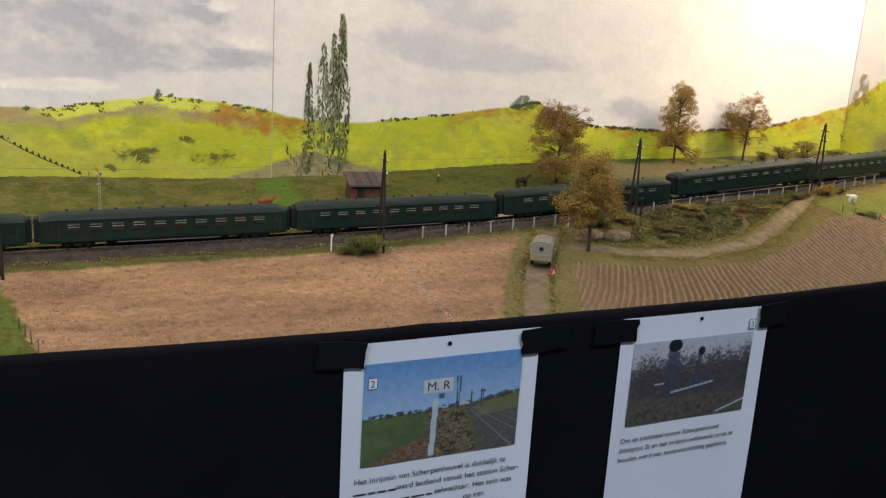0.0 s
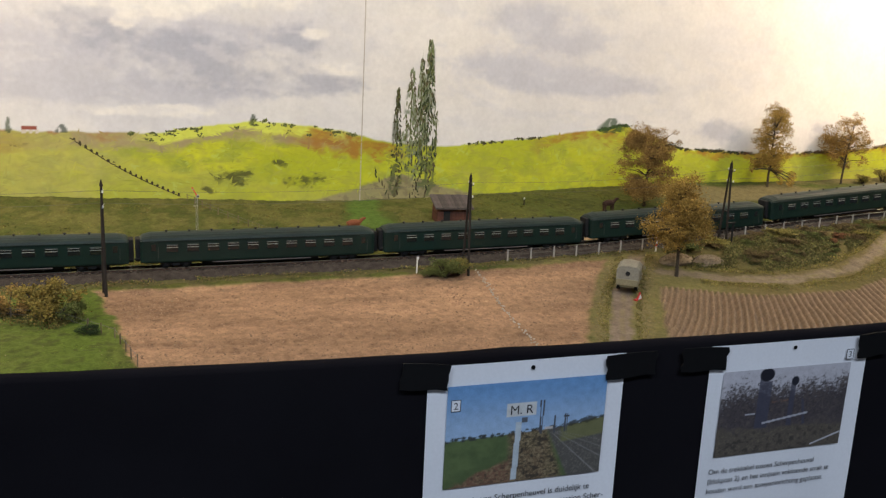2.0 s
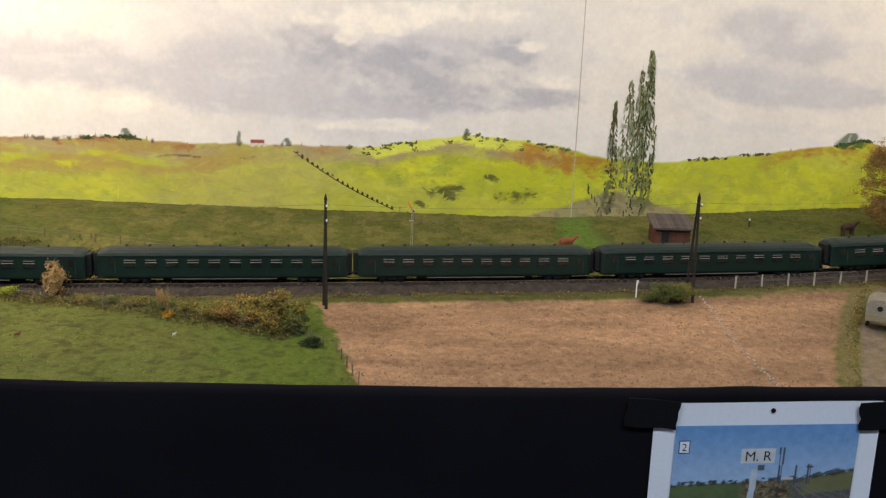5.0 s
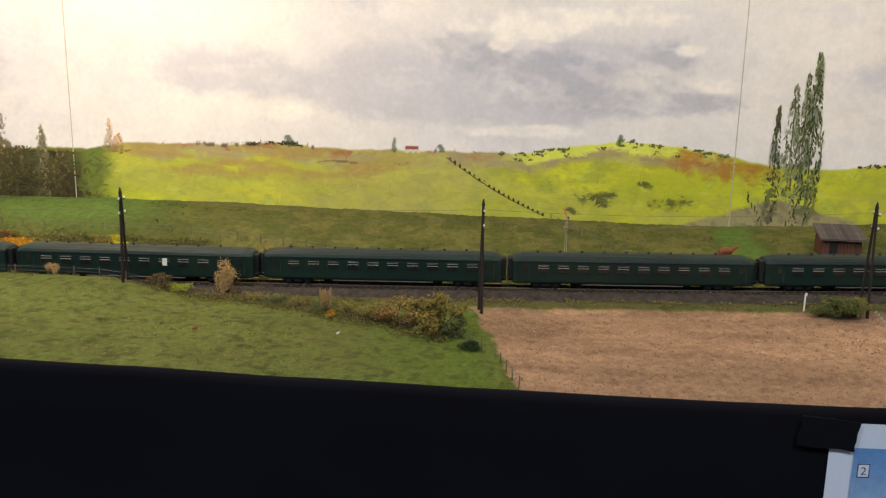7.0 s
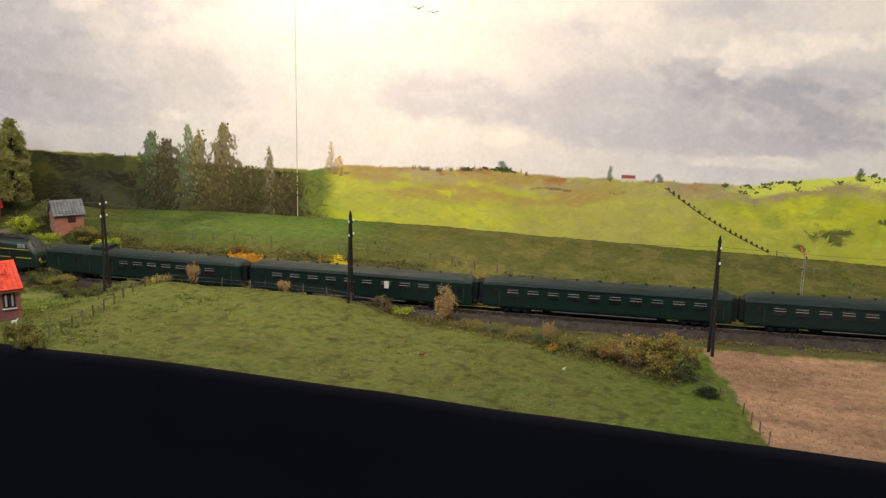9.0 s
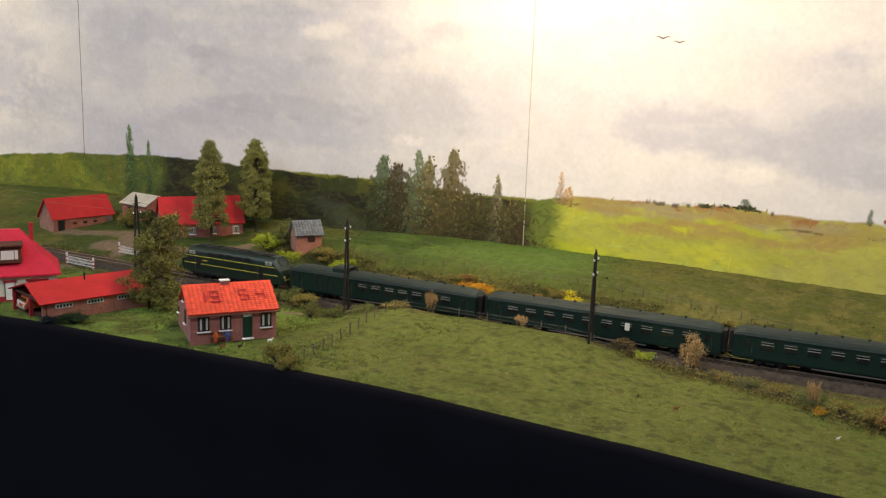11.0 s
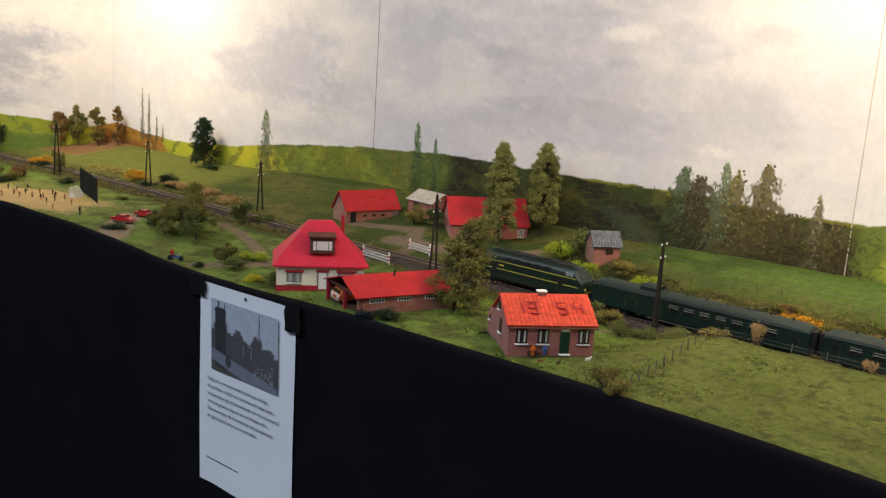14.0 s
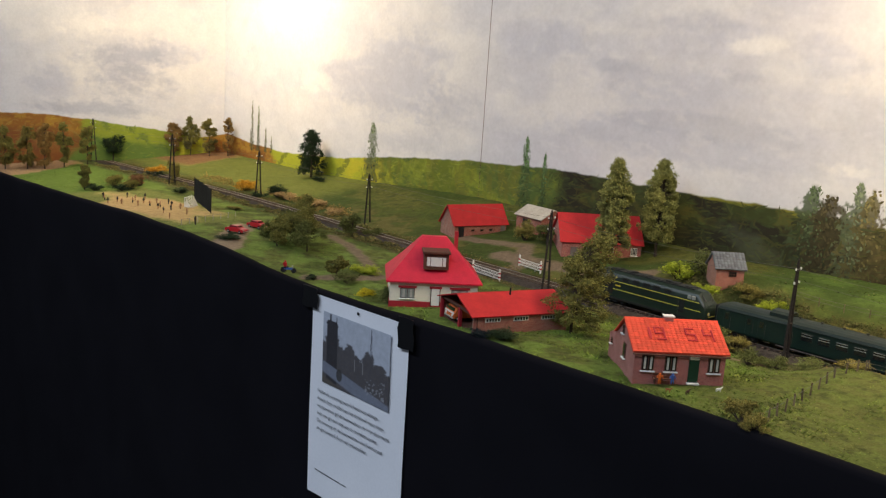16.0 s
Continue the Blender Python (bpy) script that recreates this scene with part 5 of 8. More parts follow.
def brick_cottage():
    h = thing("brick_cottage", "small pink-brick cottage with a bright orange-red tiled roof", "house", "village houses", facing((-0.827, 0.749), (-0.765, 0.824), 1.2375))
    L, D = 0.0935, 0.070
    body = part("wall", gable_body(L, D, 0.0315, 0.0525, 0.041), M["pinkbrick"], h)
    lean = Shape().loft([[(x, D, -0.02), (x, D, 0.0335), (x, D + 0.030, 0.0215), (x, D + 0.030, -0.02)] for x in (0, L * 0.75)])
    part("back_extension", lean, M["pinkbrick"], h)
    roof = part("roof", slope(L, 0, 0.0315, 0.041, 0.0525), M["tileroof"], h, "orange-red tiled roof with a dated front")
    back = part("roof_back", slope(L, D, 0.0315, 0.041, 0.0525), M["tileroof"], h)
    tiles(roof, L, 0, 0.0315, 0.041, 0.0525, 14, 20, M["tileroof"])
    part("ridge", Shape().rod((-0.003, 0.041, 0.0537), (L + 0.003, 0.041, 0.0537), 0.0015, 0.0015, 8), M["tileroof"], h)
    part("gutter", Shape().rod((-0.003, -0.0042, 0.0292), (L + 0.003, -0.0042, 0.0292), 0.0010, 0.0010, 6), M["brownwood"], h)
    n = Vector((0, -0.0210, 0.041)).normalized()
    pitch = math.degrees(math.atan2(0.0210, 0.041))
    place = Vector((0, 0.0200, 0.0417)) + n * 0.0036
    for strokes_on, x in ((((1, 1), (1, 0), (1, -1)), 0.0140), (((1, 0), (-1, 0), (-1, 1), (1, 1), (1, -1), (-1, -1)), 0.0290), (((1, 1), (-1, 1), (-1, 0), (1, 0), (1, -1), (-1, -1)), 0.0610), (((-1, 1), (-1, 0), (1, 0)), 0.0795), (((1, 1), (1, -1)), 0.0795)):
        digit = ribbon([(a * 0.0045, b * 0.0085) for a, b in strokes_on], 0.0008, 0.0008)
        part("roof_digit", digit, M["redtrim"], roof, "dark red digit laid in the roof", Matrix.Translation(place + Vector((x, 0, 0))) @ pose(0, 0, 0, pitch))
    stack = part("chimney", Shape().box(0.044, 0.041, 0.0545, 0.0095, 0.0075, 0.006, 0.0004), M["pinkbrick"], h)
    part("chimney_cap", Shape().box(0.044, 0.041, 0.0580, 0.0115, 0.0088, 0.0014, 0.0003), M["white"], stack, "pale chimney cap")
    for x in (0.014, 0.0375, 0.082):
        w = window(h, x, 0.0195, 0.0125, 0.0165, curtain=True, bars=1, frame="brownwood")
        part("lintel", Shape().box(x, -0.0006, 0.0288, 0.0150, 0.0012, 0.0018), M["brownwood"], w)
    door = part("door", Shape().box(0.0615, -0.0006, 0.0125, 0.0105, 0.0014, 0.0240, 0.0003), M["greendoor"], h, "dark green front door")
    part("fanlight", Shape().box(0.0615, -0.0008, 0.0272, 0.0095, 0.0012, 0.0048), M["white"], door)
    part("doorstep", Shape().box(0.0615, -0.0022, -0.0002, 0.0125, 0.005, 0.0016, 0.0003), M["white"], door)
    for y, z, w, hh in ((0.036, 0.0200, 0.0085, 0.0165), (0.046, 0.0400, 0.006, 0.010), (0.088, 0.0150, 0.004, 0.007)):
        win = part("window", Shape().box(-0.0004, y, z, 0.0012, w, hh, 0.0002), M["brownwood"], h)
        part("pane", Shape().box(-0.0010, y, z, 0.0006, w - 0.002, hh - 0.002), M["pane"], win)
        part("window_sill", Shape().box(-0.0014, y, z - hh / 2, 0.0030, w + 0.002, 0.0010), M["white"], win)


def villa():
    h = thing("white_villa", "cream-walled villa with a steep crimson hipped roof and dormer", "house", "village houses", facing((-1.2155, 0.7495), (-1.1415, 0.8445), 1.2265))
    L, D, e = 0.1175, 0.088, 0.0300
    part("wall", Shape().box(L / 2, D / 2, e / 2 - 0.005, L, D, e + 0.010), M["cream"], h)
    part("plinth", Shape().box(L / 2, D / 2, -0.006, L + 0.0016, D + 0.0016, 0.0200, 0.0003), M["redtrim"], h, "dark red plinth")
    o = 0.0055
    rings = [[(-o, -o, e), (L + o, -o, e), (L + o, D + o, e), (-o, D + o, e)],
             [(-o, -o, e + 0.0022), (L + o, -o, e + 0.0022), (L + o, D + o, e + 0.0022), (-o, D + o, e + 0.0022)],
             [(0.016, 0.018, 0.0560), (L - 0.016, 0.018, 0.0560), (L - 0.016, D - 0.018, 0.0560), (0.016, D - 0.018, 0.0560)],
             [(0.042, 0.039, 0.0860), (L - 0.042, 0.039, 0.0860), (L - 0.042, D - 0.039, 0.0860), (0.042, D - 0.039, 0.0860)]]
    part("roof", Shape().loft(rings), M["crimson"], h, "steep crimson hipped roof")
    d = part("dormer", Shape().box(0.060, 0.0190, 0.0585, 0.0330, 0.034, 0.0220, 0.0004), M["brownwood"], h, "dark-framed dormer")
    part("dormer_roof", Shape().box(0.060, 0.0180, 0.0708, 0.0370, 0.040, 0.0030, 0.0005), M["brownwood"], d)
    part("pane", Shape().box(0.060, 0.0016, 0.0585, 0.0250, 0.0012, 0.0120), M["white"], d, "white curtained dormer window")
    for x in (0.052, 0.068):
        part("glazing_bar", Shape().box(x, 0.0008, 0.0585, 0.0008, 0.0008, 0.0120), M["brownwood"], d)
    part("chimney", Shape().box(0.0895, 0.050, 0.0800, 0.0050, 0.0050, 0.0260, 0.0003), M["redtrim"], h)
    for x, w in ((0.0235, 0.0195), (0.0935, 0.0225)):
        win = window(h, x, 0.0150, w, 0.0140, bars=1, frame="brownwood", curtain=True, glass="palepane")
        part("lintel", Shape().box(x, -0.0010, 0.0238, w + 0.005, 0.0022, 0.0028, 0.0002), M["redtrim"], win, "red timber head")
    door = part("door", Shape().box(0.0610, -0.0006, 0.0110, 0.0115, 0.0012, 0.0235, 0.0002), M["white"], h, "white front door")
    part("lintel", Shape().box(0.0610, -0.0010, 0.0240, 0.0165, 0.0022, 0.0028, 0.0002), M["redtrim"], door)
    for s in (-1, 1):
        part("door_post", Shape().box(0.0610 + s * 0.0060, -0.0010, 0.0110, 0.0010, 0.0014, 0.0235), M["brownwood"], door)


def garage():
    h = thing("brick_garage", "long low brick garage with a red roof and an open end", "garage", "village houses", facing((-1.046, 0.739), (-1.005, 0.857), 1.2290))
    L, D, e, r, t, ry = 0.1290, 0.098, 0.0225, 0.0385, 0.0022, 0.044
    part("wall", Shape().box(L / 2, t / 2, e / 2 - 0.006, L, t, e + 0.012), M["brick"], h)
    part("wall", Shape().box(L / 2, D - t / 2, e / 2 - 0.006, L, t, e + 0.012), M["brick"], h)
    part("gable", Shape().loft([[(x, t, -0.012), (x, t, e), (x, ry, r), (x, D - t, e), (x, D - t, -0.012)] for x in (L - t, L)]), M["brick"], h)
    part("cross_wall", Shape().box(0.046, D / 2, e / 2 - 0.004, t, D - 2 * t, e + 0.008), M["brownwood"], h, "dark inner wall")
    for y0 in (0, D):
        part("roof", slope(L, y0, e, ry, r, 0.004), M["redroof"], h, "bright red sheet roof")
    part("gable_beam", Shape().box(0.001, D / 2, e + 0.0005, 0.0030, D - 0.004, 0.0026), M["brownwood"], h)
    for y in (D - 0.003, 0.040):
        part("end_post", Shape().box(0.0012, y, e / 2 - 0.004, 0.0042, 0.0042, e + 0.008, 0.0003), M["redtrim"], h, "dark red timber post")
    for x in (0.0255, 0.0635, 0.1015):
        f = part("window_strip", Shape().box(x, -0.0003, 0.0168, 0.0200, 0.0012, 0.0052), M["white"], h, "white strip of small panes")
        for k in range(5):
            part("pane", Shape().box(x + (k - 2) * 0.0038, -0.0010, 0.0168, 0.0027, 0.0004, 0.0036), M["pane"], f)
    part("stove_pipe", Shape().rod((0.066, 0.036, 0.032), (0.066, 0.036, 0.0460), 0.0011), M["black"], h)
    part("downpipe", Shape().rod((0.0045, -0.0014, -0.01), (0.0045, -0.0014, e - 0.002), 0.0006), M["brownwood"], h)
    part("porch_floor", Shape().box(0.024, D / 2, -0.0022, 0.042, D - 2 * t - 0.001, 0.0026, 0.0004), M["brownwood"], h, "dark floor")


def barn(name, label, fl, fr, z, D, e, r, roof, wall, doors):
    h = thing(name, label, "barn", "village houses", facing(fl, fr, z))
    L = math.hypot(fr[0] - fl[0], fr[1] - fl[1])
    part("wall", gable_body(L, D, e, r), M[wall], h)
    part("roof", slope(L, 0, e, D / 2, r, 0.004), M[roof], h)
    part("roof", slope(L, D, e, D / 2, r, 0.004), M[roof], h)
    for x, w, hh, kind in doors:
        if kind == "door":
            part("door", Shape().box(x, -0.0006, hh / 2, w, 0.0014, hh, 0.0002), M["greywood"], h, "weathered barn door")
        elif kind == "dark":
            # no opening in the wall: a black panel takes the place of its shade
            part("doorway", Shape().box(x, -0.0006, hh / 2, w, 0.0014, hh), M["black"], h, "black panel standing for the shade in an open doorway")
        else:
            window(h, x, 0.0135, w, hh, frame="white" if kind == "win" else "brownwood", bars=1, sill=kind == "win", curtain=kind == "win")
    return h


def slate_hut():
    h = thing("slate_hut", "small brick hut with a grey slate roof on the bank", "hut", "village houses", facing((-0.954, 1.119), (-0.928, 1.150), 1.2725))
    L, D, e, r = 0.0395, 0.036, 0.0185, 0.0370
    part("wall", gable_body(L, D, e, r), M["brick"], h)
    roof = part("roof", slope(L, 0, e, D / 2, r, 0.003), M["slate"], h)
    part("roof", slope(L, D, e, D / 2, r, 0.003), M["slate"], h)
    tiles(roof, L, 0, e, D / 2, r, 7, 10, M["slate"])
    w = part("window", Shape().box(0.0230, -0.0004, 0.0105, 0.0110, 0.0012, 0.0080), M["brownwood"], h)
    for k in range(3):
        for j in range(2):
            part("pane", Shape().box(0.0230 + (k - 1) * 0.0034, -0.0011, 0.0088 + j * 0.0034, 0.0026, 0.0004, 0.0027), M["pane"], w)
    part("bargeboard", Shape().box(L + 0.0006, D / 2, e + 0.001, 0.001, D, 0.002), M["greywood"], h)


def lineside_hut():
    h = thing("timber_hut", "brown plank field hut with a grey board roof", "hut", m=at(0.4395, 1.213, 0.0, -6) @ Matrix.Diagonal((0.9, 0.9, 0.80, 1)))
    W, D, H = 0.056, 0.042, 0.030
    wall = part("wall", Shape().box(0, 0, H / 2 - 0.004, W - 0.003, D - 0.003, H + 0.006), M["brownwood"], h)
    plank = Shape().box(0, 0, H / 2, 0.0046, 0.0014, H, 0.0003).mesh("plank", M["brownwood"])
    for k in range(11):
        part("plank", plank, None, wall, m=pose(-W / 2 + 0.003 + k * 0.005, -D / 2 + 0.0006, 0.0))
    for k in range(8):
        for s in (-1, 1):
            part("plank", plank, None, wall, m=pose(s * (W / 2 - 0.0006), -D / 2 + 0.0035 + k * 0.005, 0.0, 0, 0, 90))
    # black panel on the planks instead of a shaded opening
    part("doorway", Shape().box(-0.012, -D / 2 - 0.0003, 0.012, 0.011, 0.0012, 0.023), M["black"], h, "black panel standing for the shade inside the hut")
    roof = Shape().loft([[(x, y, z) for y, z in ((-D / 2 - 0.006, H - 0.002), (D / 2 + 0.004, H + 0.0135), (D / 2 + 0.004, H + 0.0155), (-D / 2 - 0.006, H))] for x in (-W / 2 - 0.005, W / 2 + 0.005)])
    top = part("roof", roof, M["darkplank"], h, "dark sloping board roof")
    strip = Shape().box(0, 0, 0, 0.0058, 0.0545, 0.0010, 0.0002).mesh("roof_board", M["darkplank"])
    for k in range(11):
        part("roof_board", strip, None, top, m=pose(-W / 2 - 0.002 + k * 0.006, -0.001, H + 0.0084, math.degrees(math.atan2(0.0155, 0.052))))


def lettering(text, size, material, depth=0.0, align="LEFT"):
    """Characters in the built-in font as a mesh."""
    cu = bpy.data.curves.new("lettering", "FONT")
    cu.body, cu.size, cu.extrude, cu.align_x = text, size, depth, align
    ob = bpy.data.objects.new("lettering", cu)
    scene.collection.objects.link(ob)
    bpy.context.view_layer.update()
    me = bpy.data.meshes.new_from_object(ob.evaluated_get(bpy.context.evaluated_depsgraph_get()))
    bpy.data.objects.remove(ob)
    bpy.data.curves.remove(cu)
    me.name = "lettering"
    me.materials.clear()
    me.materials.append(material)
    return me


brick_cottage()
villa()
garage()
barn("brick_barn", "red-roofed brick barn with a black panel standing for the shade inside the hut", (-1.502, 1.137), (-1.4765, 1.2500), 1.2347, 0.052, 0.0253, 0.0585, "redroof", "brick",
     ((0.014, 0.012, 0.021, "dark"), (0.040, 0.007, 0.004, "slit"), (0.060, 0.007, 0.004, "slit"), (0.080, 0.007, 0.004, "slit"), (0.108, 0.010, 0.021, "door")))
barn("farmhouse", "brick farmhouse with a large bright red roof", (-1.2753, 1.1746), (-1.1875, 1.280), 1.2411, 0.090, 0.0270, 0.0680, "redroof", "pinkbrick",
     ((0.022, 0.013, 0.017, "door"), (0.048, 0.012, 0.012, "win"), (0.085, 0.010, 0.012, "win"), (0.125, 0.011, 0.013, "win")))
barn("open_shelter", "brick shelter under a pale corrugated sheet roof", (-1.455, 1.254), (-1.383, 1.242), 1.2600, 0.056, 0.0225, 0.0385, "sheet", "brick", ((0.03, 0.02, 0.017, "dark"),))
slate_hut()
lineside_hut()


# ---- masts and wires ----
def mast(x, y, height=0.122, arm=True, lean=0.0):
    m = thing("telegraph_mast", "dark creosoted two-legged wooden mast beside the line", "telegraph mast", "masts along the line", at(x, y, 0, 86 + lean))
    for s in (-1, 1):
        part("leg", Shape().rod((s * 0.0084, s * 0.001, -0.004), (s * 0.0011, 0, height), 0.0018, 0.0013, 7), M["mast"], m)
    part("brace", Shape().rod((-0.0052, 0, height * 0.40), (0.0052, 0, height * 0.40), 0.0009), M["mast"], m)
    part("cap", Shape().rod((0, 0, height - 0.003), (0, 0, height + 0.004), 0.0022, 0.0005, 7), M["mast"], m)
    for k, z in enumerate((height - 0.010, height - 0.026) if arm else (height - 0.010,)):
        part("crossarm", Shape().rod((-0.0075, -0.001, z), (0.0075, -0.001, z), 0.0007), M["mast"], m)
        for dy in (-0.0068, 0.0068):
            ins = Shape().rod((dy, -0.001, z), (dy, -0.001, z + 0.0020), 0.0006)
            ins.rod((dy, -0.001, z + 0.0014), (dy, -0.001, z + 0.0034), 0.0011, 0.0008, 7)
            part("insulator", ins, M["porcelain"], m, "white porcelain insulator")
    return m


MASTS = ((-2.885, 0.998), (-2.383, 1.0), (-2.115, 1.085), (-1.725, 1.105), (-1.161, 1.003), (-0.787, 0.998), (-0.450, 0.982), (-0.044, 0.972), (0.378, 0.978), (0.772, 0.998), (1.162, 1.028))
SHORT = {-2.115: 0.108, -1.725: 0.098, -0.450: 0.104, 0.772: 0.112, 1.162: 0.113}  # masts set deeper in the land
for x, y in MASTS:
    mast(x, y, SHORT.get(x, 0.122), lean=(x * 37) % 9)
for (x0, y0), (x1, y1) in zip(MASTS, MASTS[1:]):
    for dy, drop in ((-0.0068, 0.010), (0.0068, 0.026)):
        pts = []
        for k in range(13):
            s = k / 12
            z = (lift(x0, y0) + SHORT.get(x0, 0.122)) * (1 - s) + (lift(x1, y1) + SHORT.get(x1, 0.122)) * s + 0.0035 - drop - 0.006 * 4 * s * (1 - s)
            pts.append((x0 + (x1 - x0) * s, y0 + (y1 - y0) * s + dy, z))
        solid("telegraph_wire", Shape().tube(pts, [0.00018] * 13, 4), M["wire"], "thin wire sagging from mast to mast", "wire", "wires along the line")


# ---- fences ----
def fence(label, chain, gap, post, height, material, wires, seed, lean=3.0, rail=0.00022):
    rng = random.Random(seed)
    first = chain[0]
    f = thing("fence", label, "fence", "fences", pose(first[0], first[1], lift(*first)))
    tops = []
    for (ax, ay), (bx, by) in zip(chain, chain[1:]):
        n = max(1, round(math.hypot(bx - ax, by - ay) / gap))
        for k in range(n + (1 if (bx, by) == chain[-1] else 0)):
            tops.append((ax + (bx - ax) * k / n, ay + (by - ay) * k / n))
    me = Shape().rod((0, 0, -0.003), (0, 0, height), post, post * 0.85, 6).mesh("post", material)
    for x, y in tops:
        part("post", me, None, f, m=pose(x - first[0], y - first[1], lift(x, y) - lift(*first), rng.uniform(-lean, lean), rng.uniform(-lean, lean), rng.uniform(0, 90)))
    for level in wires:
        path = [(x - first[0], y - first[1], lift(x, y) - lift(*first) + height * level + rng.uniform(-0.0004, 0.0004)) for x, y in tops]
        part("fence_wire", Shape().tube(path, [rail] * len(path), 4), M["wire"], f)
    return f


fence("thin wooden meadow fence along the top of the bank", [(-0.86, 1.165), (-0.70, 1.178), (-0.50, 1.178), (-0.28, 1.172), (-0.05, 1.150)], 0.030, 0.0007, 0.0115, M["fence"], (0.9, 0.5), 1)
fence("thin wooden fence posts at the foot of the back meadow", [(-0.03, 1.148), (0.12, 1.138), (0.36, 1.128)], 0.026, 0.0007, 0.0105, M["fence"], (0.85, 0.45), 2)
fence("thin wooden fence climbing the back meadow", [(0.060, 1.334), (0.10, 1.27), (0.15, 1.20), (0.205, 1.142)], 0.020, 0.0007, 0.0105, M["fence"], (0.85, 0.45), 3)
fence("low wooden fence along the front meadow edge", [(-0.690, 0.980), (-0.54, 0.982), (-0.45, 0.984), (-0.377, 0.990), (-0.311, 0.972), (-0.214, 0.935), (-0.127, 0.893), (-0.080, 0.876), (-0.055, 0.845)], 0.036, 0.0007, 0.0115, M["fence"], (0.8, 0.4), 4)
fence("wooden garden fence posts running up from the drape", [(-0.690, 0.748), (-0.696, 0.845), (-0.700, 0.925), (-0.690, 0.985)], 0.021, 0.0010, 0.0130, M["fence"], (0.8,), 5)
fence("thin meadow corner fence beside the ploughed field", [(-0.010, 0.745), (-0.030, 0.820), (-0.055, 0.850)], 0.022, 0.0007, 0.0110, M["fence"], (0.8,), 6)
fence("pale concrete fence posts along the line", [(x, rail_y(x) - 0.037) for x in np.arange(0.450, 1.45, 0.1)], 0.030, 0.0012, 0.0165, M["concrete"], (0.92, 0.55, 0.25), 7, 2.0)
fence("thin wooden fence beyond the far lane", [(1.13, 0.94), (1.20, 0.905), (1.30, 0.87)], 0.022, 0.0008, 0.012, M["fence"], (0.8, 0.4), 8)
fence("thin white pitch railing", [(-1.84, 0.760), (-1.87, 0.840), (-1.90, 0.905)], 0.022, 0.0006, 0.011, M["concrete"], (0.95,), 9)


# ---- plants ----
def leaf_mesh(name, points, size, material, rng, stretch=1.0):
    """Many small turned leaves as one mesh."""
    p = np.asarray(points, float)
    n = len(p)
    r = np.random.RandomState(rng.randrange(1 << 30))
    a = r.normal(size=(n, 3))
    a /= np.linalg.norm(a, axis=1)[:, None]
    b = np.cross(a, r.normal(size=(n, 3)))
    b /= np.linalg.norm(b, axis=1)[:, None]
    s = size * r.uniform(0.6, 1.3, (n, 1))
    a, b = a * s * stretch, b * s * 0.75
    v = np.stack([p - a, p + b * 0.9, p + a, p - b], 1).reshape(-1, 3)
    q = np.arange(4 * n).reshape(n, 4)
    me = bpy.data.meshes.new(name)
    me.vertices.add(4 * n)
    me.vertices.foreach_set("co", v.ravel().astype(np.float32))
    me.loops.add(4 * n)
    me.loops.foreach_set("vertex_index", q.ravel().astype(np.int32))
    me.polygons.add(n)
    me.polygons.foreach_set("loop_start", np.arange(0, 4 * n, 4, dtype=np.int32))
    me.update(calc_edges=True)
    me.materials.append(material)
    return me


def clump_points(clumps, count, rng, hollow=0.45):
    """Places in small tufts near the skin of a set of round clumps (x, y, z, radius, squash)."""
    r = np.random.RandomState(rng.randrange(1 << 30))
    c = np.array(clumps, float)
    tufts = 13
    d = r.normal(size=(len(c), tufts, 3))
    d *= r.uniform(hollow, 0.95, (len(c), tufts, 1)) / np.linalg.norm(d, axis=2)[..., None]
    which = r.choice(len(c), count, p=c[:, 3] ** 2 / (c[:, 3] ** 2).sum())
    p = d[which, r.randint(0, tufts, count)] + r.normal(size=(count, 3)) * 0.20
    p[:, 2] *= c[which, 4]
    return c[which, :3] + p * c[which, 3:4]


def tree(name, label, m, height, clumps, count, size, foliage, trunk=0.0022, seed=1, bend=0.0):
    """Trunk, limbs to the clumps, and a crown of small leaves. Clumps: x, y, z, radius, in metres from the base."""
    rng = random.Random(seed)
    t = thing(name, label, "tree", "trees", m)
    low = min(c[2] - c[3] for c in clumps)
    path = [(bend * (k / 5) ** 2, rng.uniform(-0.0006, 0.0006), -0.004 + (height * 0.8 + 0.004) * k / 5) for k in range(6)]
    part("trunk", Shape().tube(path, [trunk * (1.25 - 0.17 * k) for k in range(6)], 7), M["bark"], t)
    for c in clumps:
        z0 = max(height * 0.22, min(c[2] - c[3] * 0.6, height * 0.7))
        s = (z0 / (height * 0.8)) if height else 0
        root = Vector((bend * s * s, 0, z0))
        tip = Vector(c[:3])
        mid = (root + tip) / 2 + Vector((rng.uniform(-1, 1), rng.uniform(-1, 1), 1)) * 0.002
        part("limb", Shape().tube([root, mid, tip], [trunk * 0.5, trunk * 0.36, trunk * 0.15], 5), M["bark"], t)
    pts = clump_points([(*c[:4], 0.85) for c in clumps], int(count * 1.7), rng)
    part("crown", leaf_mesh("crown", pts, size * 0.80, LEAF[foliage], rng), None, t)
    return t


def round_crown(w, z0, z1, n, seed, off=0.0):
    """Clumps that fill a crown of width w between two heights."""
    rng = random.Random(seed)
    out = []
    for _ in range(n):
        s = rng.random()
        z = z0 + (z1 - z0) * s
        r = w / 2 * math.sin(math.pi * (0.15 + 0.75 * s)) ** 0.8
        a, d = rng.uniform(0, 6.28), r * math.sqrt(rng.random()) * 0.9
        out.append((off + d * math.cos(a), d * math.sin(a), z, w * rng.uniform(0.11, 0.21)))
    return out


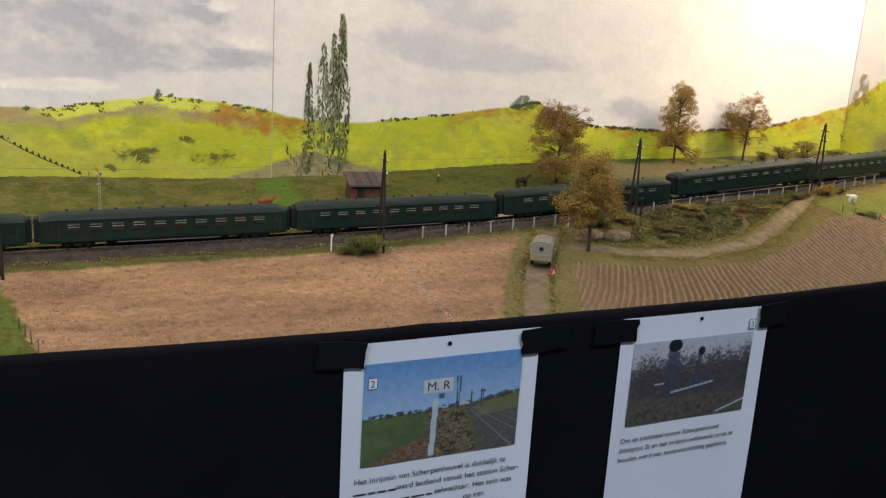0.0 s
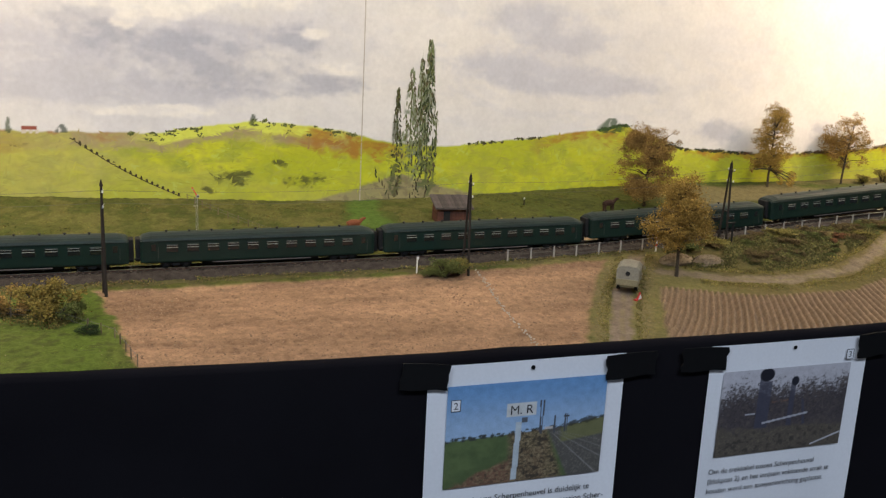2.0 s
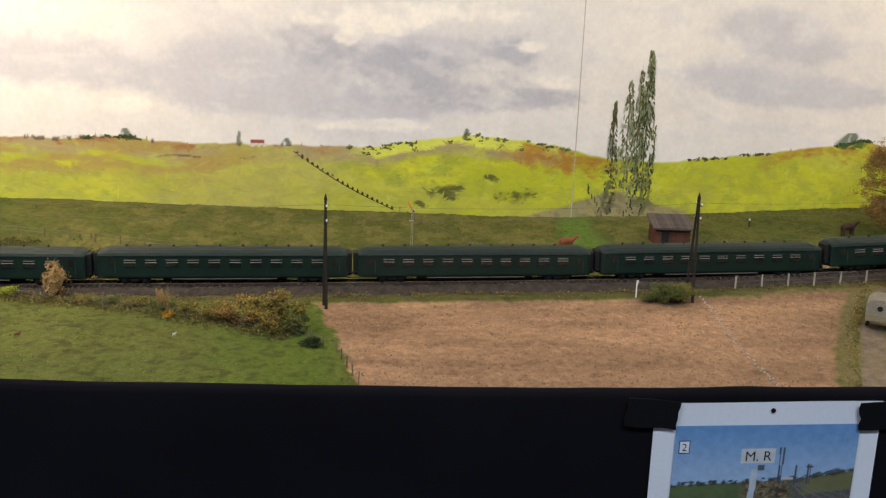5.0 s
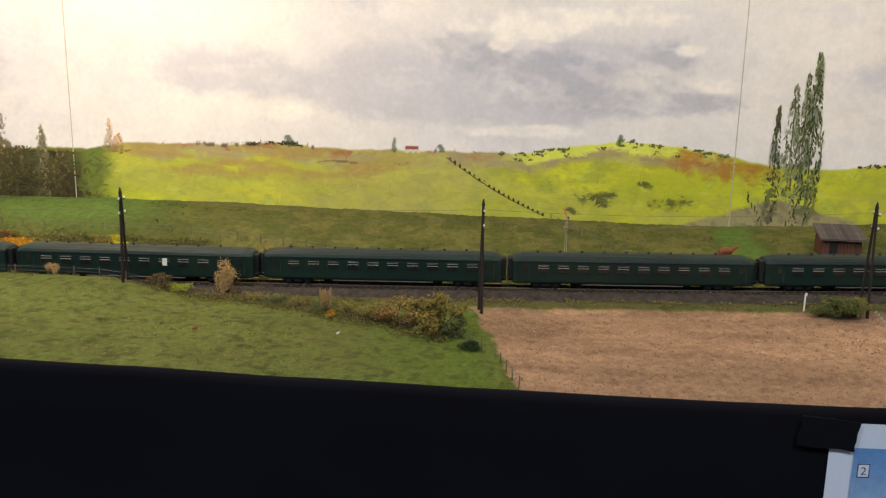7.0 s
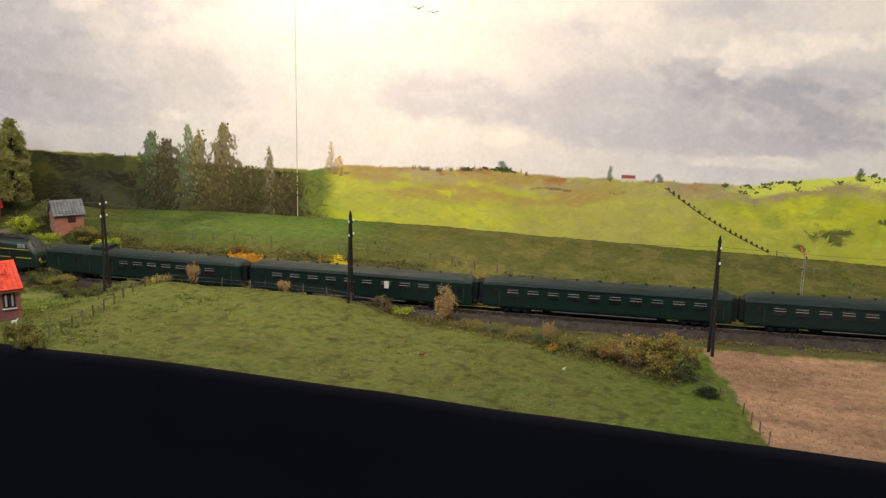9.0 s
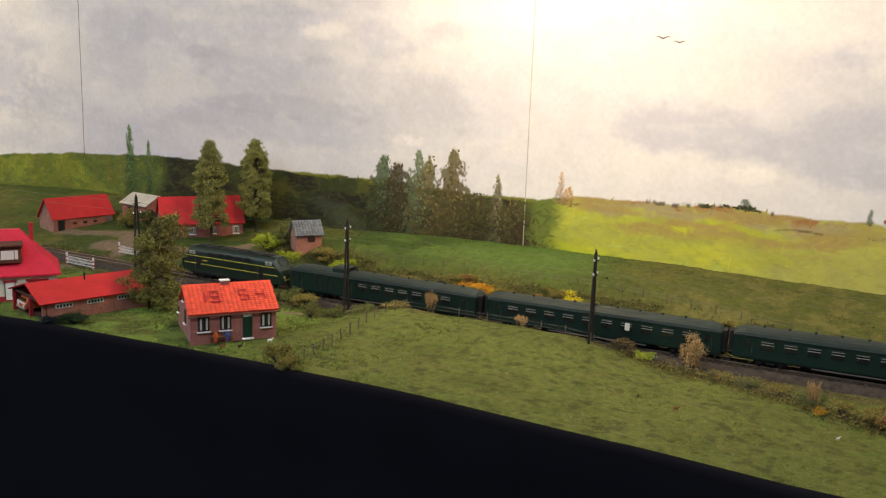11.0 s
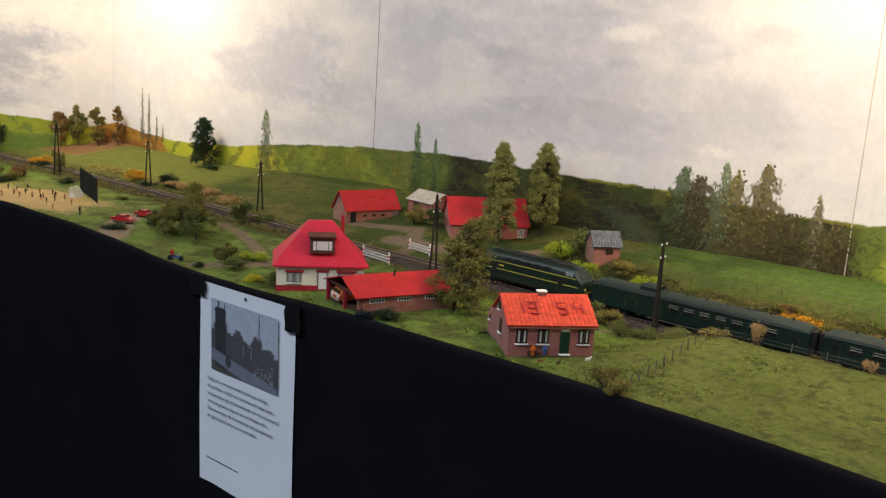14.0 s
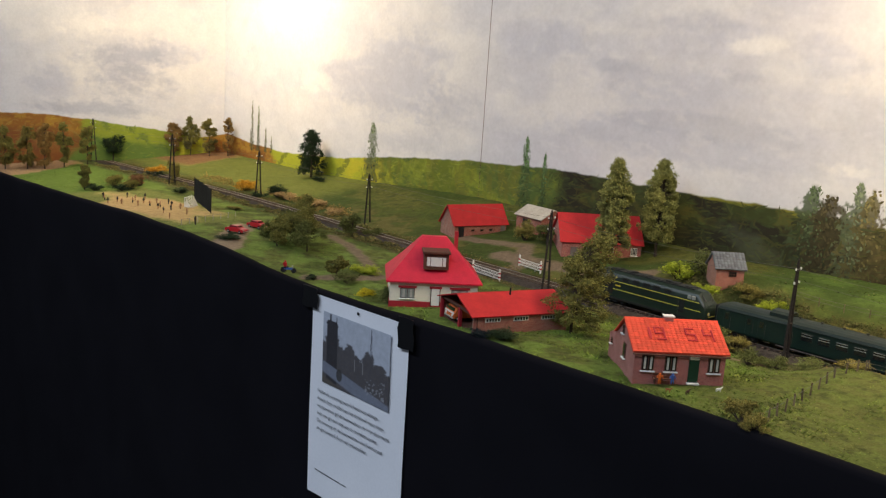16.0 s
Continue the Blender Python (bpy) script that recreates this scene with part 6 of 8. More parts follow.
def tall_crown(z0, z1, widths, n, size, seed, lean=(0.0, 0.0)):
    """Clumps in a tall crown whose half widths are given from foot to tip; lean shifts the tip."""
    rng = random.Random(seed)
    out = []
    for k in range(n):
        s = (k + rng.random()) / n
        half = float(np.interp(s, np.linspace(0, 1, len(widths)), widths))
        a, d = rng.uniform(0, 6.28), half * rng.random() ** 0.4 * 0.85
        out.append((lean[0] * s + d * math.cos(a), lean[1] * s + d * math.sin(a), z0 + (z1 - z0) * s, size * rng.uniform(0.75, 1.3)))
    return out


tree("broadleaf_tree", "small model tree with golden-brown autumn leaves by the lane", at(0.643, 0.912), 0.128, round_crown(0.094, 0.046, 0.120, 52, 5, -0.010) + round_crown(0.040, 0.044, 0.062, 8, 15, -0.036), 15000, 0.0013, "autumn", 0.0021, 5, -0.010)
tree("broadleaf_tree", "tall autumn-brown model tree beside the crossing", at(0.775, 1.212), 0.132, round_crown(0.098, 0.026, 0.120, 54, 6, -0.006) + round_crown(0.042, 0.075, 0.124, 14, 7, 0.038), 21000, 0.0013, "umber", 0.0022, 6)
tree("broadleaf_tree", "upright olive-brown model tree against the painted hills", at(1.085, 1.296), 0.146, tall_crown(0.034, 0.140, (0.036, 0.044, 0.040, 0.036, 0.034, 0.026, 0.010), 44, 0.0125, 8) + round_crown(0.036, 0.030, 0.06, 7, 9, -0.030) + round_crown(0.05, 0.006, 0.03, 9, 19, 0.040), 11500, 0.0013, "autumn", 0.0020, 8)
tree("broadleaf_tree", "thin rusty model tree against the painted hills", at(1.258, 1.300), 0.122, round_crown(0.092, 0.036, 0.120, 30, 10), 8500, 0.0013, "umber", 0.0018, 9, 0.010)
tree("broadleaf_tree", "leafy olive-green model tree beside the garage", at(-0.990, 0.853), 0.120, tall_crown(0.014, 0.116, (0.024, 0.044, 0.050, 0.042, 0.032, 0.024, 0.012), 62, 0.0100, 11, (0.018, 0.020)) + round_crown(0.045, 0.014, 0.045, 10, 12, 0.034), 13000, 0.0014, "sage", 0.0017, 11)
tree("dark_tree", "dark green pointed model tree in the back meadow", at(-2.215, 1.298), 0.126, tall_crown(0.012, 0.116, (0.034, 0.042, 0.038, 0.032, 0.028, 0.020, 0.008), 80, 0.0105, 13), 10000, 0.0017, "dark", 0.002, 13)
for x, y, h, seed in ((-1.197, 1.207, 0.176, 21), (-1.164, 1.288, 0.166, 22)):
    tree("poplar", "dense pale-green pointed model poplar near the farm", at(x, y), h, tall_crown(0.032, h - 0.006, (0.028, 0.0315, 0.032, 0.0315, 0.030, 0.027, 0.022, 0.014, 0.004), 170, 0.0078, seed), 24000, 0.0015, "poplar", 0.0024, seed)
for k, (x, y, h, w) in enumerate(((-2.905, 0.765, 0.112, 0.062), (-2.883, 0.816, 0.115, 0.058), (-2.846, 0.850, 0.122, 0.056), (-2.822, 0.893, 0.120, 0.046), (-2.796, 0.947, 0.108, 0.042), (-2.80, 1.205, 0.100, 0.052), (-2.775, 1.245, 0.118, 0.052), (-2.72, 1.277, 0.112, 0.046), (-2.672, 1.312, 0.112, 0.036), (-2.41, 0.795, 0.058, 0.032))):
    tree("orchard_tree", "slim dull-green model tree far down the layout", at(x, y), h, round_crown(w, h * 0.14, h * 0.98, 36, 30 + k), 5600, 0.0019, ("sage", "olive", "umber")[k % 3], 0.0013, 30 + k)
tree("broadleaf_tree", "spreading dark model tree at the far hillside", at(-2.895, 1.060), 0.078, round_crown(0.070, 0.032, 0.074, 18, 41, 0.006), 3600, 0.0018, "dark", 0.0017, 41, 0.006)
for k, (x, y, h, w) in enumerate(((-1.605, 0.862, 0.066, 0.076), (-1.560, 0.850, 0.050, 0.066), (-1.650, 0.905, 0.084, 0.060), (-1.645, 0.872, 0.052, 0.064), (-1.615, 0.825, 0.044, 0.066), (-1.64, 0.835, 0.040, 0.056), (-1.72, 0.95, 0.034, 0.05), (-1.635, 1.000, 0.042, 0.052), (-1.405, 0.80, 0.030, 0.036), (-1.335, 1.205, 0.038, 0.042))):
    tree("thicket_tree", "bushy dull-green model tree in a thicket", at(x, y), h, round_crown(w, h * 0.3, h * 0.9, 13, 50 + k), 3400, 0.0015, "green" if k % 2 else "sage", 0.0012, 50 + k)

BUSH = {}


def bush(x, y, w, h, foliage, label, category="bush"):
    """A low shrub of leaves on twigs; alike ones share their meshes."""
    key = (foliage, int(abs(x * 1000)) % 3)
    m = at(x, y, -0.001, (x * 5000 + y * 3000) % 360) @ Matrix.Diagonal((w, w, h, 1))
    if key not in BUSH:
        rng = random.Random(len(BUSH) + 70)
        b = thing("shrub", label, category, "shrubs")
        cl = [(rng.uniform(-0.30, 0.30), rng.uniform(-0.30, 0.30), rng.uniform(0.25, 0.72), rng.uniform(0.17, 0.28), 1.0) for _ in range(9)]
        twigs = Shape()
        for c in cl:
            twigs.rod((rng.uniform(-0.05, 0.05), rng.uniform(-0.05, 0.05), -0.05), c[:3], 0.030, 0.010, 5)
        part("stem", twigs, M["bark"], b)
        part("foliage", leaf_mesh("foliage", clump_points(cl, 3800, rng, 0.3), 0.022, LEAF[foliage], rng), None, b)
        b.matrix_basis = m
        BUSH[key] = b
        return b
    c = copy_thing(BUSH[key], Matrix())
    c.matrix_basis = m
    return tagged(c, label, category)


# shrubs: far end
for x, y, w, h, f, label in (
    (-2.58, 1.050, 0.06, 0.028, "gold", "golden bush on the far bank"), (-2.52, 1.02, 0.05, 0.022, "dark", "dark bush on the far bank"), (-2.42, 0.870, 0.05, 0.034, "olive", "brown bush behind the pitch"),
    (-2.40, 1.01, 0.035, 0.075, "olive", "tall thin olive shrub beside the line"), (-2.40, 0.925, 0.05, 0.030, "pink", "orange-brown bush behind the pitch"), (-2.38, 0.81, 0.045, 0.022, "dark", "dark bush behind the pitch"),
    (-2.36, 0.885, 0.05, 0.026, "olive", "olive bush behind the pitch"), (-2.35, 0.86, 0.05, 0.018, "dark", "dark bush behind the pitch"), (-2.25, 0.955, 0.05, 0.016, "dark", "dark bush behind the pitch"),
    (-2.22, 1.112, 0.06, 0.030, "gold", "golden bush on the far bank"), (-2.11, 1.085, 0.04, 0.022, "dark", "dark bush on the far bank"), (-2.05, 1.12, 0.055, 0.022, "straw", "dry grass tussock on the bank"),
    (-2.145, 1.275, 0.05, 0.016, "dark", "dark bush under the dark tree"), (-1.98, 0.95, 0.04, 0.012, "olive", "brown bush by the net"), (-1.93, 1.115, 0.055, 0.022, "straw", "dry grass tussock on the bank"),
    (-1.84, 1.105, 0.05, 0.018, "straw", "dry grass tussock on the bank"), (-1.69, 0.775, 0.050, 0.014, "dark", "dark clipped hedge by the cars"), (-1.41, 0.755, 0.026, 0.010, "dark", "dark low bush by the road"),
    (-1.40, 0.850, 0.05, 0.018, "lime", "lime bush by the road"),
):
    bush(x, y, w, h, f, label)
# shrubs: village
for x, y, w, h, f, label in (
    (-1.36, 0.790, 0.045, 0.018, "green", "low green bush by the road"), (-1.29, 0.765, 0.032, 0.012, "yellow", "yellow flowering bush beside the road"), (-1.25, 0.80, 0.03, 0.014, "yellow", "yellow flowering bush beside the villa"),
    (-1.232, 0.762, 0.034, 0.026, "green", "green bush beside the villa"), (-1.165, 0.935, 0.03, 0.012, "yellow", "yellow bush behind the villa"), (-1.14, 1.08, 0.05, 0.012, "green", "green weeds beside the line"),
    (-1.11, 0.905, 0.03, 0.012, "gold", "yellow-brown bush behind the villa"), (-1.045, 1.10, 0.04, 0.018, "yellow", "yellow broom below the slate hut"), (-1.035, 0.742, 0.034, 0.015, "blue", "dark bush against the garage"),
    (-1.01, 1.10, 0.045, 0.022, "lime", "yellow-green bush below the slate hut"), (-1.010, 0.752, 0.042, 0.018, "dark", "dark green bush against the garage"), (-0.98, 1.09, 0.05, 0.030, "green", "green bush below the slate hut"),
    (-0.935, 1.085, 0.06, 0.030, "green", "green bush below the slate hut"), (-0.90, 1.075, 0.05, 0.022, "olive", "olive bush on the bank"), (-0.868, 1.115, 0.040, 0.030, "lime", "lime-yellow bush beside the slate hut"),
    (-0.86, 1.055, 0.034, 0.014, "olive", "olive bush beside the line"), (-0.82, 1.06, 0.04, 0.014, "lime", "lime weeds beside the line"), (-0.800, 1.095, 0.028, 0.034, "lime", "lime-yellow bush on the bank"),
    (-0.80, 0.935, 0.03, 0.022, "green", "green bush behind the cottage"), (-1.030, 1.150, 0.060, 0.034, "lime", "yellow-green bush below the slate hut"),
    (-0.995, 1.160, 0.060, 0.040, "green", "leafy green bush below the slate hut"), (-0.960, 1.105, 0.045, 0.026, "lime", "yellow-green bush below the slate hut"),
    (-0.910, 1.128, 0.044, 0.022, "olive", "olive bush beside the slate hut"), (-0.885, 1.000, 0.050, 0.028, "green", "green bush between cottage and line"), (-0.845, 0.985, 0.045, 0.024, "olive", "olive bush between cottage and line"),
    (-1.389, 1.209, 0.055, 0.046, "olive", "round olive bush in the farm yard"), (-2.090, 1.120, 0.055, 0.036, "dark", "dark bush beside the far mast"), (-1.62, 1.035, 0.045, 0.026, "green", "green bush beside the far line"),
):
    bush(x, y, w, h, f, label)
# shrubs: houses and bank
for x, y, w, h, f, label in (
    (-0.78, 0.955, 0.036, 0.020, "green", "green bush behind the cottage"), (-0.745, 1.092, 0.044, 0.024, "dark", "dark green bush on the bank"), (-0.745, 0.985, 0.06, 0.012, "green", "green weeds beside the line"),
    (-0.705, 1.112, 0.034, 0.036, "blue", "dark blue-green bush on the bank"), (-0.705, 0.745, 0.034, 0.030, "olive", "brown-green bush at the garden corner"), (-0.70, 0.985, 0.04, 0.010, "olive", "olive weeds beside the line"),
    (-0.688, 0.738, 0.03, 0.018, "olive", "brown-green bush at the garden corner"), (-0.655, 1.110, 0.058, 0.038, "gold", "golden flowering bush on the bank"), (-0.655, 0.984, 0.020, 0.034, "straw", "small pale dry shrub by the fence"), (-0.535, 0.985, 0.016, 0.018, "straw", "small pale dry shrub by the fence"),
    (-0.605, 1.108, 0.040, 0.030, "dark", "dark green bush on the bank"), (-0.56, 1.112, 0.05, 0.032, "umber", "olive bush on the bank"), (-0.515, 1.120, 0.042, 0.032, "yellow", "bright yellow broom on the bank"),
    (-0.475, 1.118, 0.03, 0.016, "blue", "dark bush on the bank"), (-0.338, 1.002, 0.036, 0.050, "straw", "pale dry shrub standing by the line"), (-0.414, 0.992, 0.036, 0.020, "heath", "dull brown bush by the fence"),
    (-0.390, 0.992, 0.03, 0.013, "lime", "bright green weeds by the fence"), (-0.305, 0.982, 0.03, 0.012, "olive", "olive weeds by the fence"), (-0.275, 0.972, 0.03, 0.012, "green", "green weeds by the fence"),
    (-0.275, 1.112, 0.042, 0.020, "yellow", "bright yellow broom on the bank"),
):
    bush(x, y, w, h, f, label)
# shrubs: front meadow
for x, y, w, h, f, label in (
    (-0.245, 0.958, 0.030, 0.016, "olive", "olive bush in the hedge"), (-0.22, 1.115, 0.04, 0.016, "yellow", "bright yellow broom behind the line"), (-0.215, 0.945, 0.036, 0.016, "green", "green bush in the hedge"),
    (-0.211, 0.938, 0.014, 0.036, "straw", "thin dry stalks in the hedge"), (-0.185, 0.930, 0.034, 0.020, "olive", "olive bush in the hedge"), (-0.204, 0.925, 0.016, 0.009, "gold", "small golden flowering plant"),
    (-0.155, 0.915, 0.040, 0.024, "olive", "golden-brown bush in the hedge"), (-0.130, 0.905, 0.050, 0.030, "umber", "brownish bush in the hedge"), (-0.092, 0.885, 0.066, 0.050, "ochre", "golden-olive bush at the meadow corner"),
    (-0.070, 0.872, 0.034, 0.026, "green", "green bush in the hedge"), (-0.055, 0.836, 0.024, 0.012, "dark", "dark low bush by the fence end"), (0.052, 1.108, 0.050, 0.016, "yellow", "bright yellow broom behind the line"),
    (0.330, 0.974, 0.03, 0.018, "green", "dull green bush at the field edge"), (0.349, 0.972, 0.052, 0.026, "green", "dull olive-green bush at the field edge"), (0.368, 0.976, 0.036, 0.026, "olive", "golden-olive bush at the field edge"),
    (0.372, 1.126, 0.030, 0.012, "gold", "orange flowering bush behind the line"), (0.392, 1.122, 0.026, 0.010, "dark", "dark low bush behind the line"), (0.405, 1.180, 0.02, 0.010, "green", "green bush in front of the timber hut"),
    (0.43, 1.185, 0.024, 0.012, "dark", "dark bush in front of the timber hut"),
):
    bush(x, y, w, h, f, label)
# shrubs: crossing and field end
for x, y, w, h, f, label in (
    (0.455, 1.125, 0.010, 0.020, "dark", "dark thin bush behind the line"), (0.485, 1.122, 0.034, 0.034, "straw", "pale dry shrub behind the line"), (0.70, 0.985, 0.05, 0.016, "green", "green bush behind the rubble"),
    (0.75, 0.99, 0.05, 0.018, "olive", "olive bush beside the line"), (0.86, 0.985, 0.05, 0.016, "olive", "olive bush beside the line"), (0.922, 0.950, 0.020, 0.008, "pink", "rusty low plants in the scrub"),
    (0.945, 0.958, 0.026, 0.010, "pink", "rusty low plants in the scrub"), (1.165, 1.005, 0.040, 0.026, "autumn", "brown bush at the road bend"), (1.17, 0.925, 0.03, 0.012, "green", "green hedge bush by the far field"),
    (1.20, 1.010, 0.030, 0.018, "olive", "olive bush at the road bend"), (1.22, 0.90, 0.03, 0.012, "dark", "dark hedge bush by the far field"), (1.31, 1.30, 0.04, 0.02, "olive", "brown-green bush against the painted hills"),
    (1.36, 1.30, 0.05, 0.030, "olive", "brown-green bush against the painted hills"), (1.42, 1.295, 0.06, 0.040, "olive", "brown-green bush against the painted hills"), (1.49, 1.28, 0.05, 0.02, "green", "green bush against the painted hills"),
):
    bush(x, y, w, h, f, label)
rng = random.Random(8)
for _ in range(26):  # smaller scrub on the bank behind the line
    x = rng.uniform(-0.78, -0.30)
    bush(x, rail_y(x) + rng.uniform(0.055, 0.120), rng.uniform(0.02, 0.04), rng.uniform(0.010, 0.020), rng.choice(("olive", "olive", "green", "dark", "pink")), "low scrub bush on the bank behind the line")
for _ in range(60):  # scrub between road and line
    x = rng.uniform(0.70, 1.12)
    y = rng.uniform(0.915 + max(0, x - 0.9) * 0.45, 1.0)
    bush(x, y, rng.uniform(0.018, 0.036), rng.uniform(0.006, 0.013), rng.choice(("olive", "green", "heath", "heath", "heath")), "low dry scrub beside the line")


# ---- grass, weeds, soil crumbs ----
def sprinkle(name, label, x, y, z, size, colours, material, seed, tall=1.0):
    """Loose fibres: one leaning triangle each."""
    r = np.random.RandomState(seed)
    n = len(x)
    a = r.uniform(0, 2 * np.pi, n)
    lean = r.uniform(-1.7, 1.7, (n, 2)) * size[:, None]
    p = np.stack([x, y, z - 0.0006], 1)
    side = np.stack([np.cos(a), np.sin(a), 0 * a], 1) * (size * 0.34)[:, None]
    tip = p + np.stack([lean[:, 0], lean[:, 1], size * tall], 1)
    v = np.stack([p - side, p + side, tip], 1).reshape(-1, 3)
    me = bpy.data.meshes.new(name)
    me.vertices.add(3 * n)
    me.vertices.foreach_set("co", v.ravel().astype(np.float32))
    me.loops.add(3 * n)
    me.loops.foreach_set("vertex_index", np.arange(3 * n, dtype=np.int32))
    me.polygons.add(n)
    me.polygons.foreach_set("loop_start", np.arange(0, 3 * n, 3, dtype=np.int32))
    me.update(calc_edges=True)
    paint_on(me, np.repeat(colours, 3, 0))
    me.materials.append(material)
    return tagged(new(name, me), label, "grass", kind="stuff")


def carpet(name, label, x, y, tall, colours, size, seed):
    """Dense low scrub: small turned leaves in a layer over the land."""
    r = np.random.RandomState(seed)
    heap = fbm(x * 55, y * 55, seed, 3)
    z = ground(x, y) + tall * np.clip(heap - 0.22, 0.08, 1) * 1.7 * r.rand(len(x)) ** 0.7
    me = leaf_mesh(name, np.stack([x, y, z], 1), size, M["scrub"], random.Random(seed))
    # leaf tone rises with the heap: tops paler, hollows darkened in the colour itself
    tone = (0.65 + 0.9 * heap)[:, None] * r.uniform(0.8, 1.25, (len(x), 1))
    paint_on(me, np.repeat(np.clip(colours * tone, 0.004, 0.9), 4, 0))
    return tagged(new(name, me), label, "scrub", kind="stuff")


def chain_places(chain, n, r, gap, spread):
    """Random places on both sides of a chain of points."""
    s = r.rand(n)
    k = np.linspace(0, 1, len(chain))
    lx, ly = np.interp(s, k, [p[0] for p in chain]), np.interp(s, k, [p[1] for p in chain])
    tx, ty = np.interp(s + 0.02, k, [p[0] for p in chain]) - np.interp(s - 0.02, k, [p[0] for p in chain]), np.interp(s + 0.02, k, [p[1] for p in chain]) - np.interp(s - 0.02, k, [p[1] for p in chain])
    size = np.hypot(tx, ty)
    off = np.where(r.rand(n) < 0.5, -1, 1) * (gap + np.abs(r.normal(0, spread, n)))
    return lx - ty / size * off, ly + tx / size * off


def pick(r, n, colours):
    return np.array(colours)[r.randint(0, len(colours), n)]


def grass():
    r = np.random.RandomState(77)
    n = 430000
    x, y = r.uniform(-2.85, 1.5, n), r.uniform(FRONT + 0.004, 1.335, n)
    keep = (np.abs(rail_gap(x, y)) > 0.034) & (r.rand(n) < np.where(y < 1.0, 1.0, 0.5))
    x, y = x[keep], y[keep]
    c, field, furrow = land_colour(x, y)
    green = (c[:, 1] > c[:, 0] * 0.93) & (field + furrow < 0.3)
    x, y, c = x[green], y[green], c[green]
    c = c * r.uniform(0.60, 1.75, (len(x), 1)) * pick(r, len(x), [(1, 1, 1), (1, 1, 1), (1.25, 1.02, 1.1), (0.85, 0.95, 0.9)])
    sprinkle("grass_fibres", "short scattered green grass fibres", x, y, ground(x, y), r.uniform(0.0009, 0.0021, len(x)), c, M["grass"], 78, 0.55)
    n = 30000
    x, y = r.uniform(-1.30, 0.0, n), r.uniform(FRONT + 0.006, 0.99, n)
    c, field, furrow = land_colour(x, y)
    keep = (c[:, 1] > c[:, 0] * 0.93) & (field < 0.3) & (fbm(x * 42, y * 46, 151) > 0.59) & (np.abs(rail_gap(x, y)) > 0.045)
    x, y, c = x[keep], y[keep], c[keep]
    sprinkle("meadow_tufts", "small olive tufts over the front meadow", x, y, ground(x, y), r.uniform(0.0012, 0.0026, len(x)), c * pick(r, len(x), [(1.05, 1.1, 1.05), (1.25, 1.2, 1.1), (0.95, 1.1, 0.9)]), M["grass"], 86, 0.7)
    n = 22000
    x, y = r.uniform(-1.30, -0.60, n), r.uniform(FRONT + 0.006, 0.97, n)
    c, field, furrow = land_colour(x, y)
    keep = (c[:, 1] > c[:, 0] * 0.95) & (fbm(x * 26, y * 26, 153) > 0.44)
    x, y, c = x[keep], y[keep], c[keep]
    sprinkle("garden_grass", "longer fresh green grass round the houses", x, y, ground(x, y), r.uniform(0.0016, 0.0034, len(x)), c * pick(r, len(x), [(1.3, 1.4, 1.2), (1.9, 1.9, 1.5), (1.0, 1.15, 0.9)]), M["grass"], 87, 0.8)
    n = 26000
    x, y = r.uniform(-1.0, 1.0, n), r.uniform(1.12, 1.33, n)
    c, field, furrow = land_colour(x, y)
    keep = (c[:, 1] > c[:, 0] * 0.93) & (fbm(x * 38, y * 60, 155) > 0.56)
    x, y, c = x[keep], y[keep], c[keep]
    sprinkle("pasture_tufts", "dull brown and dark green tufts over the back pasture", x, y, ground(x, y), r.uniform(0.0014, 0.0034, len(x)), c * pick(r, len(x), [(0.6, 0.6, 0.6), (1.5, 1.05, 1.1), (0.8, 0.7, 0.7), (1.5, 1.45, 1.2)]), M["grass"], 89, 0.8)
    # rough weeds along both edges of the line
    n = 46000
    x = r.uniform(-2.8, 1.45, n)
    side = np.where(r.rand(n) < 0.65, -1, 1)
    y = table(RAILY, x) + side * (0.035 + np.abs(r.normal(0, 0.009, n)))
    c = pick(r, n, [(0.11, 0.11, 0.03), (0.16, 0.13, 0.05), (0.075, 0.085, 0.022), (0.20, 0.14, 0.06)])
    clumped = fbm(x * 30, y * 50, 141) > 0.40
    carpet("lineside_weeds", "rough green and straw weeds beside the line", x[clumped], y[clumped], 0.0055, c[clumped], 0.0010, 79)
    x = r.uniform(-2.8, -1.36, 30000)
    y = table(RAILY, x) + np.where(r.rand(30000) < 0.6, -1, 1) * (0.019 + np.abs(r.normal(0, 0.014, 30000)))
    thick = fbm(x * 24, y * 40, 149) > 0.42
    c = pick(r, 30000, [(0.14, 0.13, 0.04), (0.22, 0.17, 0.06), (0.09, 0.095, 0.028), (0.12, 0.10, 0.04)])
    carpet("bank_growth", "rough olive and straw growth over the far track bank", x[thick], y[thick], 0.0095, c[thick], 0.0014, 88)
    x, y = chain_places(LANE, 9000, r, 0.0145, 0.0065)
    keep = (y > FRONT + 0.006) & (y < 0.985)
    x, y = x[keep], y[keep]
    carpet("lane_verge", "straggling grass verges of the dirt lane", x, y, 0.0028, pick(r, len(x), [(0.19, 0.155, 0.05), (0.15, 0.135, 0.035), (0.23, 0.18, 0.08)]), 0.0009, 80)
    x, y = chain_places(ROAD, 12000, r, 0.0140, 0.007)
    keep = (x > 0.665) & (y < rail_y_all(x) - 0.04)
    x, y = x[keep], y[keep]
    carpet("road_verge", "straggling grass verges of the field road", x, y, 0.0032, pick(r, len(x), [(0.22, 0.18, 0.045), (0.16, 0.145, 0.035), (0.25, 0.19, 0.075)]), 0.0009, 81)
    # heath between the field road and the line
    n = 60000
    x, y = r.uniform(0.67, 1.12, n), r.uniform(0.88, 1.01, n)
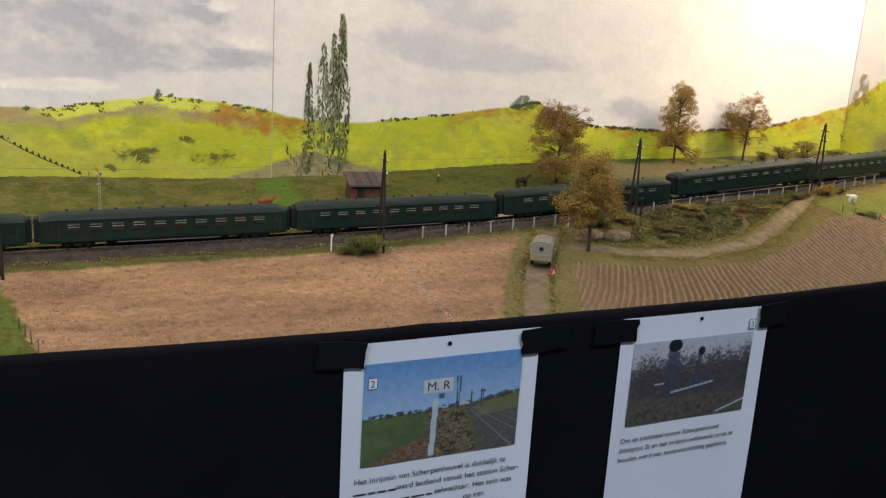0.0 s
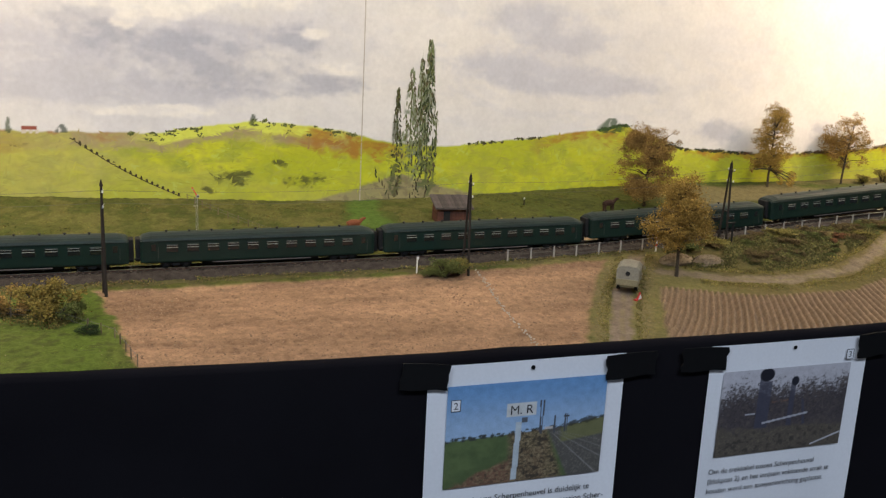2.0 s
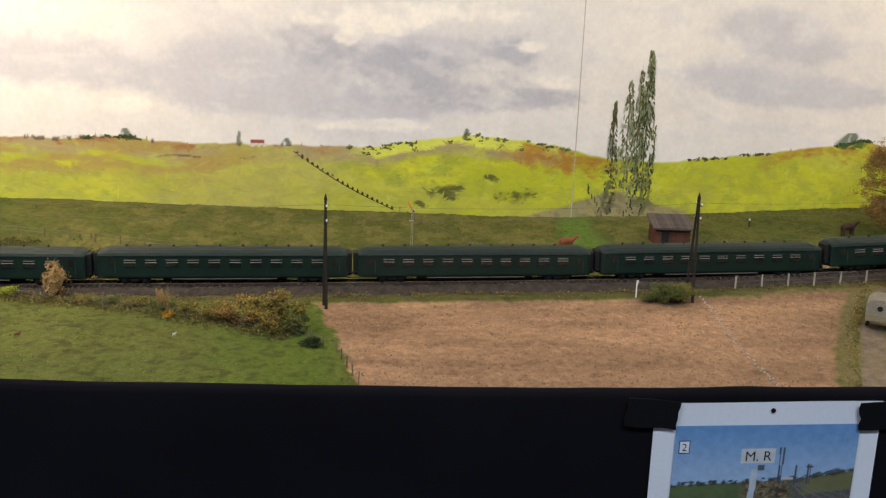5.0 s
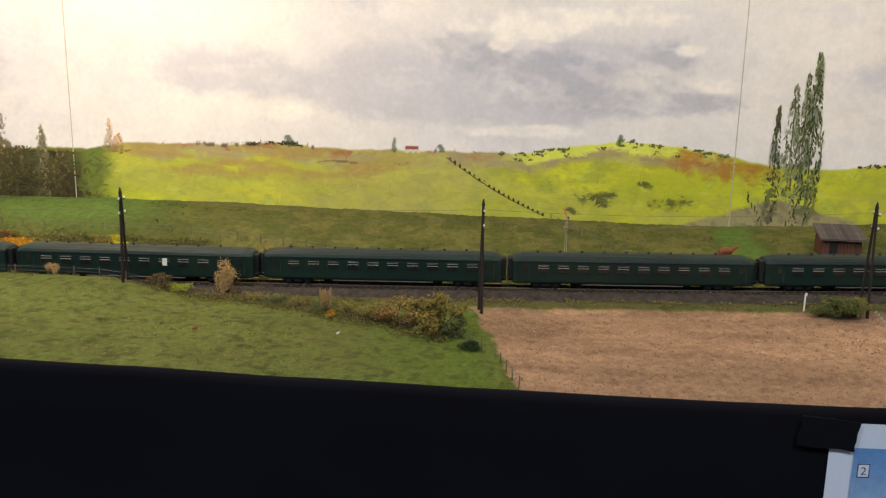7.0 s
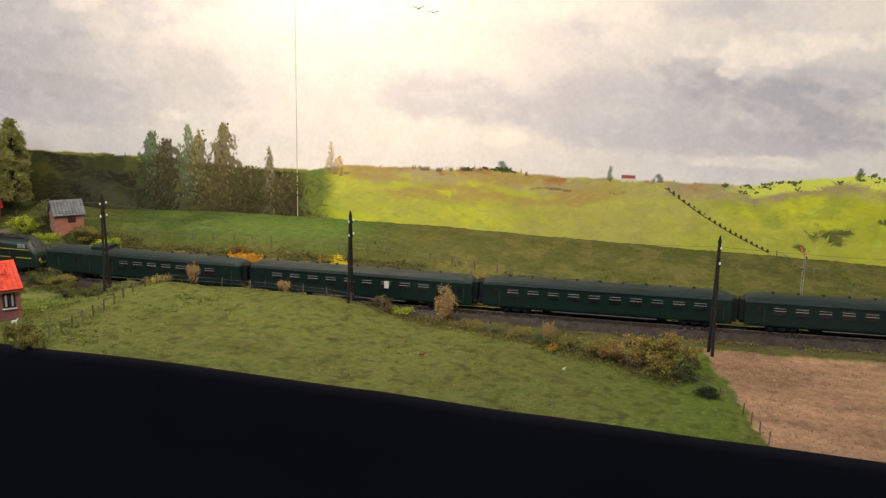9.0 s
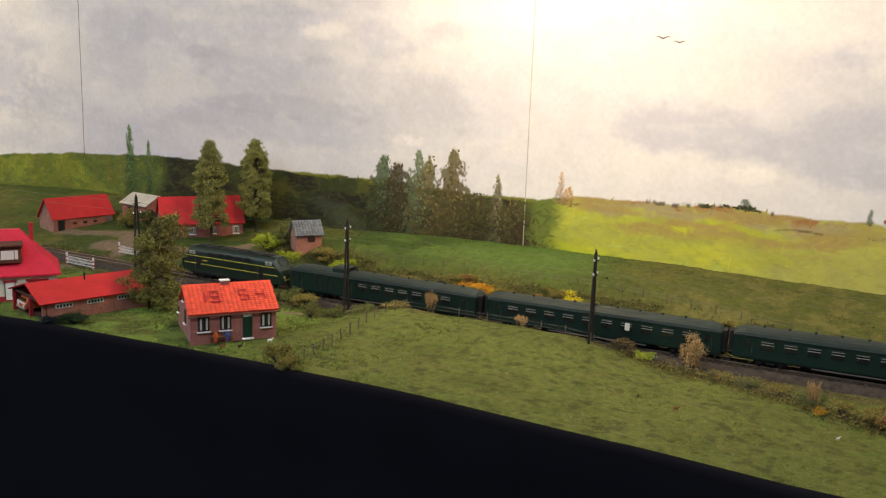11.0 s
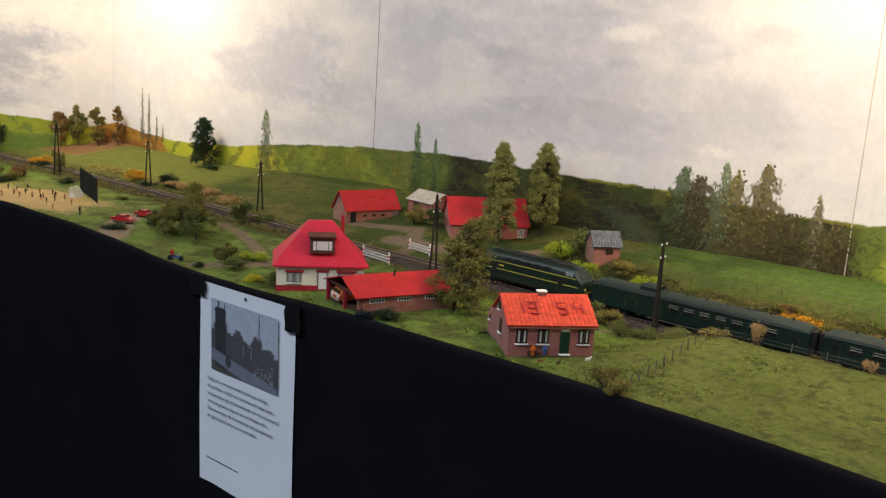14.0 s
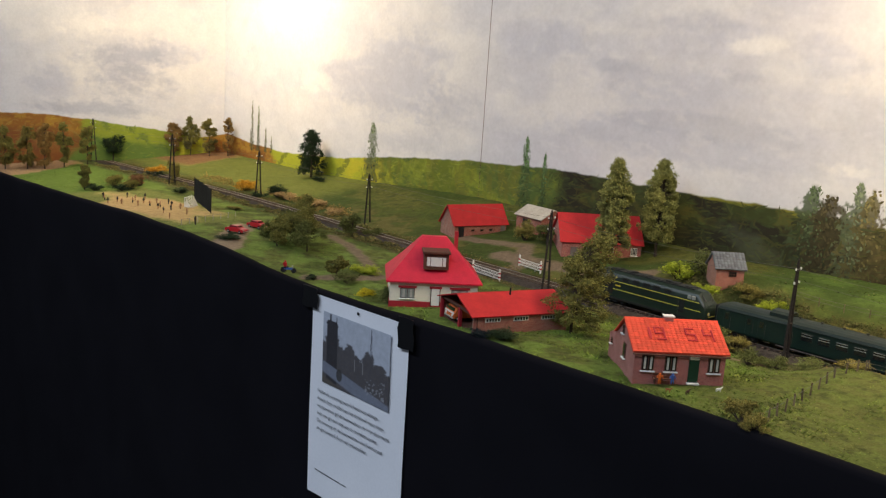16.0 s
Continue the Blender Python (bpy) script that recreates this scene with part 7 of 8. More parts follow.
    keep = (y < rail_y_all(x) - 0.036) & (line_gap(x, y, ROAD) > 0.022) & (y > np.interp(x, [p[0] for p in ROAD], [p[1] for p in ROAD])) & (fbm(x * 28, y * 28, 143) > 0.36)
    x, y = x[keep], y[keep]
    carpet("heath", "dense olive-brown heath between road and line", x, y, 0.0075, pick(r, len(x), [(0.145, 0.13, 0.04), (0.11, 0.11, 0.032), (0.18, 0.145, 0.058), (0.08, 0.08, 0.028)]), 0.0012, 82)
    # overgrown bank behind the line
    n = 52000
    x = r.uniform(-1.02, -0.12, n)
    y = table(RAILY, x) + r.uniform(0.036, 0.125, n)
    keep = fbm(x * 22, y * 30, 145) > 0.42
    x, y = x[keep], y[keep]
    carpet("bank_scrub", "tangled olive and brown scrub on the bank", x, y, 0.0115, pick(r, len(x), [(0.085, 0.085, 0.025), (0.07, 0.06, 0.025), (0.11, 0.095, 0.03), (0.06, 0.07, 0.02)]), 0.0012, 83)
    # thick golden hedge along the front meadow
    x, y = chain_places(((-0.42, 0.994), (-0.33, 0.985), (-0.25, 0.960), (-0.18, 0.922), (-0.11, 0.893), (-0.07, 0.870)), 8500, r, 0.0, 0.012)
    carpet("hedge_growth", "thick golden-olive growth along the meadow fence", x, y, 0.0105, pick(r, len(x), [(0.17, 0.125, 0.035), (0.12, 0.11, 0.03), (0.085, 0.09, 0.028), (0.20, 0.145, 0.045)]), 0.0011, 84)
    # dry golden grass on the far bank
    x, y = chain_places(((-2.45, 1.125), (-2.2, 1.130), (-2.02, 1.128), (-1.90, 1.112), (-1.80, 1.104)), 9000, r, 0.0, 0.012)
    keep = fbm(x * 26, y * 30, 147) > 0.46
    x, y = x[keep], y[keep]
    carpet("dry_grass", "dry golden grass on the far bank", x, y, 0.016, pick(r, len(x), [(0.34, 0.22, 0.07), (0.26, 0.18, 0.06), (0.20, 0.17, 0.05)]), 0.0014, 85)


def rail_y_all(x):
    return table(RAILY, x)


grass()


def crumbs():
    r = np.random.RandomState(91)
    n = 20000
    x, y = r.uniform(-0.06, 0.62, n), r.uniform(FRONT + 0.003, 0.985, n)
    _, _, _, field, _ = land_masks(x, y)
    keep = field > 0.7
    x, y = x[keep], y[keep]
    z, s = ground(x, y) - 0.0015, r.uniform(0.0002, 0.0006, len(x)) * r.choice([1, 1, 1, 1, 2.2], len(x))
    v = []
    for dx, dy, dz in ((-1, -0.6, -0.3), (1, -0.6, -0.3), (0, 1, -0.3), (0.1, 0, 0.8)):
        v.append(np.stack([x + dx * s, y + dy * s, z + dz * s + 0.0006], 1))
    v = np.stack(v, 1).reshape(-1, 3)
    k = np.arange(len(x))[:, None] * 4
    f = np.concatenate([k + np.array(t) for t in ((0, 1, 3), (1, 2, 3), (2, 0, 3))])
    me = bpy.data.meshes.new("soil_crumbs")
    me.from_pydata([tuple(p) for p in v], [], [tuple(int(i) for i in t) for t in f])
    me.materials.append(M["clod"])
    tagged(new("soil_crumbs", me), "small brown crumbs of soil over the field", "soil", kind="stuff")


crumbs()
chaff = Shape()
rng = random.Random(15)
for k in range(90):  # pale straw line that divides the field
    s = k / 89
    x, y = 0.394 - 0.026 * s + 0.0015 * math.sin(s * 9) + rng.gauss(0, 0.0016), 0.985 - 0.245 * s + rng.gauss(0, 0.002)
    chaff.box(x, y, lift(x, y) + 0.0002, rng.uniform(0.0008, 0.0019), 0.0010, 0.0011)
solid("straw_line", chaff, M["sheet"], "thin pale straw line dividing the ploughed field", "straw", kind="stuff")


# ---- lineside and village details ----
def figure(x, y, top, legs, label, height=0.0195, rz=0.0, seat=False, base=None):
    """A tiny plain standing or seated doll, one mesh of two tones."""
    s = Shape()
    rng = random.Random(int(abs(x) * 9973))
    h = 0.0195 * (0.72 if seat else 1)
    small = height / 0.0195
    s.rod((-0.0012, 0, 0), (-0.0008, 0, h * 0.48), 0.0010, 0.0013, 6)
    s.rod((0.0016, 0.0006, 0), (0.0008, 0, h * 0.48), 0.0010, 0.0013, 6)
    split = len(s.f)
    s.rod((0, 0, h * 0.45), (0, 0, h * 0.82), 0.0021, 0.0026, 8)
    s.rod((0.0026, 0, h * 0.78), (0.0042, -0.001, h * 0.52), 0.0008, 0.0007, 5)
    s.rod((-0.0026, 0, h * 0.78), (-0.0040, -0.001, h * 0.55), 0.0008, 0.0007, 5)
    s.lump(0, 0, h * 0.92, 0.0016, 0.0016, 0.0019, rng, 0.02, 7, 5)
    s.v = [(p[0] * small, p[1] * small, p[2] * small) for p in s.v]
    me = s.mesh("figurine", M[legs])
    me.materials.append(M[top])
    for k, p in enumerate(me.polygons):
        p.material_index = 0 if k < split else 1
    ob = new("figurine", me)
    ob.matrix_basis = at(x, y, 0, rz) if base is None else base
    return tagged(ob, label, "figurine", "small figures")


for k, (x, y) in enumerate(((-2.215, 0.765), (-2.164, 0.752), (-2.136, 0.770), (-2.236, 0.824), (-2.183, 0.82), (-2.201, 0.85), (-2.083, 0.808), (-2.037, 0.805), (-1.906, 0.768), (-2.01, 0.82), (-2.12, 0.84), (-2.06, 0.845), (-2.15, 0.80), (-1.98, 0.79), (-1.95, 0.825), (-2.26, 0.78), (-2.10, 0.79), (-2.17, 0.775), (-2.06, 0.82), (-2.13, 0.815), (-2.02, 0.845), (-2.095, 0.855))):
    figure(x, y, "darkfig" if k % 2 else "skin", "skin" if k % 3 else "darkfig", "tiny painted football player doll on the pitch", 0.0125, k * 40)
figure(-1.835, 0.785, "darkfig", "darkfig", "tiny dark doll beside the pitch", 0.0165)


def beast(name, x, y, size, material, label, rz=0.0, neck=0.3):
    """A plain toy animal: trunk, legs, neck and head in one mesh."""
    rng = random.Random(3)
    s = Shape().lump(0, 0, size * 0.62, size * 0.55, size * 0.20, size * 0.24, rng, 0.05, 10, 7)
    for dx in (-0.36, 0.36):
        for dy in (-0.11, 0.11):
            s.rod((dx * size, dy * size, 0), (dx * size * 0.95, dy * size, size * 0.55), size * 0.05, size * 0.09, 6)
    s.rod((size * 0.45, 0, size * 0.68), (size * 0.66, 0, size * (0.68 + neck)), size * 0.15, size * 0.10, 7)
    s.lump(size * 0.74, 0, size * (0.70 + neck), size * 0.17, size * 0.085, size * 0.095, rng, 0.03, 8, 5)
    s.rod((-size * 0.52, 0, size * 0.72), (-size * 0.60, 0, size * 0.35), size * 0.03, size * 0.02, 5)
    return solid(name, s, M[material], label, "animal figurine", "toy animals", at(x, y, 0, rz))


beast("cow_figurine", 0.283, 1.188, 0.021, "hide", "plain chestnut-red toy cow on the back meadow", 12, 0.18)
beast("horse_figurine", 0.705, 1.205, 0.022, "bay", "plain dark brown toy horse on the back meadow", 10, 0.20)
beast("sheep_figurine", 1.186, 0.972, 0.015, "white", "plain white toy sheep by the far field", 170, 0.1)
beast("hen_figurine", -0.186, 0.860, 0.0032, "white", "tiny white toy hen on the meadow", 40, 0.3)
beast("dog_figurine", -0.760, 0.800, 0.0055, "white", "tiny white toy dog in the garden", 60, 0.3)
beast("hen_figurine", -0.775, 0.768, 0.0050, "bay", "tiny brown toy hen in the garden", 80, 0.3)
beast("hen_figurine", -0.790, 0.757, 0.0050, "hide", "tiny brown toy hen in the garden", 20, 0.3)
beast("hen_figurine", -0.325, 0.845, 0.0045, "hide", "tiny orange toy hen on the meadow", 20, 0.3)


def bench():
    b = thing("garden_bench", "small dark wooden bench against the cottage wall", "bench", m=facing((-0.827, 0.749), (-0.765, 0.824), 1.2375) @ pose(0.030, -0.006, 0.0))
    part("seat", Shape().box(0, 0, 0.0052, 0.022, 0.0042, 0.0008, 0.0002), M["brownwood"], b)
    part("backrest", Shape().box(0, 0.0020, 0.0092, 0.022, 0.0006, 0.0026, 0.0002), M["brownwood"], b)
    for x in (-0.009, 0.009):
        part("leg", Shape().box(x, 0, 0.0024, 0.0008, 0.0038, 0.0048), M["brownwood"], b)
    home = facing((-0.827, 0.749), (-0.765, 0.824), 1.2375)
    figure(0, 0, "orange", "orange", "seated orange-clothed doll on the bench", 0.0150, base=home @ pose(0.0255, -0.0075, 0.0005), seat=True)
    figure(0, 0, "bluepaint", "bluepaint", "seated blue-clothed doll on the bench", 0.0150, base=home @ pose(0.0385, -0.0075, 0.0005), seat=True)


bench()


def wheel(parent, x, y, r, w=0.003):
    t = part("wheel", Shape().rod((x, y - w / 2, r), (x, y + w / 2, r), r, r, 14), M["rubber"], parent)
    s = 1 if y > 0 else -1
    part("hub", Shape().rod((x, y + s * w * 0.5, r), (x, y + s * w * 0.62, r), r * 0.5, r * 0.4, 10), M["frame"], t)


def toy_car(x, y, rz, label):
    c = thing("saloon_car", label, "car", "parked toy cars", at(x, y, 0.0002, rz) @ Matrix.Diagonal((0.88, 0.88, 0.92, 1)))
    prof = ((-0.0235, 0.0040), (-0.0235, 0.0085), (-0.0205, 0.0100), (-0.0140, 0.0104), (-0.0085, 0.0152), (0.0060, 0.0156), (0.0115, 0.0108), (0.0205, 0.0096), (0.0238, 0.0075), (0.0238, 0.0040))
    rings = [[(a, y0, b if b < 0.011 else 0.0105 + (b - 0.0105) * k) for a, b in prof] for y0, k in ((-0.0093, 0.0), (-0.0088, 0.35), (-0.0074, 0.98), (0, 1.03), (0.0074, 0.98), (0.0088, 0.35), (0.0093, 0.0))]
    part("body", Shape().loft(rings), M["redpaint"], c)
    for s in (-1, 1):
        part("side_window", Shape().loft([[(-0.0120, s * 0.00835, 0.0112), (0.0100, s * 0.00835, 0.0112), (0.0058, s * 0.00795, 0.0146), (-0.0080, s * 0.00795, 0.0146)], [(-0.0120, s * 0.0089, 0.0112), (0.0100, s * 0.0089, 0.0112), (0.0058, s * 0.0082, 0.0146), (-0.0080, s * 0.0082, 0.0146)]]), M["pane"], c)
        part("bumper", Shape().box(s * 0.0243, 0, 0.0052, 0.0012, 0.0180, 0.0016, 0.0003), M["frame"], c)
        for dx in (-0.0145, 0.0148):
            wheel(c, dx, s * 0.0082, 0.0037, 0.0026)
        part("headlight", Shape().rod((0.0236, s * 0.0066, 0.0076), (0.0243, s * 0.0066, 0.0076), 0.0012), M["palepane"], c)
        part("screen", Shape().box(0.0092 if s > 0 else -0.0117, 0, 0.0130, 0.0006, 0.0130, 0.0044), M["pane"], c, m=pose(0, 0, 0))
    return c


toy_car(-1.735, 0.815, 20, "red rounded saloon car on the dirt by the pitch")
toy_car(-1.770, 0.878, 12, "red rounded saloon car behind its twin")


def army_truck():
    t = thing("canvas_truck", "khaki lorry with a grey canvas back, parked on the dirt lane", "truck", m=at(0.562, 0.893, 0.0006, 54) @ Matrix.Diagonal((0.94, 0.94, 0.94, 1)))
    part("chassis", Shape().box(0.0, 0, 0.0072, 0.064, 0.018, 0.0030, 0.0004), M["khaki"], t)
    part("load_bed", Shape().box(-0.012, 0, 0.0120, 0.042, 0.0285, 0.0070, 0.0006), M["khaki"], t)
    tilt = Shape().loft([[(x, a * 0.0145 * w, b) for a, b in ((-1, 0.0150), (-1.0, 0.0290), (-0.72, 0.0330), (0, 0.0342), (0.72, 0.0330), (1.0, 0.0290), (1, 0.0150))] for x, w in ((-0.0335, 0.96), (-0.0325, 1.0), (-0.022, 0.985), (-0.012, 1.0), (-0.002, 0.985), (0.009, 1.0))])
    cover = part("canvas_cover", tilt, M["canvas"], t, "grey-green canvas cover")
    # disc on closed canvas, its black drawn for the shade of an opening
    part("flap_window", Shape().rod((-0.0342, 0, 0.0245), (-0.0330, 0, 0.0245), 0.0030, 0.0030, 12), M["black"], cover, "small black disc standing for a shaded opening in the flap")
    part("tailgate", Shape().box(-0.0338, 0, 0.0128, 0.0014, 0.0270, 0.0080, 0.0003), M["khaki"], t)
    part("cab", Shape().loft([[(x, a * 0.0130, b) for a, b in ((-1, 0.006), (-1, top), (1, top), (1, 0.006))] for x, top in ((0.010, 0.0255), (0.022, 0.0260), (0.0265, 0.0175), (0.036, 0.0165), (0.0375, 0.0140))]), M["khaki"], t)
    for s in (-1, 1):
        part("cab_window", Shape().box(0.0165, s * 0.0131, 0.0210, 0.0085, 0.0006, 0.0060), M["pane"], t)
        part("mudguard", Shape().box(0.030, s * 0.0128, 0.0105, 0.013, 0.0040, 0.0016, 0.0005), M["khaki"], t)
        part("mirror", Shape().box(0.0245, s * 0.0170, 0.0215, 0.0008, 0.0030, 0.0045, 0.0002), M["khaki"], t)
        for dx in (-0.020, 0.029):
            wheel(t, dx, s * 0.0112, 0.0056, 0.0040)


army_truck()
sign = thing("warning_triangle", "small red and white triangle behind the lorry", "warning sign", m=at(0.553, 0.852, 0.0002, 30) @ Matrix.Diagonal((1.6, 1.6, 1.5, 1)))
part("board", Shape().loft([[(-0.0042, y, 0), (0.0042, y, 0), (0, y, 0.0066)] for y in (-0.0004, 0.0004)]), M["redpaint"], sign)
part("face", Shape().loft([[(-0.0022, y, 0.0012), (0.0022, y, 0.0012), (0, y, 0.0046)] for y in (-0.0008, -0.0005)]), M["white"], sign)
part("foot", Shape().box(0, 0.0014, 0.0004, 0.007, 0.003, 0.0008), M["redpaint"], sign)


def garage_van():
    t = thing("garage_van", "orange-red van standing in the garage porch", "van", m=facing((-1.046, 0.739), (-1.005, 0.857), 1.2290) @ pose(0.016, 0.068, 0.0004, 0, 0, 180) @ Matrix.Diagonal((1.15, 1.3, 0.95, 1)))
    part("body", Shape().loft([[(x, a * 0.0105, b) for a, b in ((-1, 0.004), (-1, top * 0.85), (-0.75, top), (0.75, top), (1, top * 0.85), (1, 0.004))] for x, top in ((-0.014, 0.0195), (0.006, 0.0200), (0.0105, 0.0185), (0.0135, 0.0125), (0.0145, 0.011))]), M["orange"], t)
    part("windscreen", Shape().box(0.0130, 0, 0.0152, 0.0008, 0.0165, 0.0050), M["pane"], t, m=pose(0, 0, 0))
    part("band", Shape().box(0.0142, 0, 0.0108, 0.0010, 0.0200, 0.0020), M["white"], t)
    for s in (-1, 1):
        part("headlight", Shape().rod((0.0140, s * 0.0072, 0.0078), (0.0152, s * 0.0072, 0.0078), 0.0017, 0.0017, 10), M["white"], t)
        for dx in (-0.009, 0.009):
            wheel(t, dx, s * 0.0092, 0.0037, 0.0026)
    part("bumper", Shape().box(0.0152, 0, 0.0045, 0.0012, 0.0205, 0.0018, 0.0003), M["frame"], t)


garage_van()


def motorbike():
    b = thing("motorbike", "small blue motorbike on the road", "motorbike", m=at(-1.458, 0.748, 0.0002, 35))
    for x in (-0.0085, 0.0085):
        part("wheel", Shape().rod((x, -0.0009, 0.0040), (x, 0.0009, 0.0040), 0.0040, 0.0040, 14), M["rubber"], b)
    part("frame", Shape().box(0, 0, 0.0062, 0.0140, 0.0026, 0.0034, 0.0006), M["bluepaint"], b)
    part("fork", Shape().rod((0.0085, 0, 0.0040), (0.0062, 0, 0.0110), 0.0007), M["frame"], b)
    part("handlebar", Shape().rod((0.0062, -0.0036, 0.0110), (0.0062, 0.0036, 0.0110), 0.0005), M["frame"], b)
    part("seat", Shape().box(-0.0035, 0, 0.0086, 0.0070, 0.0030, 0.0014, 0.0004), M["rubber"], b)
    figure(0, 0, "redpaint", "darkfig", "doll in a red jacket beside the motorbike", 0.0175, base=at(-1.462, 0.7445, 0.0015, 20))


motorbike()


def lattice_gate(x0, y0, x1, y1):
    L = math.hypot(x1 - x0, y1 - y0)
    g = thing("crossing_gate", "white lattice gate closed across the road", "gate", "crossing gates", facing((x0, y0), (x1, y1)))
    for z in (0.0030, 0.0080, 0.0128):
        part("gate_bar", Shape().box(L / 2, 0, z, L, 0.0010, 0.0008), M["white"], g)
    n = 10
    for k in range(n):
        for s in (-1, 1):
            a, b = (k + 0.5 - 0.5 * s) * L / n, (k + 0.5 + 0.5 * s) * L / n
            part("lattice_bar", Shape().rod((a, 0, 0.0030), (b, 0, 0.0128), 0.0003, 0.0003, 4), M["white"], g)
    for x in (0.0, L):
        p = part("gate_post", Shape().box(x, 0, 0.0085, 0.0024, 0.0024, 0.0210, 0.0003), M["white"], g)
        for z in (0.006, 0.012):
            part("red_band", Shape().box(x, 0, z, 0.0027, 0.0027, 0.0024), M["redtrim"], p)
    for x in (L * 0.3, L * 0.75):
        part("wheel_prop", Shape().rod((x, 0, -0.002), (x, 0, 0.004), 0.0009), M["concrete"], g)


lattice_gate(-1.317, 1.006, -1.250, 0.998)
lattice_gate(-1.302, 1.100, -1.248, 1.092)


def milepost(x, y):
    p = thing("milepost", "short white concrete post beside the line", "post", m=at(x, y, 0, 10) @ Matrix.Diagonal((0.62, 0.62, 0.9, 1)))
    part("post", Shape().box(0, 0, 0.011, 0.0022, 0.0022, 0.0240, 0.0003), M["white"], p)
    part("plate", Shape().box(0.0006, -0.0013, 0.0215, 0.0050, 0.0008, 0.0042, 0.0003), M["white"], p)


milepost(0.318, 0.990)


def relay_post(x, y):
    p = thing("signal_wire_post", "dark iron post with a short arm by the line", "post", m=at(x, y, 0, 5))
    part("post", Shape().rod((0, 0, -0.002), (0, 0, 0.030), 0.0013), M["black"], p)
    part("arm", Shape().box(-0.0035, 0, 0.0290, 0.0120, 0.0020, 0.0022, 0.0003), M["black"], p)


relay_post(0.780, 0.988)


def semaphore_signal(x, y):
    p = thing("semaphore_signal", "thin grey lattice signal mast with a raised faded arm", "signal", m=at(x, y, 0, 5))
    for s in (-1, 1):
        part("mast_rail", Shape().rod((s * 0.0015, 0, -0.002), (s * 0.0009, 0, 0.083), 0.00026, 0.00022, 5), M["concrete"], p)
    for k in range(14):
        side = 1 if k % 2 else -1
        part("lacing", Shape().rod((side * 0.0014, 0, 0.004 + k * 0.0055), (-side * 0.0014, 0, 0.0095 + k * 0.0055), 0.0002, 0.0002, 4), M["concrete"], p)
    part("ladder_stage", Shape().box(-0.0012, -0.0008, 0.0660, 0.0055, 0.0026, 0.0007, 0.0002), M["concrete"], p, "pale service stage")
    arm = part("signal_arm", Shape().box(-0.0062, -0.0012, 0.0, 0.0130, 0.0006, 0.0015, 0.0002), M["tileroof"], p, "faded orange-red signal arm", pose(0, 0, 0.0790, 0, 62, 0))
    part("arm_band", Shape().box(-0.0095, -0.0016, 0.0, 0.0014, 0.0004, 0.0015), M["concrete"], arm)
    lamp_case = part("lamp_case", Shape().box(0.0012, -0.0006, 0.0785, 0.0034, 0.0028, 0.0040, 0.0004), M["concrete"], p, "grey lamp case")
    part("lens", Shape().rod((0.0012, -0.0020, 0.0785), (0.0012, -0.0026, 0.0785), 0.0010, 0.0010, 10), M["pane"], lamp_case)


semaphore_signal(0.0615, 1.112)


def marker_post(x, y, tall):
    p = thing("marker_post", "small dark field post with a white cap", "post", "field marker posts", at(x, y))
    part("post", Shape().rod((0, 0, -0.002), (0, 0, tall), 0.0010, 0.0008, 6), M["mast"], p)
    part("cap", Shape().rod((0, 0, tall), (0, 0, tall + 0.0026), 0.0012, 0.0010, 6), M["white"], p, "white cap")


marker_post(0.539, 1.159, 0.007)
marker_post(0.585, 1.268, 0.009)


def striped_post(x, y):
    p = thing("crossing_post", "red and white banded post at the level crossing", "crossing post", m=at(x, y))
    part("post", Shape().rod((0, 0, -0.002), (0, 0, 0.036), 0.0011), M["white"], p)
    for z in (0.008, 0.016, 0.024, 0.032):
        part("red_band", Shape().rod((0, 0, z - 0.0018), (0, 0, z + 0.0018), 0.0013), M["redpaint"], p)
    part("cross_sign", Shape().box(0.0, -0.0016, 0.0300, 0.0100, 0.0006, 0.0014, 0, pose(0, 0, 0)), M["white"], p)


striped_post(0.700, 1.088)
striped_post(0.665, 0.998)


def portal():
    p = thing("loading_frame", "blue-grey iron trestle frame standing on the sand", "trestle", m=at(0.625, 1.112, 0, -8))
    for x in (-0.013, 0.013):
        for s in (-1, 1):
            part("leg", Shape().rod((x + s * 0.0055, s * 0.002, 0), (x * 0.72, 0, 0.0290), 0.0011), M["bluegrey"], p)
    part("top_beam", Shape().box(0, 0, 0.0290, 0.0240, 0.0030, 0.0028, 0.0004), M["bluegrey"], p)
    part("cross_beam", Shape().box(0, 0, 0.0115, 0.0270, 0.0016, 0.0016), M["bluegrey"], p)
    part("winch", Shape().rod((-0.003, -0.002, 0.0315), (0.003, -0.002, 0.0315), 0.0024, 0.0024, 10), M["bluegrey"], p)


portal()


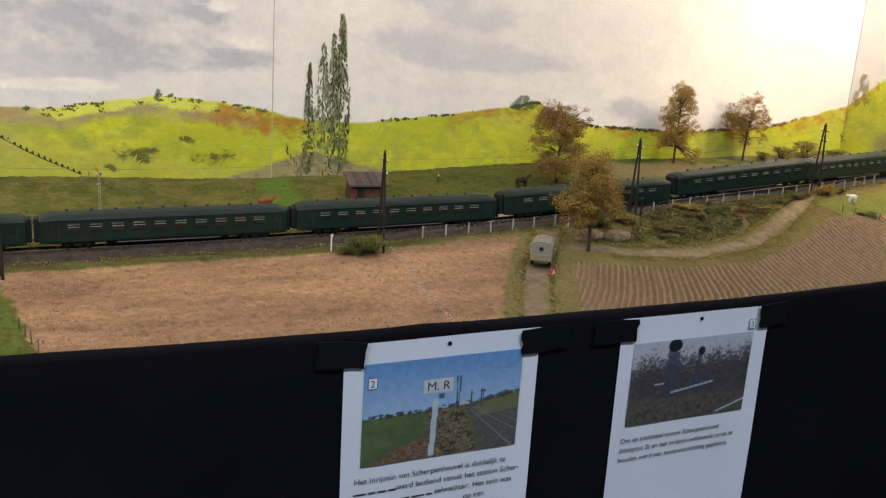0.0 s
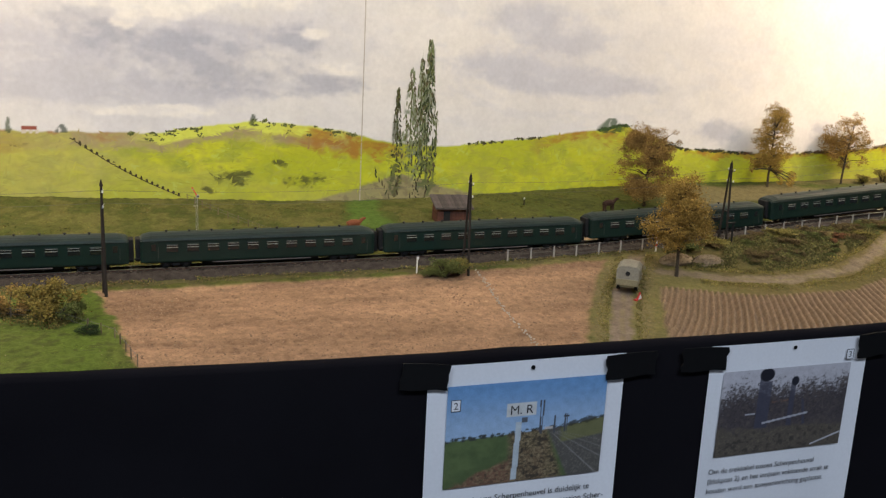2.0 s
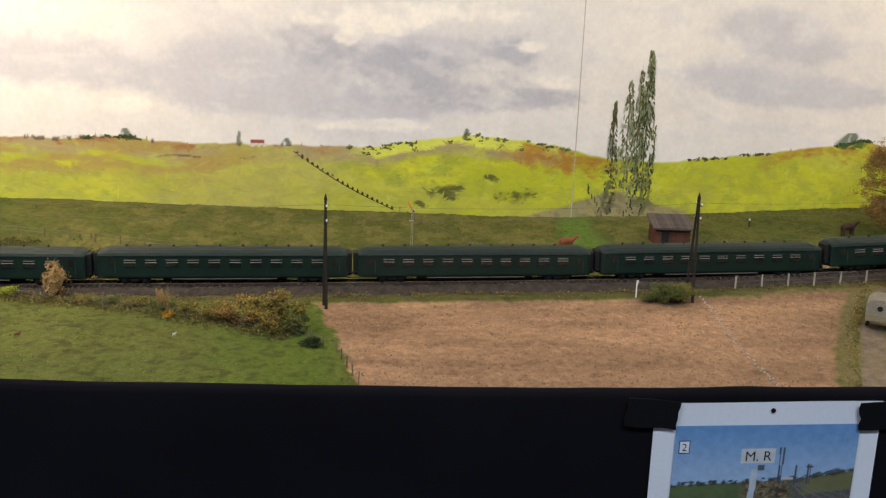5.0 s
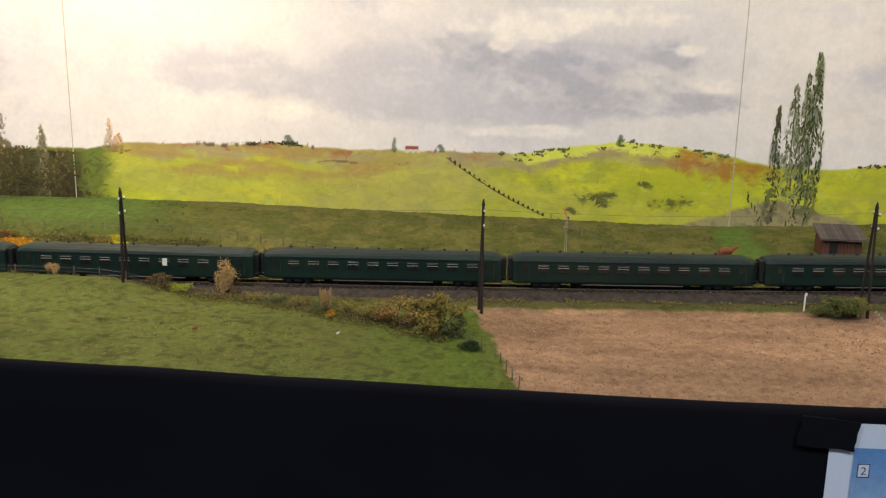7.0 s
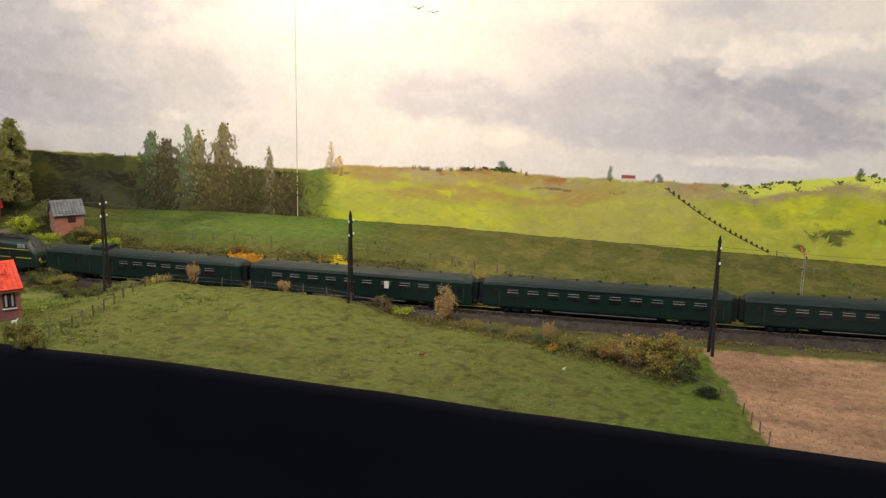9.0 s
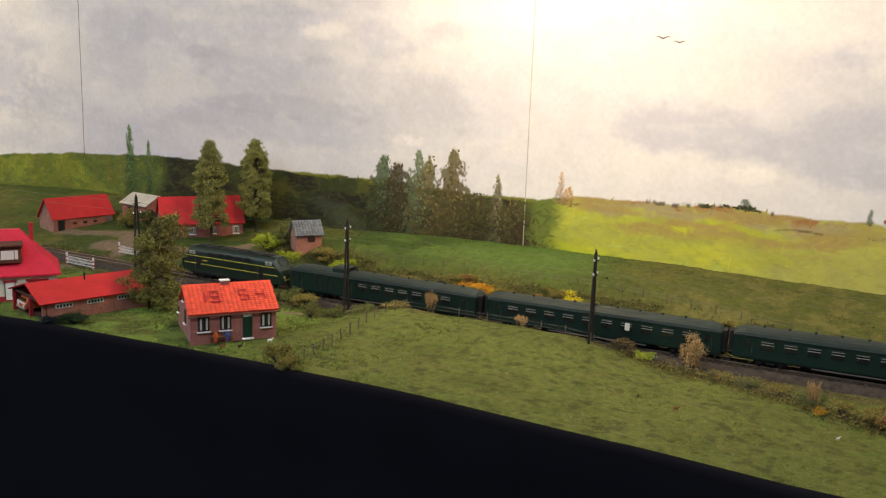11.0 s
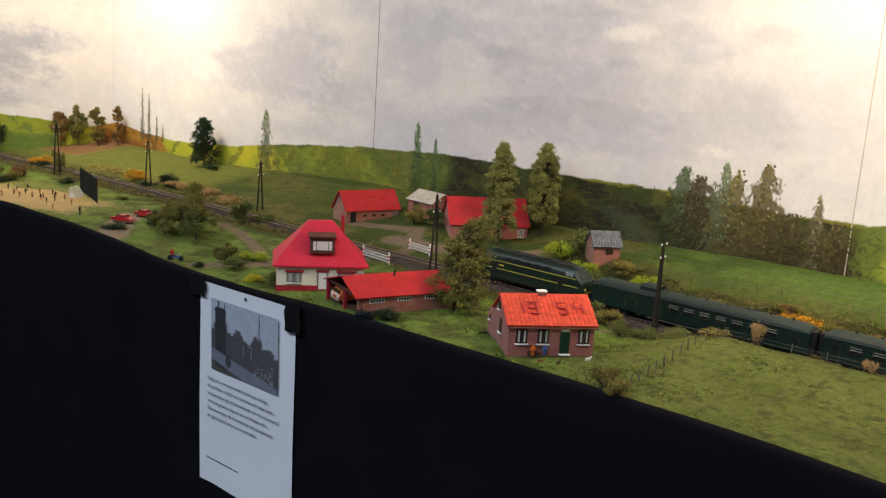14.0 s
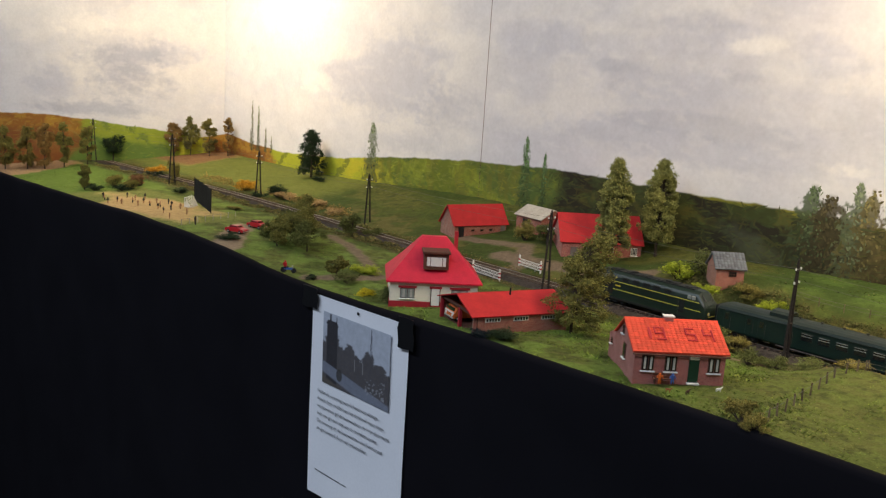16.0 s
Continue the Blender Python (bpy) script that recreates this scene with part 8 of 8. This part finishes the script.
def goal():
    g = thing("football_goal", "white football goal with a pale net", "goal", m=at(-2.055, 0.880, 0, -50) @ Matrix.Diagonal((0.95, 0.9, 0.85, 1)))
    for x in (-0.020, 0.020):
        part("post", Shape().rod((x, 0, 0), (x, 0, 0.0240), 0.0008), M["white"], g)
        part("net_side", Shape().loft([[(x - 0.0002, 0, 0), (x - 0.0002, 0.016, 0), (x - 0.0002, 0.004, 0.0235)], [(x + 0.0002, 0, 0), (x + 0.0002, 0.016, 0), (x + 0.0002, 0.004, 0.0235)]]), M["blind"], g)
    part("crossbar", Shape().rod((-0.020, 0, 0.0240), (0.020, 0, 0.0240), 0.0008), M["white"], g)
    net = Shape()
    for k in range(17):
        x = -0.020 + k * 0.0025
        net.rod((x, 0.016, 0), (x, 0.004, 0.0235), 0.0003, 0.0003, 4)
    for k in range(9):
        s = k / 8
        net.rod((-0.020, 0.016 - 0.012 * s, 0.0235 * s), (0.020, 0.016 - 0.012 * s, 0.0235 * s), 0.0003, 0.0003, 4)
    part("net", net, M["blind"], g)
    f = thing("ball_net", "tall dark net on posts behind the goal", "net", m=facing((-2.135, 0.935), (-1.955, 0.880)))
    L = math.hypot(0.180, 0.055)
    for k in range(5):
        part("post", Shape().rod((L * k / 4, 0, -0.002), (L * k / 4, 0, 0.052), 0.0011), M["mast"], f)
    mesh = Shape()
    for k in range(50):
        mesh.rod((L * k / 49, 0, 0.001), (L * k / 49, 0, 0.050), 0.00042, 0.00042, 3)
    for k in range(14):
        mesh.rod((0, 0, 0.002 + k * 0.0036), (L, 0, 0.002 + k * 0.0036), 0.0004, 0.0004, 3)
    part("mesh", mesh, M["net"], f)


goal()


def rubble(x, y, w, seed):
    rng = random.Random(seed)
    p = thing("rubble_heap", "heap of pale stone rubble at the roadside", "rubble", "rubble heaps", at(x, y))
    part("mound", Shape().lump(0, 0, 0.0, w / 2, w * 0.32, 0.0105, rng, 0.14, 18, 9), M["stone"], p)
    for _ in range(110):
        a, d = rng.uniform(0, 6.28), rng.random() ** 0.5
        part("stone", Shape().lump(0, 0, 0, 0.0011, 0.0009, 0.0008, rng, 0.3, 6, 4), M["stone"], p, m=pose(d * w * 0.52 * math.cos(a), d * w * 0.36 * math.sin(a), 0.0103 * math.sqrt(max(0, 1 - d * d)) + 0.0002, rng.uniform(0, 90), rng.uniform(0, 90), 0))


rubble(0.668, 0.950, 0.048, 5)
rubble(0.706, 0.936, 0.044, 6)
stuff = Shape()
rng = random.Random(12)
for _ in range(900):  # loose stones on lanes and meadows
    x, y = rng.uniform(-1.6, 1.2), rng.uniform(0.76, 1.30)
    if abs(y - rail_y(x)) > 0.05:
        stuff.lump(x, y, lift(x, y) + 0.0002, rng.uniform(0.0004, 0.0010), rng.uniform(0.0004, 0.0010), 0.0006, rng, 0.3, 5, 3)
solid("loose_stones", stuff, M["stone"], "scattered pale loose stones", "stones", kind="stuff")


# ---- notices on the drape ----
PAPER_Y = FRONT - 0.0075


def print_grid(w, h, step, painter):
    us, vs = np.linspace(0, 1, int(w / step) + 2), np.linspace(0, 1, int(h / step) + 2)
    u, v = np.meshgrid(us, vs)
    return sheet_mesh("photo", np.stack([u * w, 0 * u, v * h], -1), painter(u, v), M["photo"])


def photo_sign(u, v):
    """White sign post beside a railway line that runs off to a far horizon."""
    n, m, g = fbm(u * 9, v * 9, 201), fbm(u * 46, v * 46, 203), fbm(u * 120, v * 90, 205, 3)
    c = np.ones(u.shape + (3,)) * np.array((0.33, 0.47, 0.66))
    c = blend(c, (0.15, 0.31, 0.56), soft(v, 0.50, 1.0))
    horizon = 0.47 + 0.05 * u + (m - 0.5) * 0.025
    land = soft(horizon - v, -0.006, 0.006)
    c = blend(c, (0.085, 0.12, 0.05), land)
    c = blend(c, (0.11, 0.15, 0.06), land * soft(n, 0.4, 0.7))
    c = blend(c, (0.05, 0.055, 0.05), soft(0.022 + (m - 0.5) * 0.05 - np.abs(v - horizon), 0, 0.010) * soft(m, 0.40, 0.55))
    bank = soft(0.03 + 0.62 * u - v + (n - 0.5) * 0.12, 0, 0.05) * land * soft(0.66 - u, 0, 0.06)
    c = blend(c, (0.17, 0.095, 0.062), bank)
    c = blend(c, (0.27, 0.20, 0.115), bank * soft(g, 0.50, 0.66) * 0.75)
    c = blend(c, (0.05, 0.040, 0.030), bank * soft(m, 0.55, 0.70) * 0.7)
    scrub = soft(u - 0.36 - (0.47 - v) * 0.06, 0, 0.06) * soft(0.66 + (0.48 - v) * 0.22 - u, 0, 0.05) * land
    c = blend(c, (0.135, 0.098, 0.058), scrub * 0.9)
    c = blend(c, (0.30, 0.235, 0.14), scrub * soft(g, 0.48, 0.64) * 0.8)
    c = blend(c, (0.035, 0.030, 0.026), scrub * soft(m, 0.52, 0.68) * 0.85)
    ballast = soft(u - 0.62 - (0.49 - v) * 0.30, 0, 0.03) * land
    c = blend(c, (0.095, 0.088, 0.082), ballast * 0.95)
    c = blend(c, (0.20, 0.18, 0.16), ballast * soft(g, 0.52, 0.70) * 0.55)
    slope_up = soft(u - 0.70, 0, 0.04) * soft(v - 0.34 - 0.18 * (u - 0.70), 0, 0.02) * soft(0.50 + 0.26 * (u - 0.66) + (m - 0.5) * 0.03 - v, 0, 0.012)
    c = blend(c, (0.16, 0.16, 0.075), slope_up)
    c = blend(c, (0.045, 0.045, 0.035), soft(u - 0.70, 0, 0.04) * soft(0.026 + (m - 0.5) * 0.06 - np.abs(v - 0.50 - 0.26 * (u - 0.66)), 0, 0.012) * 0.85)
    for a, b in ((0.655, 0.94), (0.675, 1.12), (0.69, 1.32), (0.70, 1.60)):
        line = a + (b - a) * ((0.47 - v) / 0.42)
        c = blend(c, (0.30, 0.29, 0.28), soft(0.004 + 0.006 * (0.47 - v) - np.abs(u - line), 0, 0.004) * (v < 0.47) * 0.8)
    c = blend(c, (0.55, 0.50, 0.47), (np.abs(u - 0.64) < 0.028) * (np.abs(v - 0.515) < 0.012))
    for pu, top, lean in ((0.578, 0.80, 0.02), (0.600, 0.80, -0.02), (0.675, 0.63, 0), (0.745, 0.64, 0), (0.757, 0.64, 0)):
        c = blend(c, (0.07, 0.075, 0.09), (np.abs(u - pu - lean * (0.8 - v)) < 0.0042) * (v < top) * (v > 0.46))
    c = blend(c, (0.07, 0.075, 0.09), (np.abs(v - 0.615) < 0.006) * (np.abs(u - 0.752) < 0.020))
    c = blend(c, (0.48, 0.54, 0.58), (np.abs(u - 0.445 - (v - 0.5) * 0.02) < 0.018) * (v < 0.60) * (v > 0.02))
    c = blend(c, (0.10, 0.11, 0.13), (np.abs(u - 0.484) < 0.018) * (np.abs(v - 0.615) < 0.028))
    return blend(c, np.array((0.60, 0.61, 0.60)) * (0.92 + 0.16 * n)[..., None], (np.abs(u - 0.458) < 0.092) * (np.abs(v - 0.722) < 0.066))


def photo_signal(u, v):
    """Dim photo of a tensioning frame beside the track with bare woods behind."""
    n, m, g = fbm(u * 12, v * 12, 211), fbm(u * 44, v * 34, 213), fbm(u * 110, v * 100, 217, 3)
    c = np.ones(u.shape + (3,)) * np.array((0.50, 0.49, 0.53))
    trees = 0.72 + 0.30 * (fbm(u * 6, u * 0 + 1, 215) - 0.35) + 0.05 * u
    wood = soft(trees + (m - 0.5) * 0.30 + (g - 0.5) * 0.25 - v, -0.05, 0.16)
    c = blend(c, (0.072, 0.062, 0.066), wood)
    c = blend(c, (0.125, 0.105, 0.095), wood * soft(m, 0.48, 0.68) * 0.6)
    c = blend(c, (0.035, 0.030, 0.034), wood * soft(g, 0.52, 0.66) * 0.6)
    c = blend(c, (0.10, 0.085, 0.070), soft(0.34 - 0.05 * u + (n - 0.5) * 0.14 - v, 0, 0.06))
    c = blend(c, (0.17, 0.145, 0.105), soft(0.34 - v, 0, 0.06) * soft(g, 0.52, 0.68) * 0.55)
    c = blend(c, (0.035, 0.032, 0.032), soft(0.30 - v, 0, 0.06) * soft(m, 0.54, 0.70) * 0.7)
    for pu, w, top in ((0.315, 0.030, 0.90), (0.365, 0.020, 0.85), (0.555, 0.020, 0.86), (0.655, 0.010, 0.60)):
        c = blend(c, (0.060, 0.062, 0.090), (np.abs(u - pu - (0.5 - v) * (0.10 if pu > 0.6 else 0.0)) < w) * (v < top) * (v > 0.30) * 0.85)
    c = blend(c, (0.018, 0.018, 0.026), soft(1 - ((u - 0.335) / 0.062) ** 2 - ((v - 0.93) / 0.085) ** 2, 0, 0.3))
    c = blend(c, (0.022, 0.024, 0.034), soft(1 - ((u - 0.565) / 0.032) ** 2 - ((v - 0.83) / 0.060) ** 2, 0, 0.3))
    c = blend(c, (0.40, 0.40, 0.44), (np.abs(v - 0.35 - (u - 0.32) * 0.22) < 0.012) * (u > 0.34) * (u < 0.70))
    c = blend(c, (0.16, 0.10, 0.08), (np.abs(v - 0.60 - (u - 0.42) * 0.10) < 0.012) * (u > 0.40) * (u < 0.53) * (g > 0.45))
    c = blend(c, (0.42, 0.42, 0.46), (np.abs(v - 0.475) < 0.009) * (u > 0.20) * (u < 0.28))
    return blend(c, (0.50, 0.50, 0.54), (np.abs(v - 0.02 - (u - 0.74) * 0.50) < 0.010) * (u > 0.76))


def photo_village(u, v):
    """Dim photo of a chapel tower, a mast and a street with trees."""
    n, m, g = fbm(u * 10, v * 10, 221), fbm(u * 40, v * 40, 223), fbm(u * 100, v * 100, 227, 3)
    c = np.ones(u.shape + (3,)) * np.array((0.42, 0.45, 0.51))
    skyline = 0.60 - 0.10 * u + 0.10 * (fbm(u * 9, u * 0 + 4, 225) - 0.4)
    dark = soft(skyline + (m - 0.5) * 0.10 - v, 0, 0.03)
    for pu, pv, ru, rv in ((0.42, 0.56, 0.09, 0.12), (0.70, 0.53, 0.10, 0.15), (0.86, 0.50, 0.10, 0.06), (0.15, 0.55, 0.13, 0.25)):
        dark = np.maximum(dark, soft(1 - ((u - pu) / ru) ** 2 - ((v - pv) / rv) ** 2 + (m - 0.5) * 1.2, 0, 0.4))
    c = blend(c, (0.082, 0.078, 0.084), dark)
    c = blend(c, (0.115, 0.098, 0.085), dark * soft(g, 0.50, 0.68) * 0.55)
    tower = (np.abs(u - 0.145) < 0.085) * (v < 0.84) + (np.abs(u - 0.145) < 0.10 - (v - 0.84) * 0.5) * (v >= 0.84) * (v < 0.90)
    c = blend(c, (0.042, 0.040, 0.044), tower)
    c = blend(c, (0.042, 0.040, 0.044), (np.abs(u - 0.115) < 0.012) * (v < 0.99) * (v > 0.8) + (np.abs(u - 0.215) < 0.006) * (v < 0.97) * (v > 0.8))
    for k in (-1, 1):
        c = blend(c, (0.10, 0.10, 0.12), (np.abs(u - 0.735 + k * (1.0 - v) * 0.03) < 0.0045) * (v < 0.98) * (v > 0.6))
    road = soft(0.30 - 0.24 * u - v + 0.02, 0, 0.02) * soft(v - 0.14 + 0.30 * u, 0, 0.03)
    c = blend(c, (0.19, 0.21, 0.26), road * 0.9)
    c = blend(c, (0.105, 0.090, 0.075), soft(0.12 - 0.28 * u + (n - 0.5) * 0.08 - v, 0, 0.04) * 0.9)
    c = blend(c, (0.05, 0.048, 0.045), soft(1 - ((u - 0.27) / 0.05) ** 2 - ((v - 0.19) / 0.10) ** 2, 0, 0.4) * 0.9)
    for pu in (0.50, 0.62):
        c = blend(c, (0.22, 0.21, 0.21), (np.abs(u - pu) < 0.008) * (np.abs(v - 0.42) < 0.08))
    return blend(c, (0.30, 0.31, 0.33), (u > 0.66) * (u < 0.94) * (np.abs(v - 0.22) < 0.12) * (m > 0.58) * 0.75)


def bars(x0, z, length, rng, h=0.0015):
    """An unreadable line: short dark bars for its words."""
    s, x = Shape(), x0
    while x < x0 + length:
        w = rng.uniform(0.005, 0.016)
        s.box(x + w / 2, 0, z + h * 0.5, w, 0.0002, h)
        x += w + 0.0022
    return s


def notice(label, cx, top, lean, photo, px, pz, pw, ph, lines, size, pitch, tx, tz, tapes, corner=None, extra=None):
    n = thing("paper_notice", label, "notice", "notices on the drape", pose(cx, PAPER_Y, top, 0, lean, 0))
    W, H = 0.213, 0.300
    u, v = np.meshgrid(np.linspace(-W / 2, W / 2, 22), np.linspace(-H, 0, 30))
    dy = -0.0035 * np.exp(-((v + H) / 0.05) ** 2) * np.cos(u * 16) + 0.0006 * np.sin(u * 30 + v * 11) - 0.003 * np.exp(-((np.abs(u) - W / 2) / 0.02) ** 2) * smooth(-v / 0.2)
    part("sheet", sheet_mesh("sheet", np.stack([u, dy, v], -1), None, M["paper"]), None, n, "white paper sheet")
    part("photo", print_grid(pw, ph, 0.0009, photo), None, n, "printed colour photograph", pose(px - W / 2, -0.0022, -pz - ph))
    for k, (indent, text) in enumerate(lines):
        z = -tz - k * pitch
        if text:
            me = lettering(text, size, M["ink"])
            part("text_line", me, None, n, "", pose(tx - W / 2 + indent, -0.0024, z, 90) @ Matrix.Shear("XZ", 4, (0.0, 0.0)))
    rng = random.Random(int(cx * 1000) + 3)
    for x, z, length in extra or ():
        part("text_bar", bars(x - W / 2, -z, length, rng), M["ink"], n, "", pose(0, -0.0024, 0))
    if corner:
        x, z, digit = corner
        box = Shape()
        for dx, dz, w, h in ((0, 0.0058, 0.0098, 0.0006), (0, -0.0058, 0.0098, 0.0006), (-0.0047, 0, 0.0006, 0.0120), (0.0047, 0, 0.0006, 0.0120)):
            box.box(x - W / 2 + dx, -0.0027, -z + dz, w, 0.0003, h)
        part("number_frame", box, M["ink"], n)
        part("number_ground", Shape().box(x - W / 2, -0.0025, -z, 0.0090, 0.0003, 0.0112), M["paper"], n)
        part("number", lettering(digit, 0.0100, M["ink"], 0, "CENTER"), None, n, "", pose(x - W / 2, -0.0029, -z - 0.0036, 90))
    part("punched_dot", Shape().rod((0.002, -0.0014, -0.0075), (0.002, -0.0020, -0.0075), 0.0022, 0.0022, 12), M["tape"], n)
    for x, z, w, h, turn in tapes:
        rng = random.Random(int((x + z) * 9999))
        edge = [(-w / 2, -h / 2), (-w / 4, -h / 2 - 0.001), (w / 4, -h / 2 + 0.001), (w / 2, -h / 2)] + [(w / 2 + rng.uniform(-0.002, 0.002), -h / 2 + h * k / 5) for k in range(1, 5)] + [(w / 2, h / 2), (0, h / 2 + 0.0008), (-w / 2, h / 2)] + [(-w / 2 + rng.uniform(-0.002, 0.002), h / 2 - h * k / 5) for k in range(1, 5)]
        strip = Shape().loft([[(a, y, b) for a, b in edge] for y in (0.0, -0.0006)])
        part("tape", strip, M["tape"], n, "torn strip of black cloth tape", pose(x - W / 2, -0.0048, -z, 0, turn, 0))
    return n


notice("white notice with a railway sign photo, taped to black cloth", 0.3558, 1.2085, 0.0, photo_sign, 0.020, 0.021, 0.173, 0.108,
       [(0.0, "Het inrijsein van Scherpenheuvel is duidelijk te"), (0.045, "werd bediend vanuit het station Scher-"), (0.088, "selwachter. Het sein was"), (0.122, "op een")], 0.0090, 0.0120, 0.014, 0.147,
       ((-0.004, 0.008, 0.048, 0.026, 6), (0.218, 0.012, 0.058, 0.026, -2)), (0.029, 0.041, "2"), ((0.014, 0.159, 0.040), (0.014, 0.171, 0.080), (0.014, 0.183, 0.115), (0.014, 0.195, 0.17), (0.014, 0.207, 0.165)))
notice("white notice with a dark signal photo, taped to black cloth", 0.6735, 1.2085, 0.0, photo_signal, 0.018, 0.030, 0.172, 0.100,
       [(0.0, "Om de trekkabel tussen Scherpenheuvel"), (0.0, "(blokpost 2) en het inrijsein voldoende strak te"), (0.0, "houden werd een aanspaninrichting geplaatst.")], 0.0088, 0.0118, 0.014, 0.150,
       ((-0.011, 0.012, 0.056, 0.026, 2), (0.216, 0.010, 0.044, 0.028, -3)), (0.186, 0.020, "3"))
notice("white notice with a dim village photo, taped to black cloth", -1.2490, 1.2150, -1.2, photo_village, 0.030, 0.020, 0.150, 0.104,
       [(0.0, "Nadat de overweg met de hand was dichtge-"), (0.0, "draaid door middel van het draaiwiel naast baan-"), (0.0, "wachtershuis gaf de baanwachter de vrije doortocht"), (0.0, "met een groene vlag aan de treinbestuurder."), (0.0, "De overweg en de baanwachter zijn functioneel"), (0.0, "en geactiveerd door een treinmelder.")], 0.0078, 0.0112, 0.020, 0.142,
       ((0.000, 0.006, 0.036, 0.030, 0), (0.212, 0.010, 0.030, 0.040, 0)), None, ((0.018, 0.262, 0.070),))
board_text = lettering("M. R", 0.0135, M["ink"], 0, "CENTER")
sign_letters = new("sign_letters", board_text)
sign_letters.parent = next(o for o in scene.objects if o.name == "paper_notice")
sign_letters.matrix_basis = pose(0.020 + 0.458 * 0.173 - 0.1065, -0.0026, -0.021 - 0.108 + 0.722 * 0.108 - 0.0046, 90)


# ---- sleepers ----
piece = Shape().box(0, 0, -0.0019, 0.0030, 0.0300, 0.0018, 0.0003).mesh("sleeper", M["sleeper"])
rest = Shape()
for k, x in enumerate(np.arange(-2.83, 1.55, 0.0074)):
    x = float(x)
    if -0.62 < x < 1.25:
        part("sleeper", piece, None, track, m=along(x))
    else:
        rest.box(0, 0, -0.0019, 0.0030, 0.0300, 0.0018, 0.0003, along(x))
tagged(part("far_sleepers", rest, M["sleeper"], track), kind="stuff")
